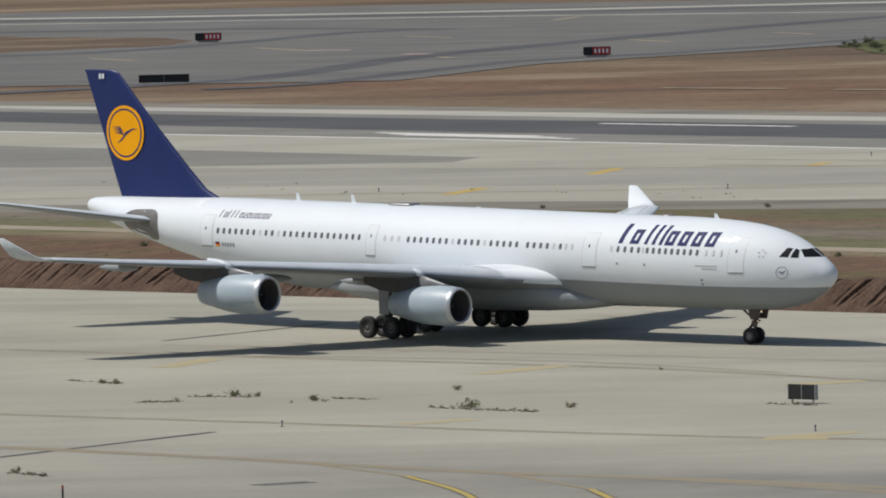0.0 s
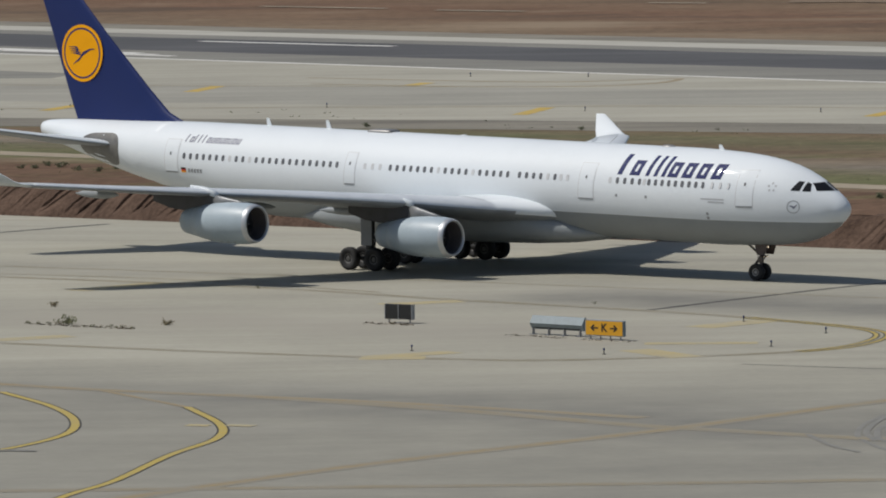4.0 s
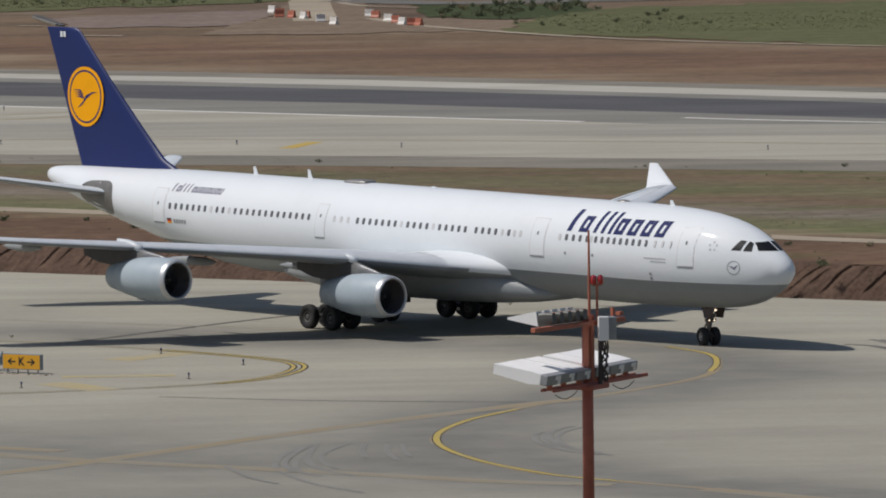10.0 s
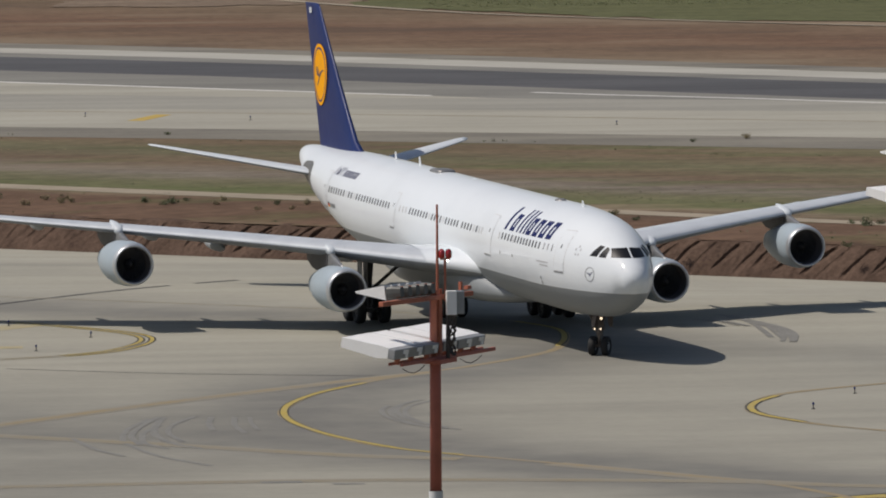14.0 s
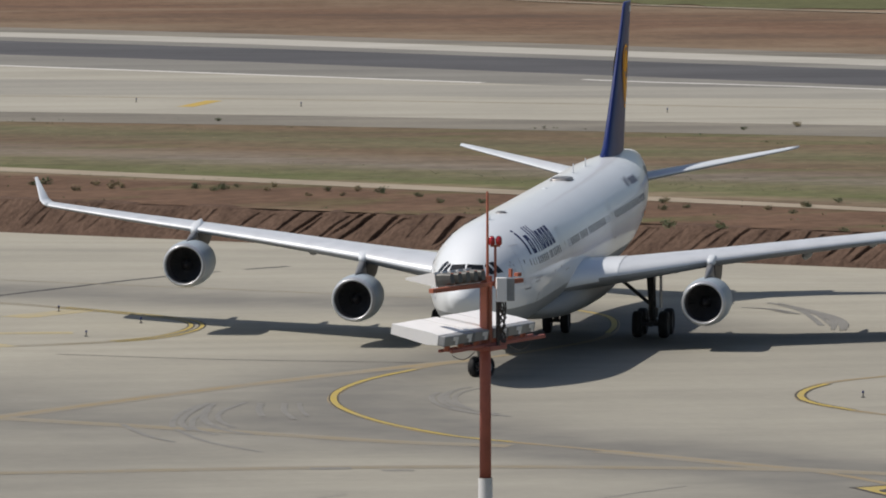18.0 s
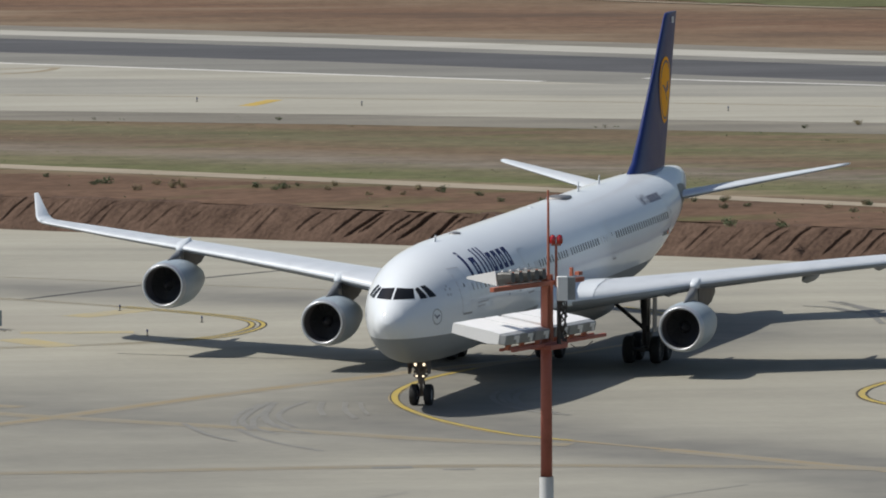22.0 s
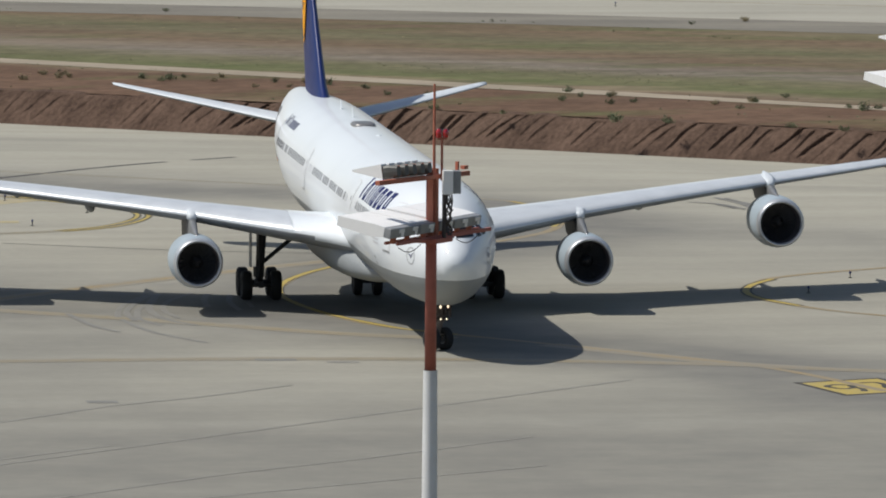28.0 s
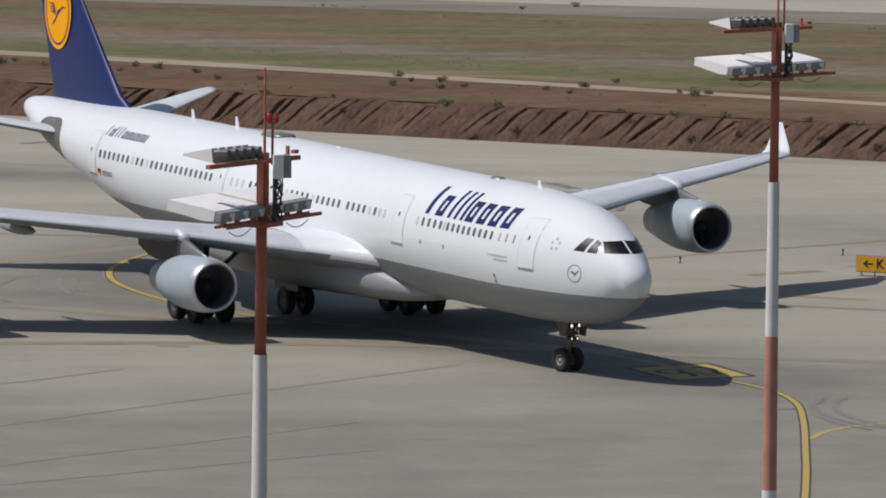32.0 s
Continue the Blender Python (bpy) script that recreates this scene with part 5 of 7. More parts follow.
        box(bm, gx, gy + 0.05 * side, 2.6, 0.9, 0.06, 1.5)
        gear = part("main_gear_leg", bm, M_GEARDARK, plane, "dark landing gear leg")
        bm = bmesh.new()
        box(bm, gx, gy, 0.70, 2.3, 0.26, 0.26, bevel=0.06)
        for k in (-1, 1):
            tube(bm, (gx + 0.99 * k, gy - 0.62, 0.70), (gx + 0.99 * k, gy + 0.62, 0.70), 0.10)
        part("bogie_beam", bm, M_GEARDARK, gear)
        bm = bmesh.new()
        box(bm, gx + 0.1, gy + 0.42 * side, 2.5, 0.85, 0.05, 2.0, bevel=0.02)
        # the door's shade under the wing is in its grey
        part("gear_door", bm, M_UNDERSHADE, gear, "dark grey gear door plate")
        for kx in (-1, 1):
            for ky in (-1, 1):
                add_wheel(plane, "main_wheel", gx + 0.99 * kx, gy + 0.70 * ky, 0.70, 0.50, False, M_RIMSHADE)
    # centre gear
    bm = bmesh.new()
    tube(bm, (-33.3, 0, 0.65), (-33.3, 0, 2.2), 0.16)
    tube(bm, (-33.3, -0.45, 0.65), (-33.3, 0.45, 0.65), 0.09)
    tube(bm, (-33.3, 0, 1.2), (-31.9, 0, 2.1), 0.07)
    part("centre_gear_leg", bm, M_GEARDARK, plane, "dark centre gear leg")
    for k in (-1, 1):
        add_wheel(plane, "centre_wheel", -33.3, 0.48 * k, 0.66, 0.42, False, M_RIMSHADE)
        bm = bmesh.new()
        box(bm, -33.0, 0.62 * k, 1.52, 2.4, 0.04, 0.7, bevel=0.01)
        # dark metal here paints in the shade under the belly
        part("centre_gear_door", bm, M_GEARDARK, plane, "hanging gear door coloured dark for shade")
    # nose gear
    nx = -6.72
    bm = bmesh.new()
    tube(bm, (nx, 0, 0.48), (nx + 0.12, 0, 1.30), 0.085)
    tube(bm, (nx + 0.08, 0, 1.05), (nx + 0.28, 0, 2.5), 0.15, 0.17)
    tube(bm, (nx, -0.46, 0.50), (nx, 0.46, 0.50), 0.085)
    tube(bm, (nx + 0.1, 0, 1.45), (nx - 1.05, 0, 2.3), 0.07)
    tube(bm, (nx + 0.1, 0, 1.28), (nx + 0.1, 0, 1.42), 0.22)
    for k in (-1, 1):
        tube(bm, (nx + 0.25, 0.34 * k, 1.44), (nx + 0.15, 0.05 * k, 1.40), 0.06)
        tube(bm, (nx - 0.10, 0.09 * k, 0.55), (nx - 0.34, 0.09 * k, 0.92), 0.045)
        tube(bm, (nx - 0.34, 0.09 * k, 0.92), (nx - 0.02, 0.09 * k, 1.28), 0.045)
        tube(bm, (nx + 0.2, 0.12 * k, 1.5), (nx + 0.45, 0.48 * k, 2.3), 0.05)
        tube(bm, (nx + 0.16, 0.2 * k, 1.3), (nx + 0.16, 0.2 * k, 2.1), 0.03)
    box(bm, nx + 0.22, 0, 1.62, 0.16, 0.66, 0.12, bevel=0.02)
    box(bm, nx + 0.24, 0, 2.02, 0.18, 0.60, 0.16, bevel=0.02)
    ng = part("nose_gear_leg", bm, M_GEAR, plane, "brownish grey nose gear leg")
    STEERED.append((ng, nx))
    for k in (-1, 1):
        for dx, z, r, w in ((0.38, 1.98, 0.07, 0.21), (0.34, 1.42, 0.05, 0.16)):
            bm = bmesh.new()
            tube(bm, (nx + dx - 0.12, w * k, z), (nx + dx + 0.10, w * k, z), 0.05, r + 0.012, 14, False)
            part("lamp_shell", bm, M_GEARDARK, ng, "dark lamp shell")
            bm = bmesh.new()
            bm.faces.new([bm.verts.new((nx + dx + 0.05, w * k + r * math.cos(a), z + r * math.sin(a))) for a in np.linspace(0, 2 * math.pi, 14, endpoint=False)])
            part("landing_lamp", bm, M_HEADLAMP, ng, "lit warm white landing lamp")
        add_wheel(plane, "nose_wheel", nx, 0.35 * k, 0.51, 0.36, True)
        bm = bmesh.new()
        loft(bm, [[(nx + x, 0.42 * k + 0.06 * k * u + t, 2.32 - 0.78 * u) for x, t in ((0.95 - 0.30 * u, -0.02), (-0.10 + 0.25 * u, -0.02), (-0.10 + 0.25 * u, 0.02), (0.95 - 0.30 * u, 0.02))] for u in (0.0, 0.6, 1.0)])
        part("nose_gear_door", bm, M_DOORBROWN, plane, "dark brownish open nose gear door")
    # fin and rudder
    bm = bmesh.new()
    rings = []
    for xle, xte, z in ((50.3, 60.35, 7.55), (51.2, 60.3, 8.10), (52.6, 60.55, 8.75), (54.2, 61.1, 10.2), (57.5, 62.25, 13.4), (60.2, 63.3, 16.2), (60.55, 63.42, 16.42), (60.9, 63.4, 16.47)):
        c = xte - xle
        rings.append([(x, zz - z, z) for x, _, zz in airfoil(xle, c, 0, z, 0.095, 0)])
    rings = [[(x, y - 0.02 * (max(r)[0] - min(r)[0]) * math.sin(math.pi * (max(r)[0] - x) / (max(r)[0] - min(r)[0])), z) for x, y, z in r] for r in rings]
    loft(bm, rings)
    fin = part("fin", bm, M_NAVY, plane, "navy blue tail fin", True)
    for side in (1, -1):
        # golden roundel with a ring and a plain flying shape
        def fin_y(xa, z):
            u = max(0.0, min(1.0, (z - 8.1) / 8.1))
            xle, xte = 51.2 + 9.2 * u, 60.3 + 3.05 * u
            w = max(0.02, min(0.98, (xa - xle) / (xte - xle)))
            return (xte - xle) * 0.095 * 5 * (0.2969 * math.sqrt(w) - 0.126 * w - 0.3516 * w * w + 0.2843 * w ** 3 - 0.1036 * w ** 4)

        def fin_ring(r0, r1, off):
            b = bmesh.new()
            rg = [[(-(59.7 + r * math.cos(a)), side * (fin_y(59.7 + r * math.cos(a), 12.33 + r * math.sin(a)) + off), 12.33 + r * math.sin(a)) for a in np.linspace(0, 2 * math.pi, 48, endpoint=False)] for r in np.linspace(r0, r1, 8)]
            loft(b, rg, cap=False)
            return b

        part("roundel", fin_ring(0.01, 1.81, 0.012), M_YELLOW, fin, "golden yellow roundel", True)
        part("roundel_ring", fin_ring(1.50, 1.61, 0.020), M_NAVY, fin, "thin navy ring", True)

        def fin_shape(pts):
            b = bmesh.new()
            vs = [b.verts.new((-(59.7 - u), side * (fin_y(59.7 - u, 12.33 + w) + 0.024), 12.33 + w)) for u, w in pts]
            b.faces.new(vs)
            bmesh.ops.triangulate(b, faces=b.faces)
            return b

        part("roundel_emblem_neck", fin_shape([(-0.15, -0.22), (0.15, -0.12), (0.75, 0.20), (1.25, 0.28), (0.75, 0.30), (0.1, 0.08)]), M_NAVY, fin, "plain navy sliver")
        part("roundel_emblem_tail", fin_shape([(-0.15, -0.22), (0.1, 0.05), (0.12, -0.14), (-0.3, -0.5), (-0.85, -0.72), (-0.4, -0.42)]), M_NAVY, fin, "plain navy sliver")
        for k in range(4):
            part("roundel_emblem_wing", fin_shape([(-0.05, 0.02 - 0.06 * k), (-0.05 - 0.1, 0.1 - 0.06 * k), (-0.45, 0.42 - 0.13 * k), (-1.25 + 0.07 * k, 0.40 - 0.13 * k), (-0.5, 0.33 - 0.13 * k)]), M_NAVY, fin, "plain navy sliver")
        bm = bmesh.new()
        for k in range(2):
            box(bm, -(61.6 + 0.28 * k), side * 0.17, 16.05, 0.2, 0.02, 0.34)
        part("fin_code_bar", bm, M_WHITE, fin, "small white bars on the fin tip")

    # windows, doors, lettering bars, sensors
    pane = bmesh.new()
    q = [(0.115 * math.copysign(abs(math.cos(a)) ** 0.55, math.cos(a)), 0.0, 0.19 * math.copysign(abs(math.sin(a)) ** 0.6, math.sin(a))) for a in np.linspace(0, 2 * math.pi, 14, endpoint=False)]
    loft(pane, [[(x, 0.006, z) for x, y, z in q], [(x, -0.02, z) for x, y, z in q]])
    pane_me = bpy.data.meshes.new("cabin_window")
    pane.to_mesh(pane_me)
    pane.free()
    pane_me.materials.append(M_WINDOW)
    shade_me = pane_me.copy()
    shade_me.materials.clear()
    shade_me.materials.append(M_SHADE)
    rng = random.Random(3)
    ROWS = [(8.95, 12.85, 9), (13.55, 15.75, 5), (19.9, 22.6, 6), (23.5, 32.6, 18), (36.8, 49.2, 24)]
    shut = [(7.2, 8.3, 3), (13.2, 13.2, 1), (18.95, 19.45, 2), (33.4, 34.6, 3)]
    for side in (1, -1):
        for rows, me, shaded in ((ROWS, pane_me, False), (shut, shade_me, True)):
            for x0, x1, n in rows:
                for i in range(n):
                    xa = x0 + (x1 - x0) * (i / max(1, n - 1))
                    z = 5.70 + lift(xa)
                    use = me if shaded or rng.random() > 0.06 else shade_me
                    o = new("cabin_window", use)
                    o.parent = plane
                    top, bot, half = hull_at(xa)
                    tilt = math.asin((z - (top + bot) / 2) / ((top - bot) / 2))
                    dy = math.degrees(math.atan((hull_y(xa + 0.3, z) - hull_y(xa - 0.3, z)) / 0.6))
                    o.matrix_local = pose(-xa, side * (hull_y(xa, z) + 0.004), z, math.degrees(tilt), 0, (0 if side > 0 else 180) + side * dy)
        for xa, z0, z1, w in ((6.06, 4.55, 6.60, 1.08), (17.5, 4.58, 6.60, 1.10), (35.75, 4.62, 6.45, 0.80), (50.3, 4.72, 6.65, 1.10)):
            h = w / 2
            part("door_gap", skin_patch([(xa + h + 0.05, z0 - 0.07), (xa - h - 0.05, z0 - 0.07), (xa - h - 0.05, z1 + 0.04), (xa + h + 0.05, z1 + 0.04)], (side, 0.006)), M_GAP, plane, "grey outline of a cabin door", True)
            d = part("cabin_door", skin_patch([(xa + h, z0), (xa - h, z0), (xa - h, z1), (xa + h, z1)], (side, 0.014)), M_WHITE, plane, "closed white cabin door", True)
            part("door_window", skin_patch([(xa + 0.10, 5.72), (xa - 0.02, 5.72), (xa - 0.02, 5.90), (xa + 0.10, 5.90)], (side, 0.02), 2), M_WINDOW, d, "tiny dark door pane")
            part("door_sill", skin_patch([(xa + h, z0 - 0.10), (xa - h, z0 - 0.10), (xa - h, z0 - 0.03), (xa + h, z0 - 0.03)], (side, 0.022), 2), M_SEAM, d, "dark lower sill")
        # the title as nine plain slanted shapes of the letters' sizes: posts, hooks and rings
        sg = -1 if side < 0 else 1

        def slanted(name, x0, z0, tall, strokes, material, label):
            b = bmesh.new()
            for u0, v0, u1, v1 in strokes:
                skin_patch([(x0 + sg * (u + 0.22 * v) * tall, z0 + v * tall) for u, v in ((u0, v0), (u1, v0), (u1, v1), (u0, v1))], (side, 0.010), 4, bm=b)
            part(name, b, material, plane, label, True)

        T = 0.23
        POST = [(0, 0, T, 1.0)]
        RING = [(0, 0, T, 0.74), (0.40, 0, 0.40 + T, 0.74), (T, 0, 0.40, 0.19), (T, 0.55, 0.40, 0.74)]
        row = [(0.06, [(0, 0, 0.30, 1.0)]), (0.70, RING), (1.52, POST), (1.94, POST), (2.34, POST), (2.66, RING), (3.38, RING), (4.10, RING), (4.84, RING)]
        for u, strokes in row:
            slanted("title_shape", (15.40 if side < 0 else 7.45) + sg * u * 1.42, 6.05, 1.16, strokes, M_INK, "plain navy bar or ring of the airline title")
        for k in range(13):
            slanted("address_shape", (49.45 if side < 0 else 44.9) + sg * 0.345 * k, 6.54, 0.46, POST if k in (0, 2, 3, 4) else RING[:k % 2 + 3], M_FADEDINK, "small plain grey-blue shape")
        for k, mt in enumerate((M_BLACK, M_RED, M_YELLOW)):
            part("flag_stripe", skin_patch([(49.45, 4.88 - 0.1 * k), (49.05, 4.88 - 0.1 * k), (49.05, 4.98 - 0.1 * k), (49.45, 4.98 - 0.1 * k)], (side, 0.010), 2), mt, plane, "stripe of a small black, red and gold flag")
        for k in range(5):
            part("registration_bar", skin_patch([(48.85 - 0.25 * k, 4.70), (48.68 - 0.25 * k, 4.70), (48.68 - 0.25 * k, 4.94), (48.85 - 0.25 * k, 4.94)], (side, 0.010), 2), M_SEAM, plane, "small grey bar")
        for k in range(2):
            part("type_bar", skin_patch([(9.0 - 0.5 * k, 4.86 - 0.17 * k), (7.4, 4.84 - 0.17 * k), (7.4, 4.92 - 0.17 * k), (9.0 - 0.5 * k, 4.94 - 0.17 * k)], (side, 0.010), 3), M_FADED, plane, "fine grey line of small lettering")
        part("nose_ring", disc_on_hull(3.0, 4.55, 0.34, 0.38, side, 0.012), M_SEAM, plane, "thin grey circle on the nose")
        for quad in ([(3.26, 4.62), (3.02, 4.50), (2.96, 4.56), (3.10, 4.64)], [(3.06, 4.50), (2.98, 4.44), (2.76, 4.68), (2.80, 4.70)]):
            part("nose_ring_sliver", skin_patch(quad, (side, 0.012), 2), M_FADEDINK, plane, "plain dark sliver in the circle")
        for k in range(5):
            a = radians(90 + 72 * k)
            part("star_mark", disc_on_hull(4.38 + 0.22 * math.cos(a), 5.68 + 0.22 * math.sin(a), 0, 0.075, side, 0.010, 5), M_FADED, plane, "small grey mark of a ring of five")
        for xa, z in ((15.2, 4.75), (13.0, 4.75), (8.6, 3.95), (8.6, 3.7)):
            part("service_port", skin_patch([(xa + 0.08, z), (xa - 0.08, z), (xa - 0.08, z + 0.15), (xa + 0.08, z + 0.15)], (side, 0.012), 2), M_SEAM, plane, "small grey service port")
        # cockpit windows
        part("cockpit_windscreen", skin_patch([(0.045, 5.47), (0.92, 5.48), (0.76, 5.92), (0.045, 5.97)], (side, 0.012), 8, True), M_COCKPIT, plane, "dark cockpit windscreen", True)
        part("cockpit_side_window", skin_patch([(2.62, 5.46), (2.16, 5.44), (2.28, 5.86), (2.52, 5.98)], (side, 0.014), 6), M_COCKPIT, plane, "dark cockpit side window", True)
        part("cockpit_side_window", skin_patch([(3.28, 5.50), (2.76, 5.47), (2.66, 5.99), (2.98, 6.03)], (side, 0.014), 6), M_COCKPIT, plane, "dark cockpit side window", True)
    # aerials and domes on the crown
    for xa, h in ((9.4, 0.30), (39.6, 0.5), (44.4, 0.45)):
        top = hull_at(xa)[0]
        bm = bmesh.new()
        loft(bm, [[(-xa + 0.18, -0.02, top - 0.05), (-xa - 0.22, -0.02, top - 0.05), (-xa - 0.22, 0.02, top - 0.05), (-xa + 0.18, 0.02, top - 0.05)], [(-xa - 0.06, -0.01, top + h), (-xa - 0.26, -0.01, top + h), (-xa - 0.26, 0.01, top + h), (-xa - 0.06, 0.01, top + h)]])
        part("blade_aerial", bm, M_WHITE, plane, "small white blade aerial")
    # front dome and aerial housing use darker metal to carry their shaded look
    for xa, ln, w, h, mt in ((13.4, 0.5, 0.3, 0.13, M_EXHAUST), (29.0, 0.25, 0.16, 0.08, M_WING)):
        bm = bmesh.new()
        bmesh.ops.create_uvsphere(bm, u_segments=20, v_segments=10, radius=1.0, matrix=Matrix.Translation((-xa, 0, 7.64 + lift(xa))) @ Matrix.Diagonal((ln, w, h, 1)))
        part("crown_dome", bm, mt, plane, "low grey aerial dome", True)
    bm = bmesh.new()
    top = 7.62 + lift(35.3)
    loft(bm, [[(-35.3 + k * 1.15 * math.copysign(abs(math.cos(a)) ** 0.5, math.cos(a)), k * 0.62 * math.copysign(abs(math.sin(a)) ** 0.5, math.sin(a)), top + h) for a in np.linspace(0, 2 * math.pi, 28, endpoint=False)] for k, h in ((0.92, -0.05), (0.90, 0.07), (0.82, 0.14), (0.62, 0.17))])
    part("aerial_housing", bm, M_EXHAUST, plane, "flat grey aerial housing on the crown", True)
    bm = bmesh.new()
    tube(bm, (-63.15, 0, 7.54), (-63.4, 0, 7.56), 0.17, 0.14, 16)
    part("tail_exhaust", bm, M_EXHAUST, plane, "dark tail exhaust pipe")
    return plane


AIRLINER = make_airliner()


# ---- floodlight masts ----
def make_floodlight(parent, m, w=0.50):
    """A white wedge housing with a grey casting behind; y points where it shines."""
    bm = bmesh.new()
    y0, y1 = 0.10, 0.98
    rings = [[(-w / 2, y0, 0.03), (w / 2, y0, 0.03), (w / 2, y0, 0.20), (-w / 2, y0, 0.20)], [(-w / 2, y0 + 0.2, 0.0), (w / 2, y0 + 0.2, 0.0), (w / 2, y0 + 0.2, 0.215), (-w / 2, y0 + 0.2, 0.215)], [(-w / 2, y1, 0.05), (w / 2, y1, 0.05), (w / 2, y1, 0.215), (-w / 2, y1, 0.215)]]
    loft(bm, [[m @ Vector(p) for p in r] for r in rings])
    lamp = part("floodlight", bm, M_LAMPWHITE, parent, "white floodlight housing")
    bm = bmesh.new()
    box(bm, 0, 0.04, 0.11, w * 0.98, 0.14, 0.17, m, 0.02)
    part("lamp_back", bm, M_LAMPGREY, lamp, "grey cast lamp back")
    bm = bmesh.new()
    box(bm, 0.10, -0.035, 0.14, 0.17, 0.02, 0.06, m)
    box(bm, 0.14, -0.035, 0.09, 0.08, 0.02, 0.10, m)
    part("lamp_clip", bm, M_LAMPWHITE, lamp, "small white clip")
    bm = bmesh.new()
    tube(bm, m @ Vector((0, 0.05, -0.08)), m @ Vector((0, 0.05, 0.05)), 0.05, n=8)
    part("lamp_bracket", bm, M_MASTORANGE, lamp)
    return lamp


def make_mast(x, y, deck, yaw, label):
    """A banded steel pole with two crossarms of floodlights. deck: height of the lower arm."""
    mast = thing("light_mast", pose(x, y, 0), label, "light mast", "apron light masts")
    z, colour = deck - 2.25, 1
    bm = bmesh.new()
    tube(bm, (0, 0, z), (0, 0, deck + 1.02), 0.098, 0.09, 20)
    part("pole_band", bm, M_MASTRED, mast, "weathered red pole band", True)
    while z > 0:
        z0 = max(0.0, z - 3.25)
        bm = bmesh.new()
        r1 = 0.105 + (deck - z) * 0.006
        r0 = 0.105 + (deck - z0) * 0.006
        tube(bm, (0, 0, z0), (0, 0, z), r0, r1, 20, False)
        part("pole_band", bm, M_MASTWHITE if colour else M_MASTPINK, mast, "weathered white pole band" if colour else "sun-faded pinkish red pole band", True)
        z, colour = z0, 1 - colour
    bm = bmesh.new()
    box(bm, 0, 0, 0.2, 0.9, 0.9, 0.4, bevel=0.04)
    part("foot", bm, M_CONCRETE, mast, "concrete foot")
    r = pose(0, 0, deck, 0, 0, yaw)
    # head frame
    bm = bmesh.new()
    for k in (-1, 1):
        box(bm, 0.085 * k, -0.03, 0.55, 0.04, 0.10, 1.10, r)
    box(bm, 0, -0.09, 0.50, 0.10, 0.03, 0.95, r)
    part("head_frame", bm, M_MASTORANGE, mast, "orange steel head frame")
    # lower arm with its rail
    bm = bmesh.new()
    box(bm, 0.28, -0.10, -0.04, 3.42, 0.06, 0.06, r, 0.01)
    box(bm, 0.28, 0.12, -0.04, 3.42, 0.05, 0.05, r, 0.01)
    box(bm, 0, 0, -0.08, 0.62, 0.50, 0.08, r, 0.01)
    part("lower_arm", bm, M_MASTRED, mast, "dark red crossarm")
    for k, u in enumerate((-1.40, -0.865, -0.33, 0.40, 0.92, 1.42)):
        make_floodlight(mast, r @ pose(u, -0.06 + 0.02 * (k % 2), 0.03, 9, 0, (-1, 0.5, 0, 1, -1, 0)[k]), 0.528)
    # upper arm with small lamps
    r2 = pose(0, 0, deck + 1.0, 0, 0, yaw - 6)
    bm = bmesh.new()
    box(bm, -0.35, -0.06, -0.035, 2.75, 0.09, 0.075, r2, 0.01)
    part("upper_arm", bm, M_MASTORANGE, mast, "orange upper crossarm")
    for u, reach in ((-1.15, 0.72), (-0.91, 0.52), (-0.67, 0.50), (-0.43, 0.52), (-0.21, 0.46)):
        bm = bmesh.new()
        m = r2 @ pose(u, 0.0, 0.115, -8, 0, 4) @ Matrix.Diagonal((0.68, 1.0, 0.85, 1.0))
        rings = []
        for yy, ww, hh in ((-0.10, 0.10, 0.10), (0.05, 0.13, 0.14), (0.16, 0.13, 0.14)):
            rings.append([m @ Vector((ww * math.copysign(abs(math.cos(a)) ** 0.6, math.cos(a)), yy, hh * math.copysign(abs(math.sin(a)) ** 0.6, math.sin(a)))) for a in np.linspace(0, 2 * math.pi, 12, endpoint=False)])
        loft(bm, rings)
        small = part("small_lamp", bm, M_LAMPDARK, mast, "small dark grey lamp")
        bm = bmesh.new()
        loft(bm, [[m @ Vector((-0.14, 0.17, -0.12)), m @ Vector((0.14, 0.17, -0.12)), m @ Vector((0.14, 0.17, 0.17)), m @ Vector((-0.14, 0.17, 0.17))], [m @ Vector((-0.14, reach, 0.09)), m @ Vector((0.14, reach, 0.09)), m @ Vector((0.14, reach, 0.13)), m @ Vector((-0.14, reach, 0.13))]])
        part("lamp_visor", bm, M_LAMPWHITE, small, "pale lamp visor")
        bm = bmesh.new()
        box(bm, 0.15, -0.02, 0.0, 0.02, 0.10, 0.22, m)
        part("lamp_bracket", bm, M_MASTORANGE, small)
    bm = bmesh.new()
    box(bm, 0.78, 0, 0.09, 0.05, 0.05, 0.16, r2)
    box(bm, 1.0, 0, 0.06, 0.12, 0.08, 0.06, r2)
    part("arm_stub", bm, M_MASTORANGE, mast)
    # control box, cables, rod and obstruction lamps
    bm = bmesh.new()
    box(bm, 0.25, -0.14, deck + 0.88, 0.17, 0.12, 0.40, None, 0.012)
    part("control_box", bm, M_LAMPWHITE, mast, "white control box")
    # a second, grey box paints the control box's shaded right side
    bm = bmesh.new()
    box(bm, 0.40, -0.05, deck + 0.88, 0.14, 0.22, 0.38, None, 0.012)
    part("control_box_shaded_side", bm, M_LAMPGREY, mast, "grey shaded side of the control box")
    bm = bmesh.new()
    crng = random.Random(int(deck * 10))
    for k in range(6):
        p = [Vector((0.24 + crng.uniform(-0.04, 0.1), -0.12, deck + 0.70))]
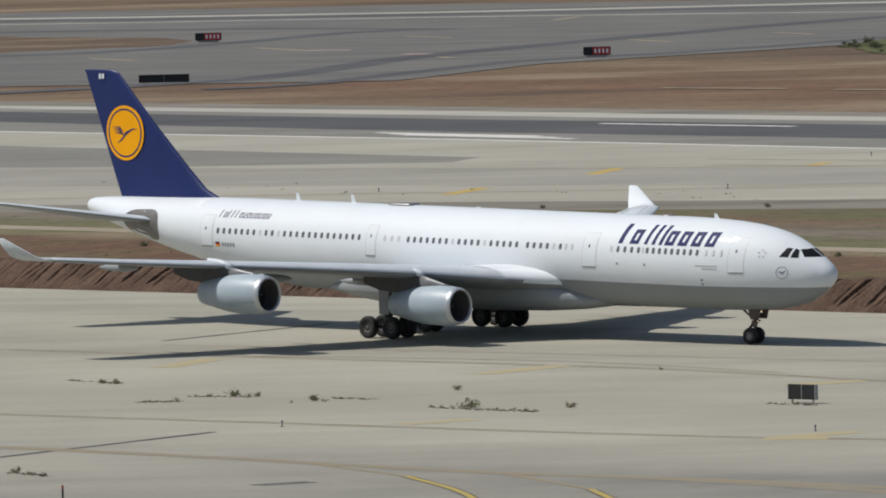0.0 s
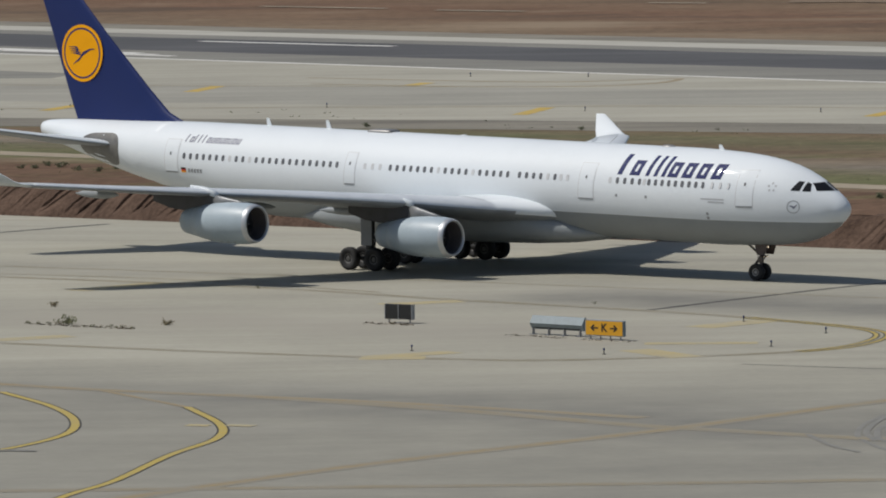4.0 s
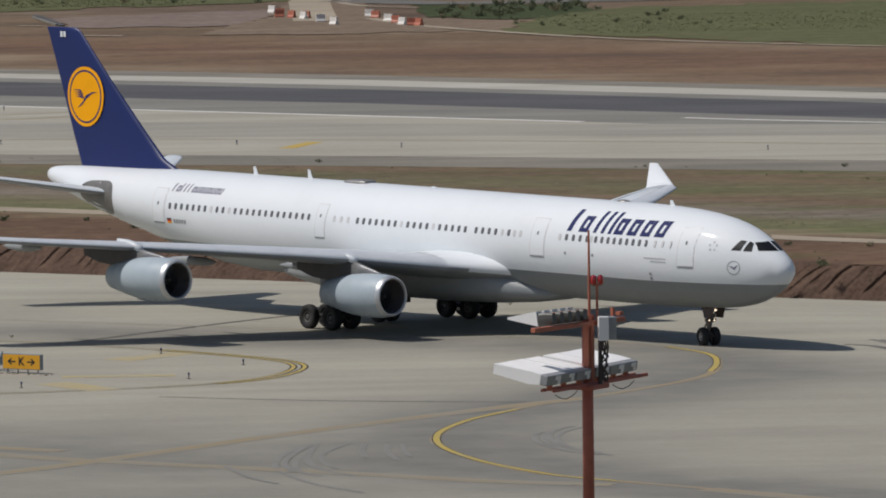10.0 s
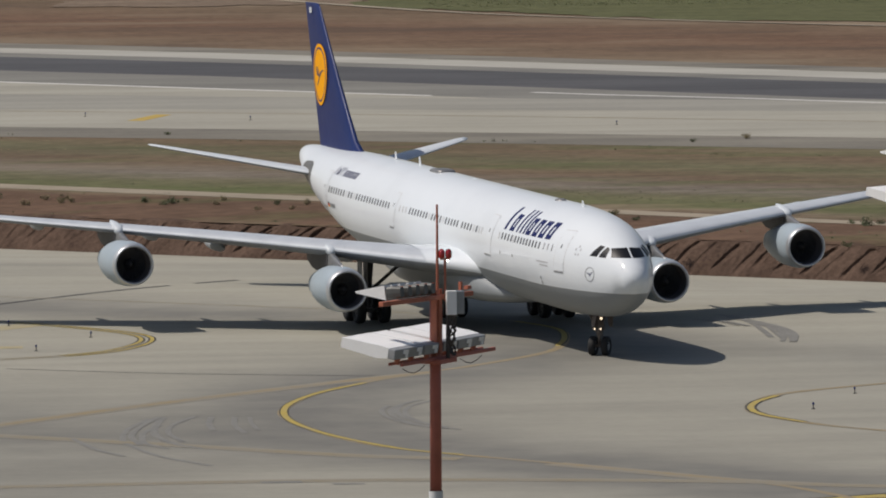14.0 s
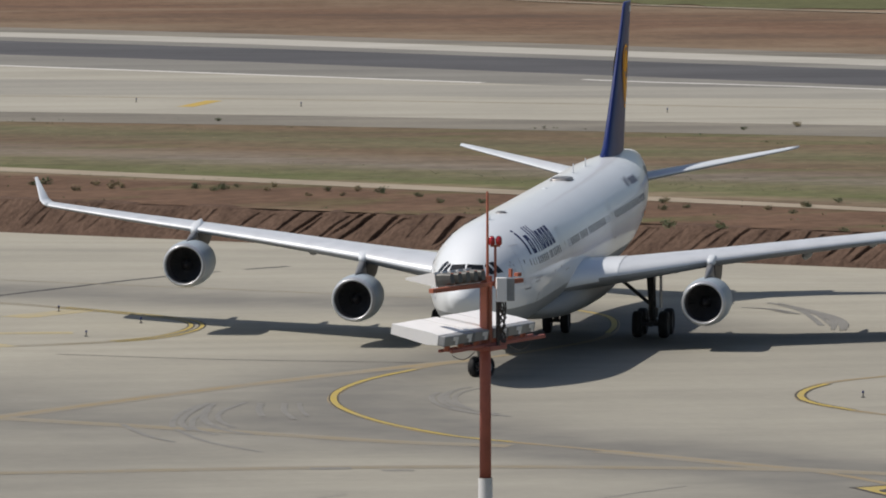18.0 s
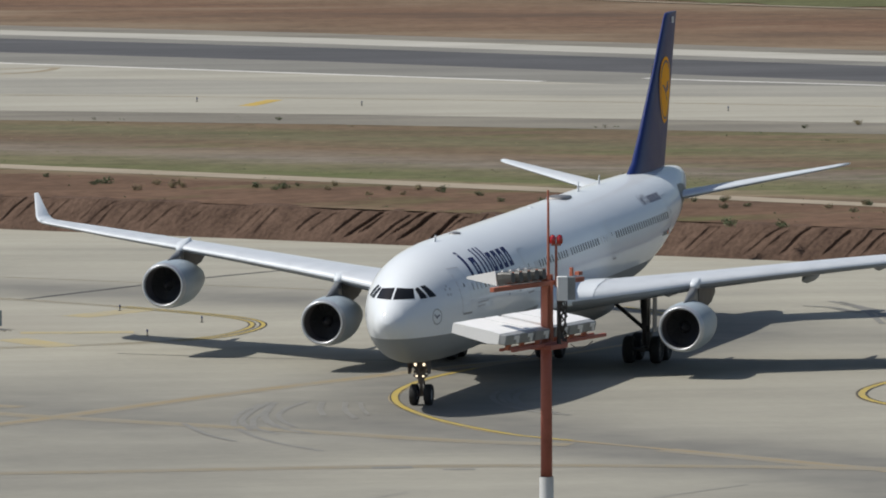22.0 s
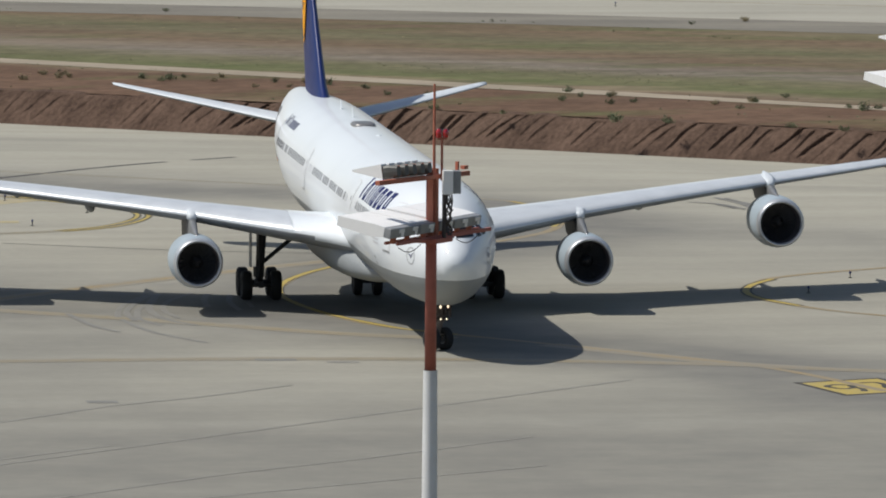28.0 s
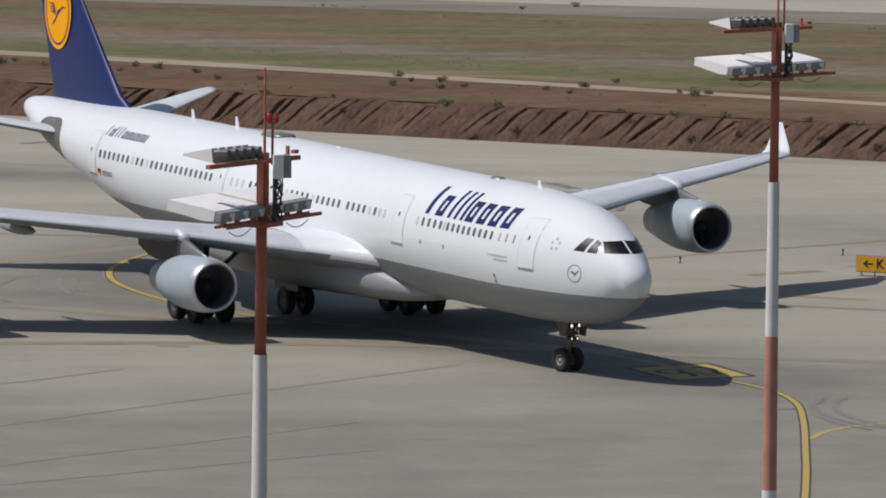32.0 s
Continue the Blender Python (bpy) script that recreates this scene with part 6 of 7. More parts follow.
        for j in range(5):
            p.append(Vector((0.24 + crng.uniform(-0.06, 0.10), -0.12 + crng.uniform(-0.04, 0.04), deck + 0.70 - 0.14 * (j + 1))))
        for a, b in zip(p, p[1:]):
            tube(bm, a, b, 0.014, n=6, cap=False)
    tagged(part("cable_loom", bm, M_CABLE, mast, "dusty dark cable loom"), kind="stuff")
    bm = bmesh.new()
    tube(bm, (0.20, -0.1, deck + 0.7), (0.20, -0.1, deck - 0.05), 0.035, n=8)
    part("conduit", bm, M_CABLE, mast, "black cable conduit")
    for a in (-1.1, 1.0):
        bm = bmesh.new()
        pts = [r @ Vector((a + 0.2 * (k - 2), -0.16, -0.10 - 0.10 * math.sin(math.pi * k / 4))) for k in range(5)]
        for p, q in zip(pts, pts[1:]):
            tube(bm, p, q, 0.008, n=5, cap=False)
        part("hanging_cable", bm, M_CABLE, mast, "thin sagging cable")
    bm = bmesh.new()
    tube(bm, (0.04, 0, deck + 1.0), (0.04, 0, deck + 2.50), 0.026, 0.018, 8)
    part("lightning_rod", bm, M_MASTORANGE, mast, "thin copper lightning rod")
    bm = bmesh.new()
    tube(bm, (0.17, 0, deck + 0.9), (0.17, 0, deck + 1.60), 0.022, n=8)
    box(bm, 0.17, 0, deck + 1.60, 0.16, 0.05, 0.04)
    stem = part("lamp_stem", bm, M_MASTORANGE, mast, "thin lamp post")
    for k in (-1, 1):
        bm = bmesh.new()
        lathe(bm, [(0.0, 0.045), (0.03, 0.055), (0.10, 0.055), (0.14, 0.04), (0.155, 0.005)], n=14)
        bmesh.ops.transform(bm, matrix=pose(0.17 + 0.058 * k, 0, deck + 1.61, 0, -90, 0), verts=bm.verts)
        part("obstruction_lamp", bm, M_REDLENS, stem, "red obstruction lamp", True)
    return mast


make_mast(17.95, 124.72, 23.18, 55.0, "red and white banded floodlight mast with weathered orange arms")
make_mast(33.36, 156.48, 23.45, 42.0, "red and white banded floodlight mast with white lamp housings")


# ---- signs ----
def lettering(text, size, material, parent, m, name="sign_letter"):
    cu = bpy.data.curves.new(name, "FONT")
    cu.body, cu.size, cu.align_x, cu.align_y, cu.extrude = text, size, "CENTER", "CENTER", 0.006
    cu.offset = 0.012
    cu.materials.append(material)
    o = new(name, cu)
    o.parent = parent
    o.matrix_local = m
    return o


def make_taxi_sign(x, y, yaw, w=2.6):
    """An amber lit box on short legs; its face looks along -y before turning."""
    s = thing("taxiway_sign", pose(x, y, 0, 0, 0, yaw), "amber taxiway sign with black arrows and letter on short legs", "sign", "taxiway signs")
    bm = bmesh.new()
    box(bm, 0, 0.14, 0.62, w, 0.26, 0.84, None, 0.02)
    part("case", bm, M_SIGNGREY, s, "grey metal sign case")
    bm = bmesh.new()
    box(bm, 0, -0.003, 0.62, w - 0.08, 0.012, 0.76)
    face = part("face", bm, M_SIGNYELLOW, s, "amber sign face")
    for k in (-1, 1):
        bm = bmesh.new()
        a = 0.56 * k
        box(bm, a, -0.014, 0.62, 0.34, 0.01, 0.075)
        vs = [bm.verts.new((a + 0.36 * k, -0.016, 0.62)), bm.verts.new((a + 0.10 * k, -0.016, 0.82)), bm.verts.new((a + 0.06 * k, -0.016, 0.75)), bm.verts.new((a + 0.20 * k, -0.016, 0.62)), bm.verts.new((a + 0.06 * k, -0.016, 0.49)), bm.verts.new((a + 0.10 * k, -0.016, 0.42))]
        bm.faces.new((vs[0], vs[1], vs[2], vs[3]))
        bm.faces.new((vs[0], vs[3], vs[4], vs[5]))
        part("arrow", bm, M_BLACK, face, "black arrow")
    lettering("K", 0.62, M_BLACK, face, pose(0, -0.016, 0.62, 90, 0, 0))
    for k in (-1, -0.33, 0.33, 1):
        bm = bmesh.new()
        tube(bm, (k * (w / 2 - 0.25), 0.14, 0.0), (k * (w / 2 - 0.25), 0.14, 0.22), 0.04, n=8)
        box(bm, k * (w / 2 - 0.25), 0.14, 0.015, 0.2, 0.2, 0.03)
        part("leg", bm, M_STEEL, s)
    return s


def make_sign_back(x, y, yaw, w, label):
    """The grey back of another sign: sloped top plate, open frame, legs."""
    s = thing("guidance_sign", pose(x, y, 0, 0, 0, yaw), label, "sign")
    bm = bmesh.new()
    rings = [[(k * w / 2, -0.16, 0.62), (k * w / 2, 0.10, 1.02), (k * w / 2, 0.22, 1.02), (k * w / 2, 0.22, 0.30), (k * w / 2, 0.05, 0.30)] for k in (-1, 1)]
    loft(bm, rings)
    part("case", bm, M_SIGNGREY, s, "galvanised sloping sign case")
    # solid black box paints the shade under the sloping plate
    bm = bmesh.new()
    box(bm, 0, 0.0, 0.44, w * 0.86, 0.04, 0.20)
    part("recess", bm, M_BLACK, s, "black box as the shade below the slope")
    for k in (-1, -0.35, 0.3, 0.95):
        bm = bmesh.new()
        box(bm, k * (w / 2 - 0.15), 0.0, 0.18, 0.05, 0.18, 0.36)
        box(bm, k * (w / 2 - 0.15), 0.0, 0.02, 0.26, 0.40, 0.04)
        part("leg", bm, M_STEEL, s)
    return s


make_taxi_sign(28.05, 407.4, -40.0, 2.5)
make_sign_back(25.75, 410.6, -42.0, 3.6, "grey galvanised back of a taxiway sign on short legs")
make_taxi_sign(82.2, 360.6, -38.0, 2.6)


def make_black_sign(x, y, z, yaw, w, h, label):
    s = thing("sign_board", pose(x, y, z, 0, 0, yaw), label, "sign")
    bm = bmesh.new()
    box(bm, 0, 0, 0.22 + h / 2, w, 0.28, h, None, 0.02)
    part("case", bm, M_BLACK, s, "matt black sign case")
    bm = bmesh.new()
    for k in (-1, 1):
        box(bm, k * (w / 2 + 0.015), 0, 0.22 + h / 2, 0.04, 0.32, h + 0.02)
    box(bm, 0, -0.145, 0.22 + h / 2, 0.04, 0.02, h)
    part("frame", bm, M_LAMPGREY, s, "grey end frame")
    for k in (-0.8, 0.8):
        bm = bmesh.new()
        tube(bm, (k * w / 2, 0, 0), (k * w / 2, 0, 0.24), 0.05, n=8)
        part("leg", bm, M_STEEL, s)
    return s


make_black_sign(17.65, 420.5, 0, -34.0, 1.7, 0.82, "black back of a taxiway sign on short legs")
make_black_sign(-35.3, 868.0, PLATEAU, -2.0, 5.7, 0.9, "long black back of a sign far across the field")


def make_red_sign(x, y, w, label):
    s = thing("runway_sign", pose(x, y, PLATEAU, 0, 0, 0), label, "sign", "far runway signs")
    bm = bmesh.new()
    box(bm, 0, 0.15, 0.75, w, 0.3, 1.0, None, 0.03)
    part("case", bm, M_BLACK, s, "dark sign case")
    bm = bmesh.new()
    box(bm, w * 0.16, -0.01, 0.75, w * 0.62, 0.02, 0.88)
    face = part("face", bm, M_RED, s, "red sign face")
    for k in range(4):
        bm = bmesh.new()
        box(bm, w * (-0.06 + 0.145 * k), -0.03, 0.75, w * 0.07, 0.02, 0.5)
        part("bar", bm, M_LAMPWHITE, face, "plain white bar of unreadable lettering")
    bm = bmesh.new()
    box(bm, 0, 0.15, 0.13, w * 0.8, 0.1, 0.26)
    part("foot", bm, M_STEEL, s)
    return s


make_red_sign(-35.3, 1016.0, 3.5, "red and black runway sign far across the field")
make_red_sign(14.8, 923.0, 3.3, "red runway sign far across the field")


# ---- edge lights ----
def make_edge_light(x, y, z=0.0):
    e = thing("edge_light", pose(x, y, z), "small dark taxiway edge light on a thin stem", "light", "taxiway edge lights")
    bm = bmesh.new()
    tube(bm, (0, 0, 0), (0, 0, 0.03), 0.10, n=12)
    tube(bm, (0, 0, 0.03), (0, 0, 0.22), 0.028, n=8)
    part("stem", bm, M_GEARDARK, e, "dark stem and base plate")
    bm = bmesh.new()
    tube(bm, (0, 0, 0.22), (0, 0, 0.33), 0.06, 0.045, 10)
    part("lens", bm, M_NAVY, e, "dark blue lens")
    return e


first = make_edge_light(36.5, 418.2)
for x, y in ((40.2, 409.7), (36.5, 401.6), (27.4, 398.2), (17.5, 402.1), (73.9, 368.5), (83.0, 372.5), (70.3, 360.7), (-10.9, 413.2)):
    copy_thing(first, pose(x, y, 0))
for x, y in ((44.0, 656), (34, 659), (40, 600.5), (70, 586), (96.5, 573), (58, 594), (-8, 618), (20, 611)):
    copy_thing(first, pose(x, y, PLATEAU + 0.05))


def make_stake(x, y):
    s = thing("marker_stake", pose(x, y, 0), "thin dark reddish marker stake in the pavement", "stake")
    bm = bmesh.new()
    tube(bm, (0, 0, 0.02), (0, 0, 0.95), 0.06, 0.05, 10)
    part("rod", bm, M_GEARDARK, s, "dark rod")
    bm = bmesh.new()
    tube(bm, (0, 0, 0.95), (0, 0, 1.12), 0.065, 0.06, 10)
    part("cap", bm, M_MASTRED, s, "dull red cap")
    bm = bmesh.new()
    tube(bm, (0, 0, 0), (0, 0, 0.03), 0.16, n=12)
    part("base", bm, M_GEARDARK, s)
    return s


make_stake(-20.4, 368.1)


def make_culvert():
    c = thing("drain_culvert", pose(62.9, 862, PLATEAU, 0, 0, 2), "dark concrete drain culvert in the bare field", "culvert")
    bm = bmesh.new()
    loft(bm, [[(-0.35, y, 0), (0.35, y, 0), (0.28, y, z), (-0.28, y, z)] for y, z in ((-15, 0.08), (-8, 0.22), (4, 0.32), (13, 0.28))])
    part("slab", bm, M_ASPHALT, c, "dark weathered slab")
    bm = bmesh.new()
    box(bm, -0.55, -2, 0.1, 0.2, 24, 0.26, None, 0.04)
    part("kerb", bm, M_GREYCON, c, "grey concrete kerb")
    return c


make_culvert()


# ---- barriers far beyond the runway ----
def make_barrier(x, y, yaw, white):
    b = thing("water_barrier", pose(x, y, PLATEAU - 0.06, 0, 0, yaw), "dusty white plastic road barrier" if white else "faded orange-red plastic road barrier", "barrier", "road barriers")
    bm = bmesh.new()
    w = 1.0
    prof = [(-0.30, 0.0), (-0.30, 0.18), (-0.16, 0.40), (-0.11, 0.88), (0.11, 0.88), (0.16, 0.40), (0.30, 0.18), (0.30, 0.0)]
    loft(bm, [[(k * w / 2, y0, z0) for y0, z0 in prof] for k in (-1, -0.94, 0.94, 1)])
    part("body", bm, M_BARWHITE if white else M_BARRED, b)
    bm = bmesh.new()
    tube(bm, (0, 0, 0.88), (0, 0, 0.92), 0.07, n=10)
    part("filler_cap", bm, M_BLACK, b)
    return b


brng = random.Random(8)
for x, y, white in ((90.0, 877.7, 1), (89.3, 863.0, 0), (90.5, 860.8, 0), (89.9, 868, 0), (91.4, 856.7, 1), (91.9, 858.5, 0), (92.3, 847.4, 1), (92.8, 838.4, 1), (99.3, 860.5, 1), (99.5, 856.2, 0), (99.7, 845.6, 1), (99.95, 840.6, 0), (100.0, 835.0, 1), (100.7, 832.5, 0), (101.4, 831.5, 0)):
    make_barrier(x, y, -30 + brng.uniform(-35, 35), bool(white))


# ---- plants ----
def make_bush(x, y, z, r, seed, dry=0.2):
    rng = random.Random(seed)
    if z > 1.0 and bank_offset(x, y) < 14:
        k = 1 + (PLATEAU - strip_height(x, y)) / (EYE_Z - PLATEAU)
        x, y = x * k, y * k
        z = strip_height(x, y) - 0.01
    elif z == 0.0:
        z = ground_drop(x, y)
    paved = z <= 0.0
    b = thing("bush", pose(x, y, z), "low dusty green bush on bare earth" if r > 0.3 else "small weed tuft in a pavement joint", "plant", "bushes on the strip" if r > 0.3 else "pavement weeds")
    bm = bmesh.new()
    tips = []
    for k in range(9 if r > 0.3 else 6):
        a, e = rng.uniform(0, 2 * math.pi), rng.uniform(0.35, 1.3)
        t = Vector((math.cos(a) * math.cos(e), math.sin(a) * math.cos(e), math.sin(e) * 0.85)) * r * rng.uniform(0.7, 1.1)
        tube(bm, (0, 0, 0), t, 0.02 * max(r, 0.3), 0.006, 5, False)
        tips.append(t)
    part("stems", bm, M_TWIG, b, "thin brown stems")
    bm = bmesh.new()
    for k in range(420 if r > 1.0 else 190 if r > 0.3 else 60):
        t = rng.choice(tips) * rng.uniform(0.35, 1.05)
        p = t + Vector((rng.gauss(0, 0.17), rng.gauss(0, 0.17), rng.gauss(0, 0.12))) * r
        p.z = max(0.02, p.z)
        s = r * rng.uniform(0.07, 0.15)
        q = Euler((rng.uniform(0, 6.3), rng.uniform(0, 6.3), rng.uniform(0, 6.3))).to_matrix()
        bm.faces.new([bm.verts.new(p + q @ Vector(c)) for c in ((-s, 0, 0), (0, -0.45 * s, 0), (1.3 * s, 0, 0.1 * s), (0, 0.45 * s, 0))])
    part("leaves", bm, M_DRYLEAF if rng.random() < dry else M_WEED if paved else M_LEAF, b, "small dull leaves")
    return b


for k, (x, y, r) in enumerate(((42.2, 493.2, 0.62), (43.6, 486.0, 0.55), (52.3, 485.0, 0.42), (75.9, 449.5, 0.72), (78.8, 448.2, 0.62), (92.3, 456.8, 0.7), (90.7, 439.5, 0.55), (88.0, 441.0, 0.5), (85.5, 444.5, 0.45), (95, 436, 0.5), (97.4, 433.5, 0.55), (64.8, 470, 0.4), (57.5, 478, 0.35), (-18.5, 545, 0.7), (-12, 541, 0.6), (-24, 548, 0.5), (-3, 532, 0.4), (12, 520, 0.4), (66.5, 461, 0.45), (70, 456.5, 0.35), (102.8, 553, 0.9), (98.2, 549.5, 0.6), (61.5, 567.5, 0.6), (38, 574, 0.6), (22, 582, 0.7), (5, 588, 0.6), (48, 571, 0.45), (84, 553, 0.5), (-30, 590, 0.7), (27, 503, 0.4), (84, 462, 0.4), (77, 470, 0.35), (90, 470, 0.4), (105, 440, 0.5))):
    make_bush(x, y, PLATEAU + 0.02, r * (0.55 if y > 548 and x > 0 else 0.9), 40 + k)
wrng = random.Random(77)
WEEDS = [(-0.7, 422.9, 0.62), (-14.2, 435.1, 0.5), (-1.4, 435.7, 0.38), (4.8, 421.3, 0.4), (-9.5, 430.4, 0.44), (-8.9, 429.4, 0.3), (-22.3, 447.3, 0.34), (-21.5, 446.6, 0.36), (-13.3, 434.4, 0.3), (-23.8, 388.1, 0.34), (-23.0, 386.9, 0.3), (-22.3, 386.1, 0.3), (10.5, 447, 0.24), (29.2, 432, 0.22), (60.4, 452, 0.22), (-10.8, 429.2, 0.2), (17.2, 419.5, 0.26)]
WEEDS += [(x, y, wrng.uniform(0.16, 0.32)) for x, y in ((-2.8, 423.6), (-2.3, 423.3), (-1.7, 423.3), (-1.1, 422.6), (0.2, 420.7), (0.7, 420.6), (1.1, 420.1), (1.6, 420.3), (2.0, 419.8), (2.4, 419.5), (2.8, 418.8), (-15.6, 435.1), (-16.4, 435.4), (-12.8, 434.6), (-18.9, 432.4), (-17.4, 432.4))]
for k, (x, y, r) in enumerate(WEEDS):
    make_bush(x, y, 0.0, r, 100 + k, 0.4)


def on_joint(rng):
    a, c = rng.choice((((-3.0, 423.7), (3.0, 419.0)), ((-16.8, 435.6), (-13.0, 434.3)), ((-24.5, 450.5), (-21.0, 446.5)), ((-24.2, 388.6), (-22.0, 385.8)), ((-19.5, 432.6), (-17.0, 432.2)), ((-8.5, 432.2), (-6.0, 430.4)), ((-3.0, 423.7), (3.0, 419.0)), ((15.5, 421.2), (18.5, 418.9)), ((23.0, 411.5), (29.5, 405.5))))
    u = rng.random()
    return Vector((a[0] + (c[0] - a[0]) * u, a[1] + (c[1] - a[1]) * u + rng.gauss(0, 0.25), 0))


trng = random.Random(19)
for k in range(58):
    p = bank_point(trng.uniform(-30, 150), trng.uniform(3.0, 15.0))
    make_bush(p.x, p.y, PLATEAU, trng.uniform(0.31, 0.5), 400 + k, 0.25)
# bushes along the far green strip, in the scrub and on the meadow's edge
frng = random.Random(14)
STRIP_LINE = [(45, 938), (52, 945), (60, 950), (70, 935), (80, 935), (90, 935), (98, 950), (106, 960), (116, 962), (128, 966)]
for k in range(64):
    u = frng.random() ** 1.3 * (len(STRIP_LINE) - 1.001)
    i = int(u)
    (x0, y0), (x1, y1) = STRIP_LINE[i], STRIP_LINE[i + 1]
    make_bush(x0 + (x1 - x0) * (u - i) + frng.uniform(-1, 1), y0 + (y1 - y0) * (u - i) + frng.uniform(-28, 10), PLATEAU + 0.01, frng.uniform(0.35, 0.85), 200 + k, 0.06)
for k, (x, y, r) in enumerate(((49.2, 952, 0.9), (55.8, 962, 1.1), (56.9, 960, 1.0), (61.2, 958, 1.0), (52.0, 948, 0.7))):
    make_bush(x, y, PLATEAU + 0.01, r, 290 + k, 0.05)
for k in range(48):
    u = frng.random()
    make_bush(106 + 21 * u + frng.uniform(-1, 1), 852 + 22 * u + frng.uniform(-4, 26), PLATEAU + 0.01, frng.uniform(0.4, 0.95), 300 + k, 0.08)
for k in range(16):
    make_bush(frng.uniform(112, 134), frng.uniform(822, 868), PLATEAU + 0.01, frng.uniform(0.3, 0.6), 360 + k, 0.1)


def make_grass(name, n, seed, label, material, where, tall):
    """Scattered short clumps of blades."""
    rng = random.Random(seed)
    verts, faces = [], []
    for k in range(n):
        p = where(rng)
        h = tall * rng.uniform(0.5, 1.4)
        for j in range(4):
            a = rng.uniform(0, 6.3)
            w = Vector((math.cos(a), math.sin(a), 0)) * rng.uniform(0.03, 0.09)
            o = Vector((rng.gauss(0, 0.14), rng.gauss(0, 0.14), 0))
            t = Vector((rng.gauss(0, 0.12), rng.gauss(0, 0.12), h))
            i = len(verts)
            verts += [tuple(p + o - w), tuple(p + o + w), tuple(p + o + t)]
            faces.append((i, i + 1, i + 2))
    me = bpy.data.meshes.new(name)
    me.from_pydata(verts, [], faces)
    me.materials.append(material)
    return tagged(new(name, me), label, "grass", kind="stuff")


def on_strip(d0, d1):
    def pick(rng):
        while True:
            s, d = rng.uniform(-120, 130), rng.uniform(d0, d1)
            if noise.noise((s * 0.06, d * 0.14, 2.2)) > rng.uniform(-0.35, 0.35):
                q = bank_point(s, d)
                return Vector((q.x, q.y, strip_height(q.x, q.y) - 0.02))
    return pick


make_grass("joint_weeds", 260, 31, "dark dry weeds and dirt in the pavement joints", M_TWIG, on_joint, 0.05)
make_grass("strip_grass", 1100, 21, "thin olive grass along the dirt track", M_LEAF, on_strip(24, 36), 0.05)
make_grass("strip_dry_grass", 700, 22, "dry ochre grass tufts on the strip", M_DRYLEAF, on_strip(26, 80), 0.05)
make_grass("bank_top_weeds", 140, 23, "sparse weeds on the brown bank top", M_LEAF, on_strip(3, 18), 0.10)
make_grass("verge_weeds", 70, 24, "sparse weeds along the concrete edge", M_LEAF, on_strip(66, 80), 0.13)


def on_field(poly):
    def pick(rng):
        (x0, y0), (x1, y1) = poly
        return Vector((rng.uniform(x0, x1), rng.uniform(y0, y1), PLATEAU + 0.02))
    return pick


make_grass("field_grass", 1800, 25, "rough green grass on the far field", M_MEADOW, on_field(((116, 802), (165, 855))), 0.08)
make_grass("field_grass", 1600, 26, "rough green grass on the far field", M_MEADOW, on_field(((50, 905), (84, 940))), 0.09)

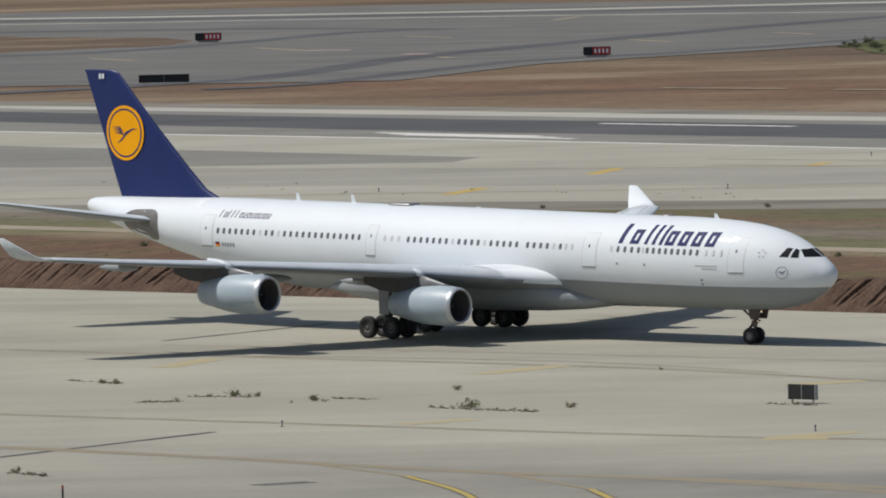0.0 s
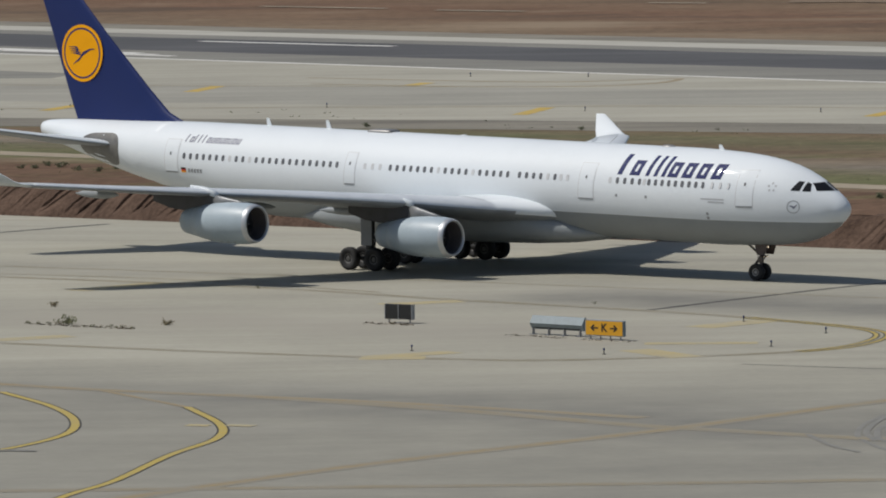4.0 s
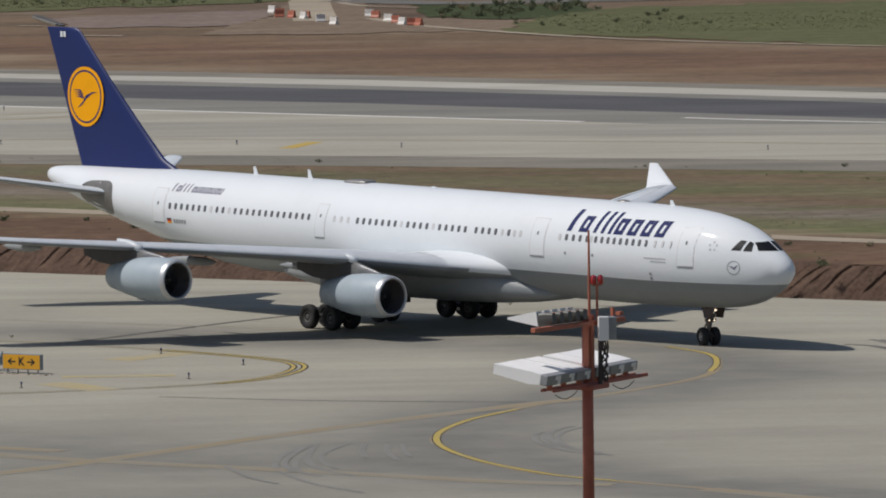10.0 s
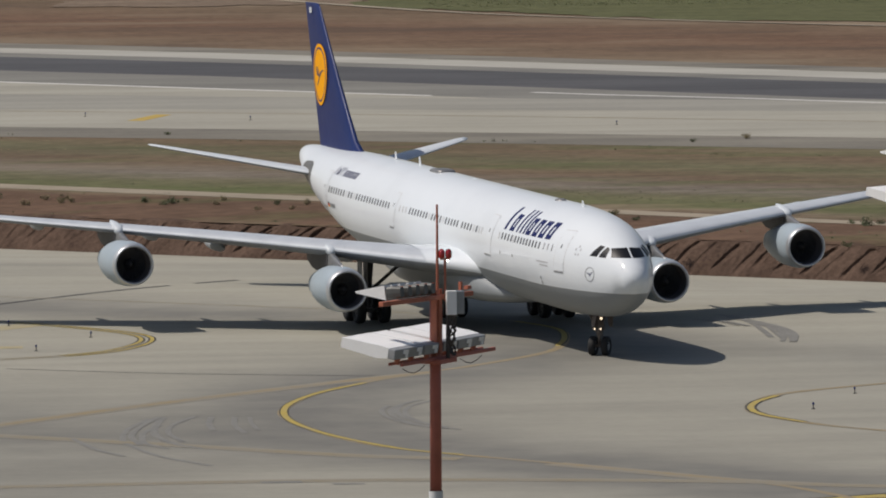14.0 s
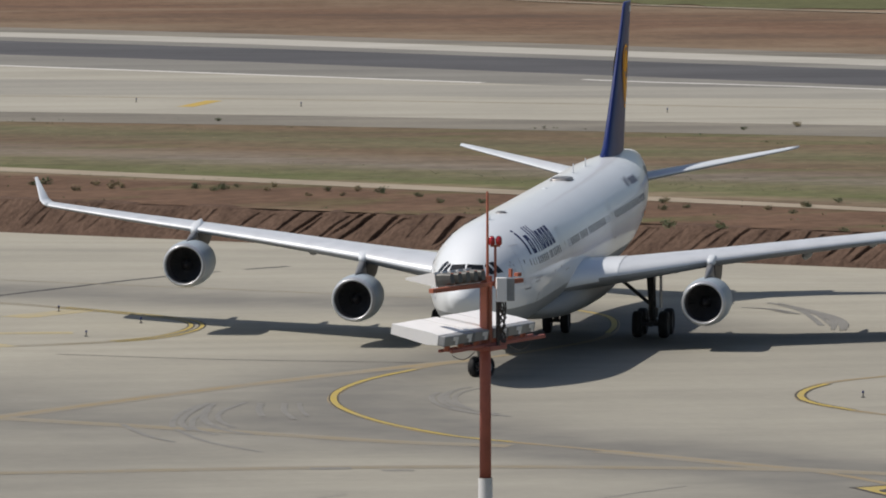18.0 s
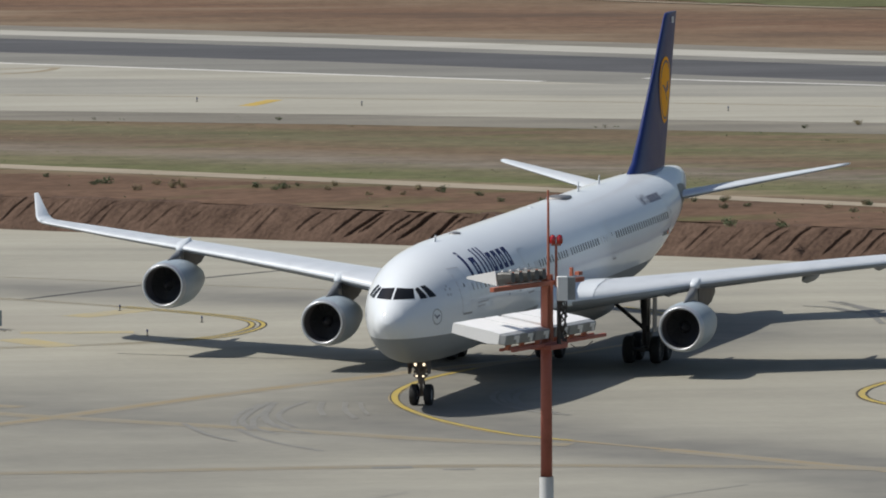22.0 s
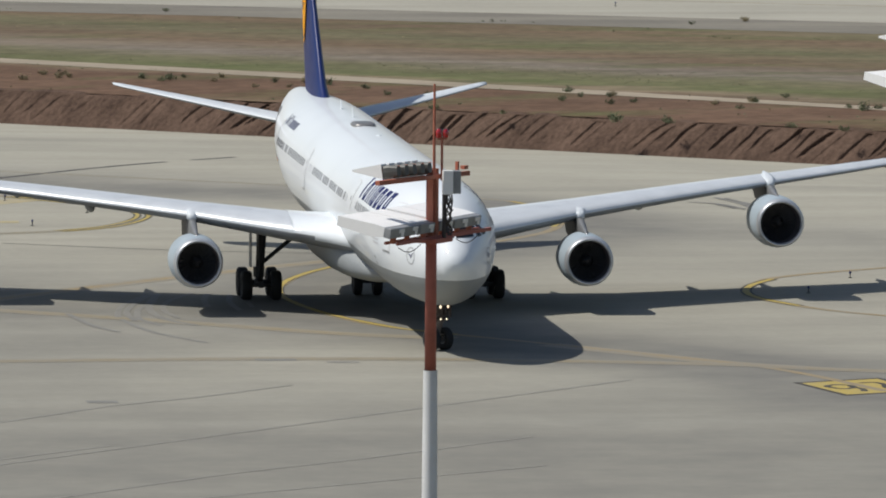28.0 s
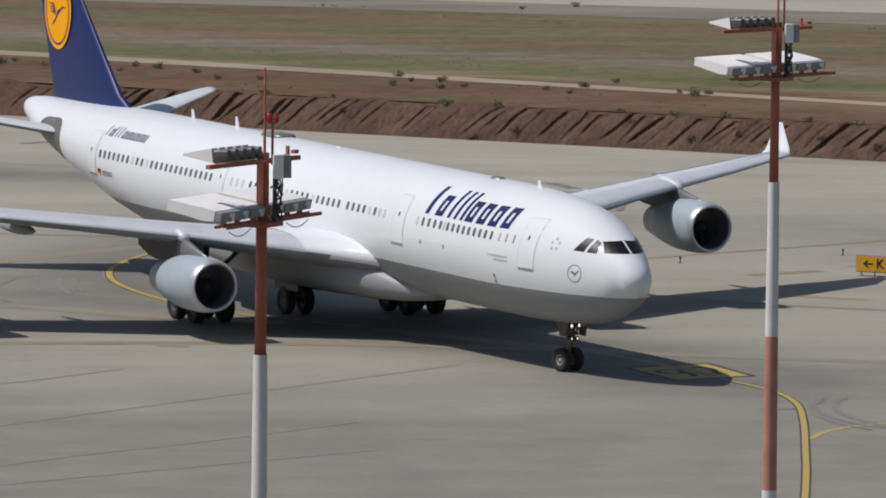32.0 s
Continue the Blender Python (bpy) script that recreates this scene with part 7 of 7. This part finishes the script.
# ---- what moves: the airliner on its taxi path, its wheels rolling, its nose gear steering ----
PLANE_ROWS = [
    (0.0, 21.70, 462.11, -41.62),    (1.0, 27.59, 457.54, -41.39),    (2.0, 33.51, 452.94, -41.33),    (3.0, 39.39, 448.32, -41.49),
    (6.0, 56.32, 434.02, -42.30),    (7.0, 61.06, 428.68, -43.87),    (8.0, 65.17, 423.00, -46.22),    (9.0, 68.45, 416.97, -49.61),
    (10.0, 70.57, 410.63, -54.46),    (11.0, 71.41, 404.13, -60.46),    (12.0, 70.90, 397.71, -67.13),    (13.0, 69.23, 391.56, -74.27),
    (15.5, 61.17, 378.39, -92.66),    (16.0, 59.26, 376.11, -95.98),    (17.5, 53.49, 369.95, -104.60),    (18.0, 51.76, 368.07, -106.80),
    (19.0, 48.73, 364.50, -109.99),    (20.0, 46.40, 361.02, -111.59),    (21.0, 44.71, 357.47, -111.84),    (22.0, 43.34, 353.77, -111.56),
    (23.0, 42.38, 349.81, -110.58),    (24.0, 42.16, 345.61, -108.37),    (24.5, 42.32, 343.44, -106.80),    (26.5, 44.72, 334.43, -98.66),
    (28.0, 48.41, 327.97, -90.86),    (29.0, 51.57, 323.86, -85.21),    (30.5, 56.73, 317.98, -77.57),    (31.0, 58.29, 316.03, -75.60),
    (32.0, 61.09, 312.13, -72.55),
]


def plane_at(t):
    """Smooth pose between the rows: x, y, heading."""
    r = PLANE_ROWS
    i = max(0, min(len(r) - 2, next((k for k in range(len(r) - 1) if r[k + 1][0] >= t), len(r) - 2)))

    def slope(k):
        a, b = r[max(0, k - 1)], r[min(len(r) - 1, k + 1)]
        return [(b[c] - a[c]) / (b[0] - a[0]) for c in (1, 2, 3)]
    h = r[i + 1][0] - r[i][0]
    u = (t - r[i][0]) / h
    m0, m1 = slope(i), slope(i + 1)
    return [(2 * u ** 3 - 3 * u * u + 1) * r[i][c + 1] + (u ** 3 - 2 * u * u + u) * h * m0[c] + (3 * u * u - 2 * u ** 3) * r[i + 1][c + 1] + (u ** 3 - u * u) * h * m1[c] for c in range(3)]


def motions():
    times = [k * 0.5 for k in range(65)]
    walk(AIRLINER, [(t, pose(*plane_at(t)[:2], 0, 0, 0, plane_at(t)[2])) for t in times])

    def spot(t, x, y):
        px, py, h = plane_at(t)
        c, s = math.cos(radians(h)), math.sin(radians(h))
        return Vector((px + x * c - y * s, py + x * s + y * c, 0))

    def steer(t):
        d = spot(min(32, t + 0.4), -6.72, 0) - spot(max(0, t - 0.4), -6.72, 0)
        a = math.degrees(math.atan2(d.y, d.x)) - plane_at(t)[2]
        return max(-60, min(60, (a + 180) % 360 - 180))

    for ng, nx in STEERED:
        walk(ng, [(t, pose(nx, 0, 0, 0, 0, steer(t)) @ pose(-nx, 0, 0)) for t in times])
    fine = [k * 0.1 for k in range(321)]
    for w, radius, (x, y, z), steers in SPINNERS:
        rows, turn, last = [], 0.0, spot(0, x, y)
        for t in fine:
            p = spot(t, x, y)
            turn += math.degrees((p - last).length / radius)
            last = p
            if steers:
                m = pose(-6.72, 0, 0, 0, 0, steer(t)) @ pose(0, y, z, 0, turn % 360, 0)
            else:
                m = pose(x, y, z, 0, turn % 360, 0)
            rows.append((t, m))
        walk(w, rows)


motions()
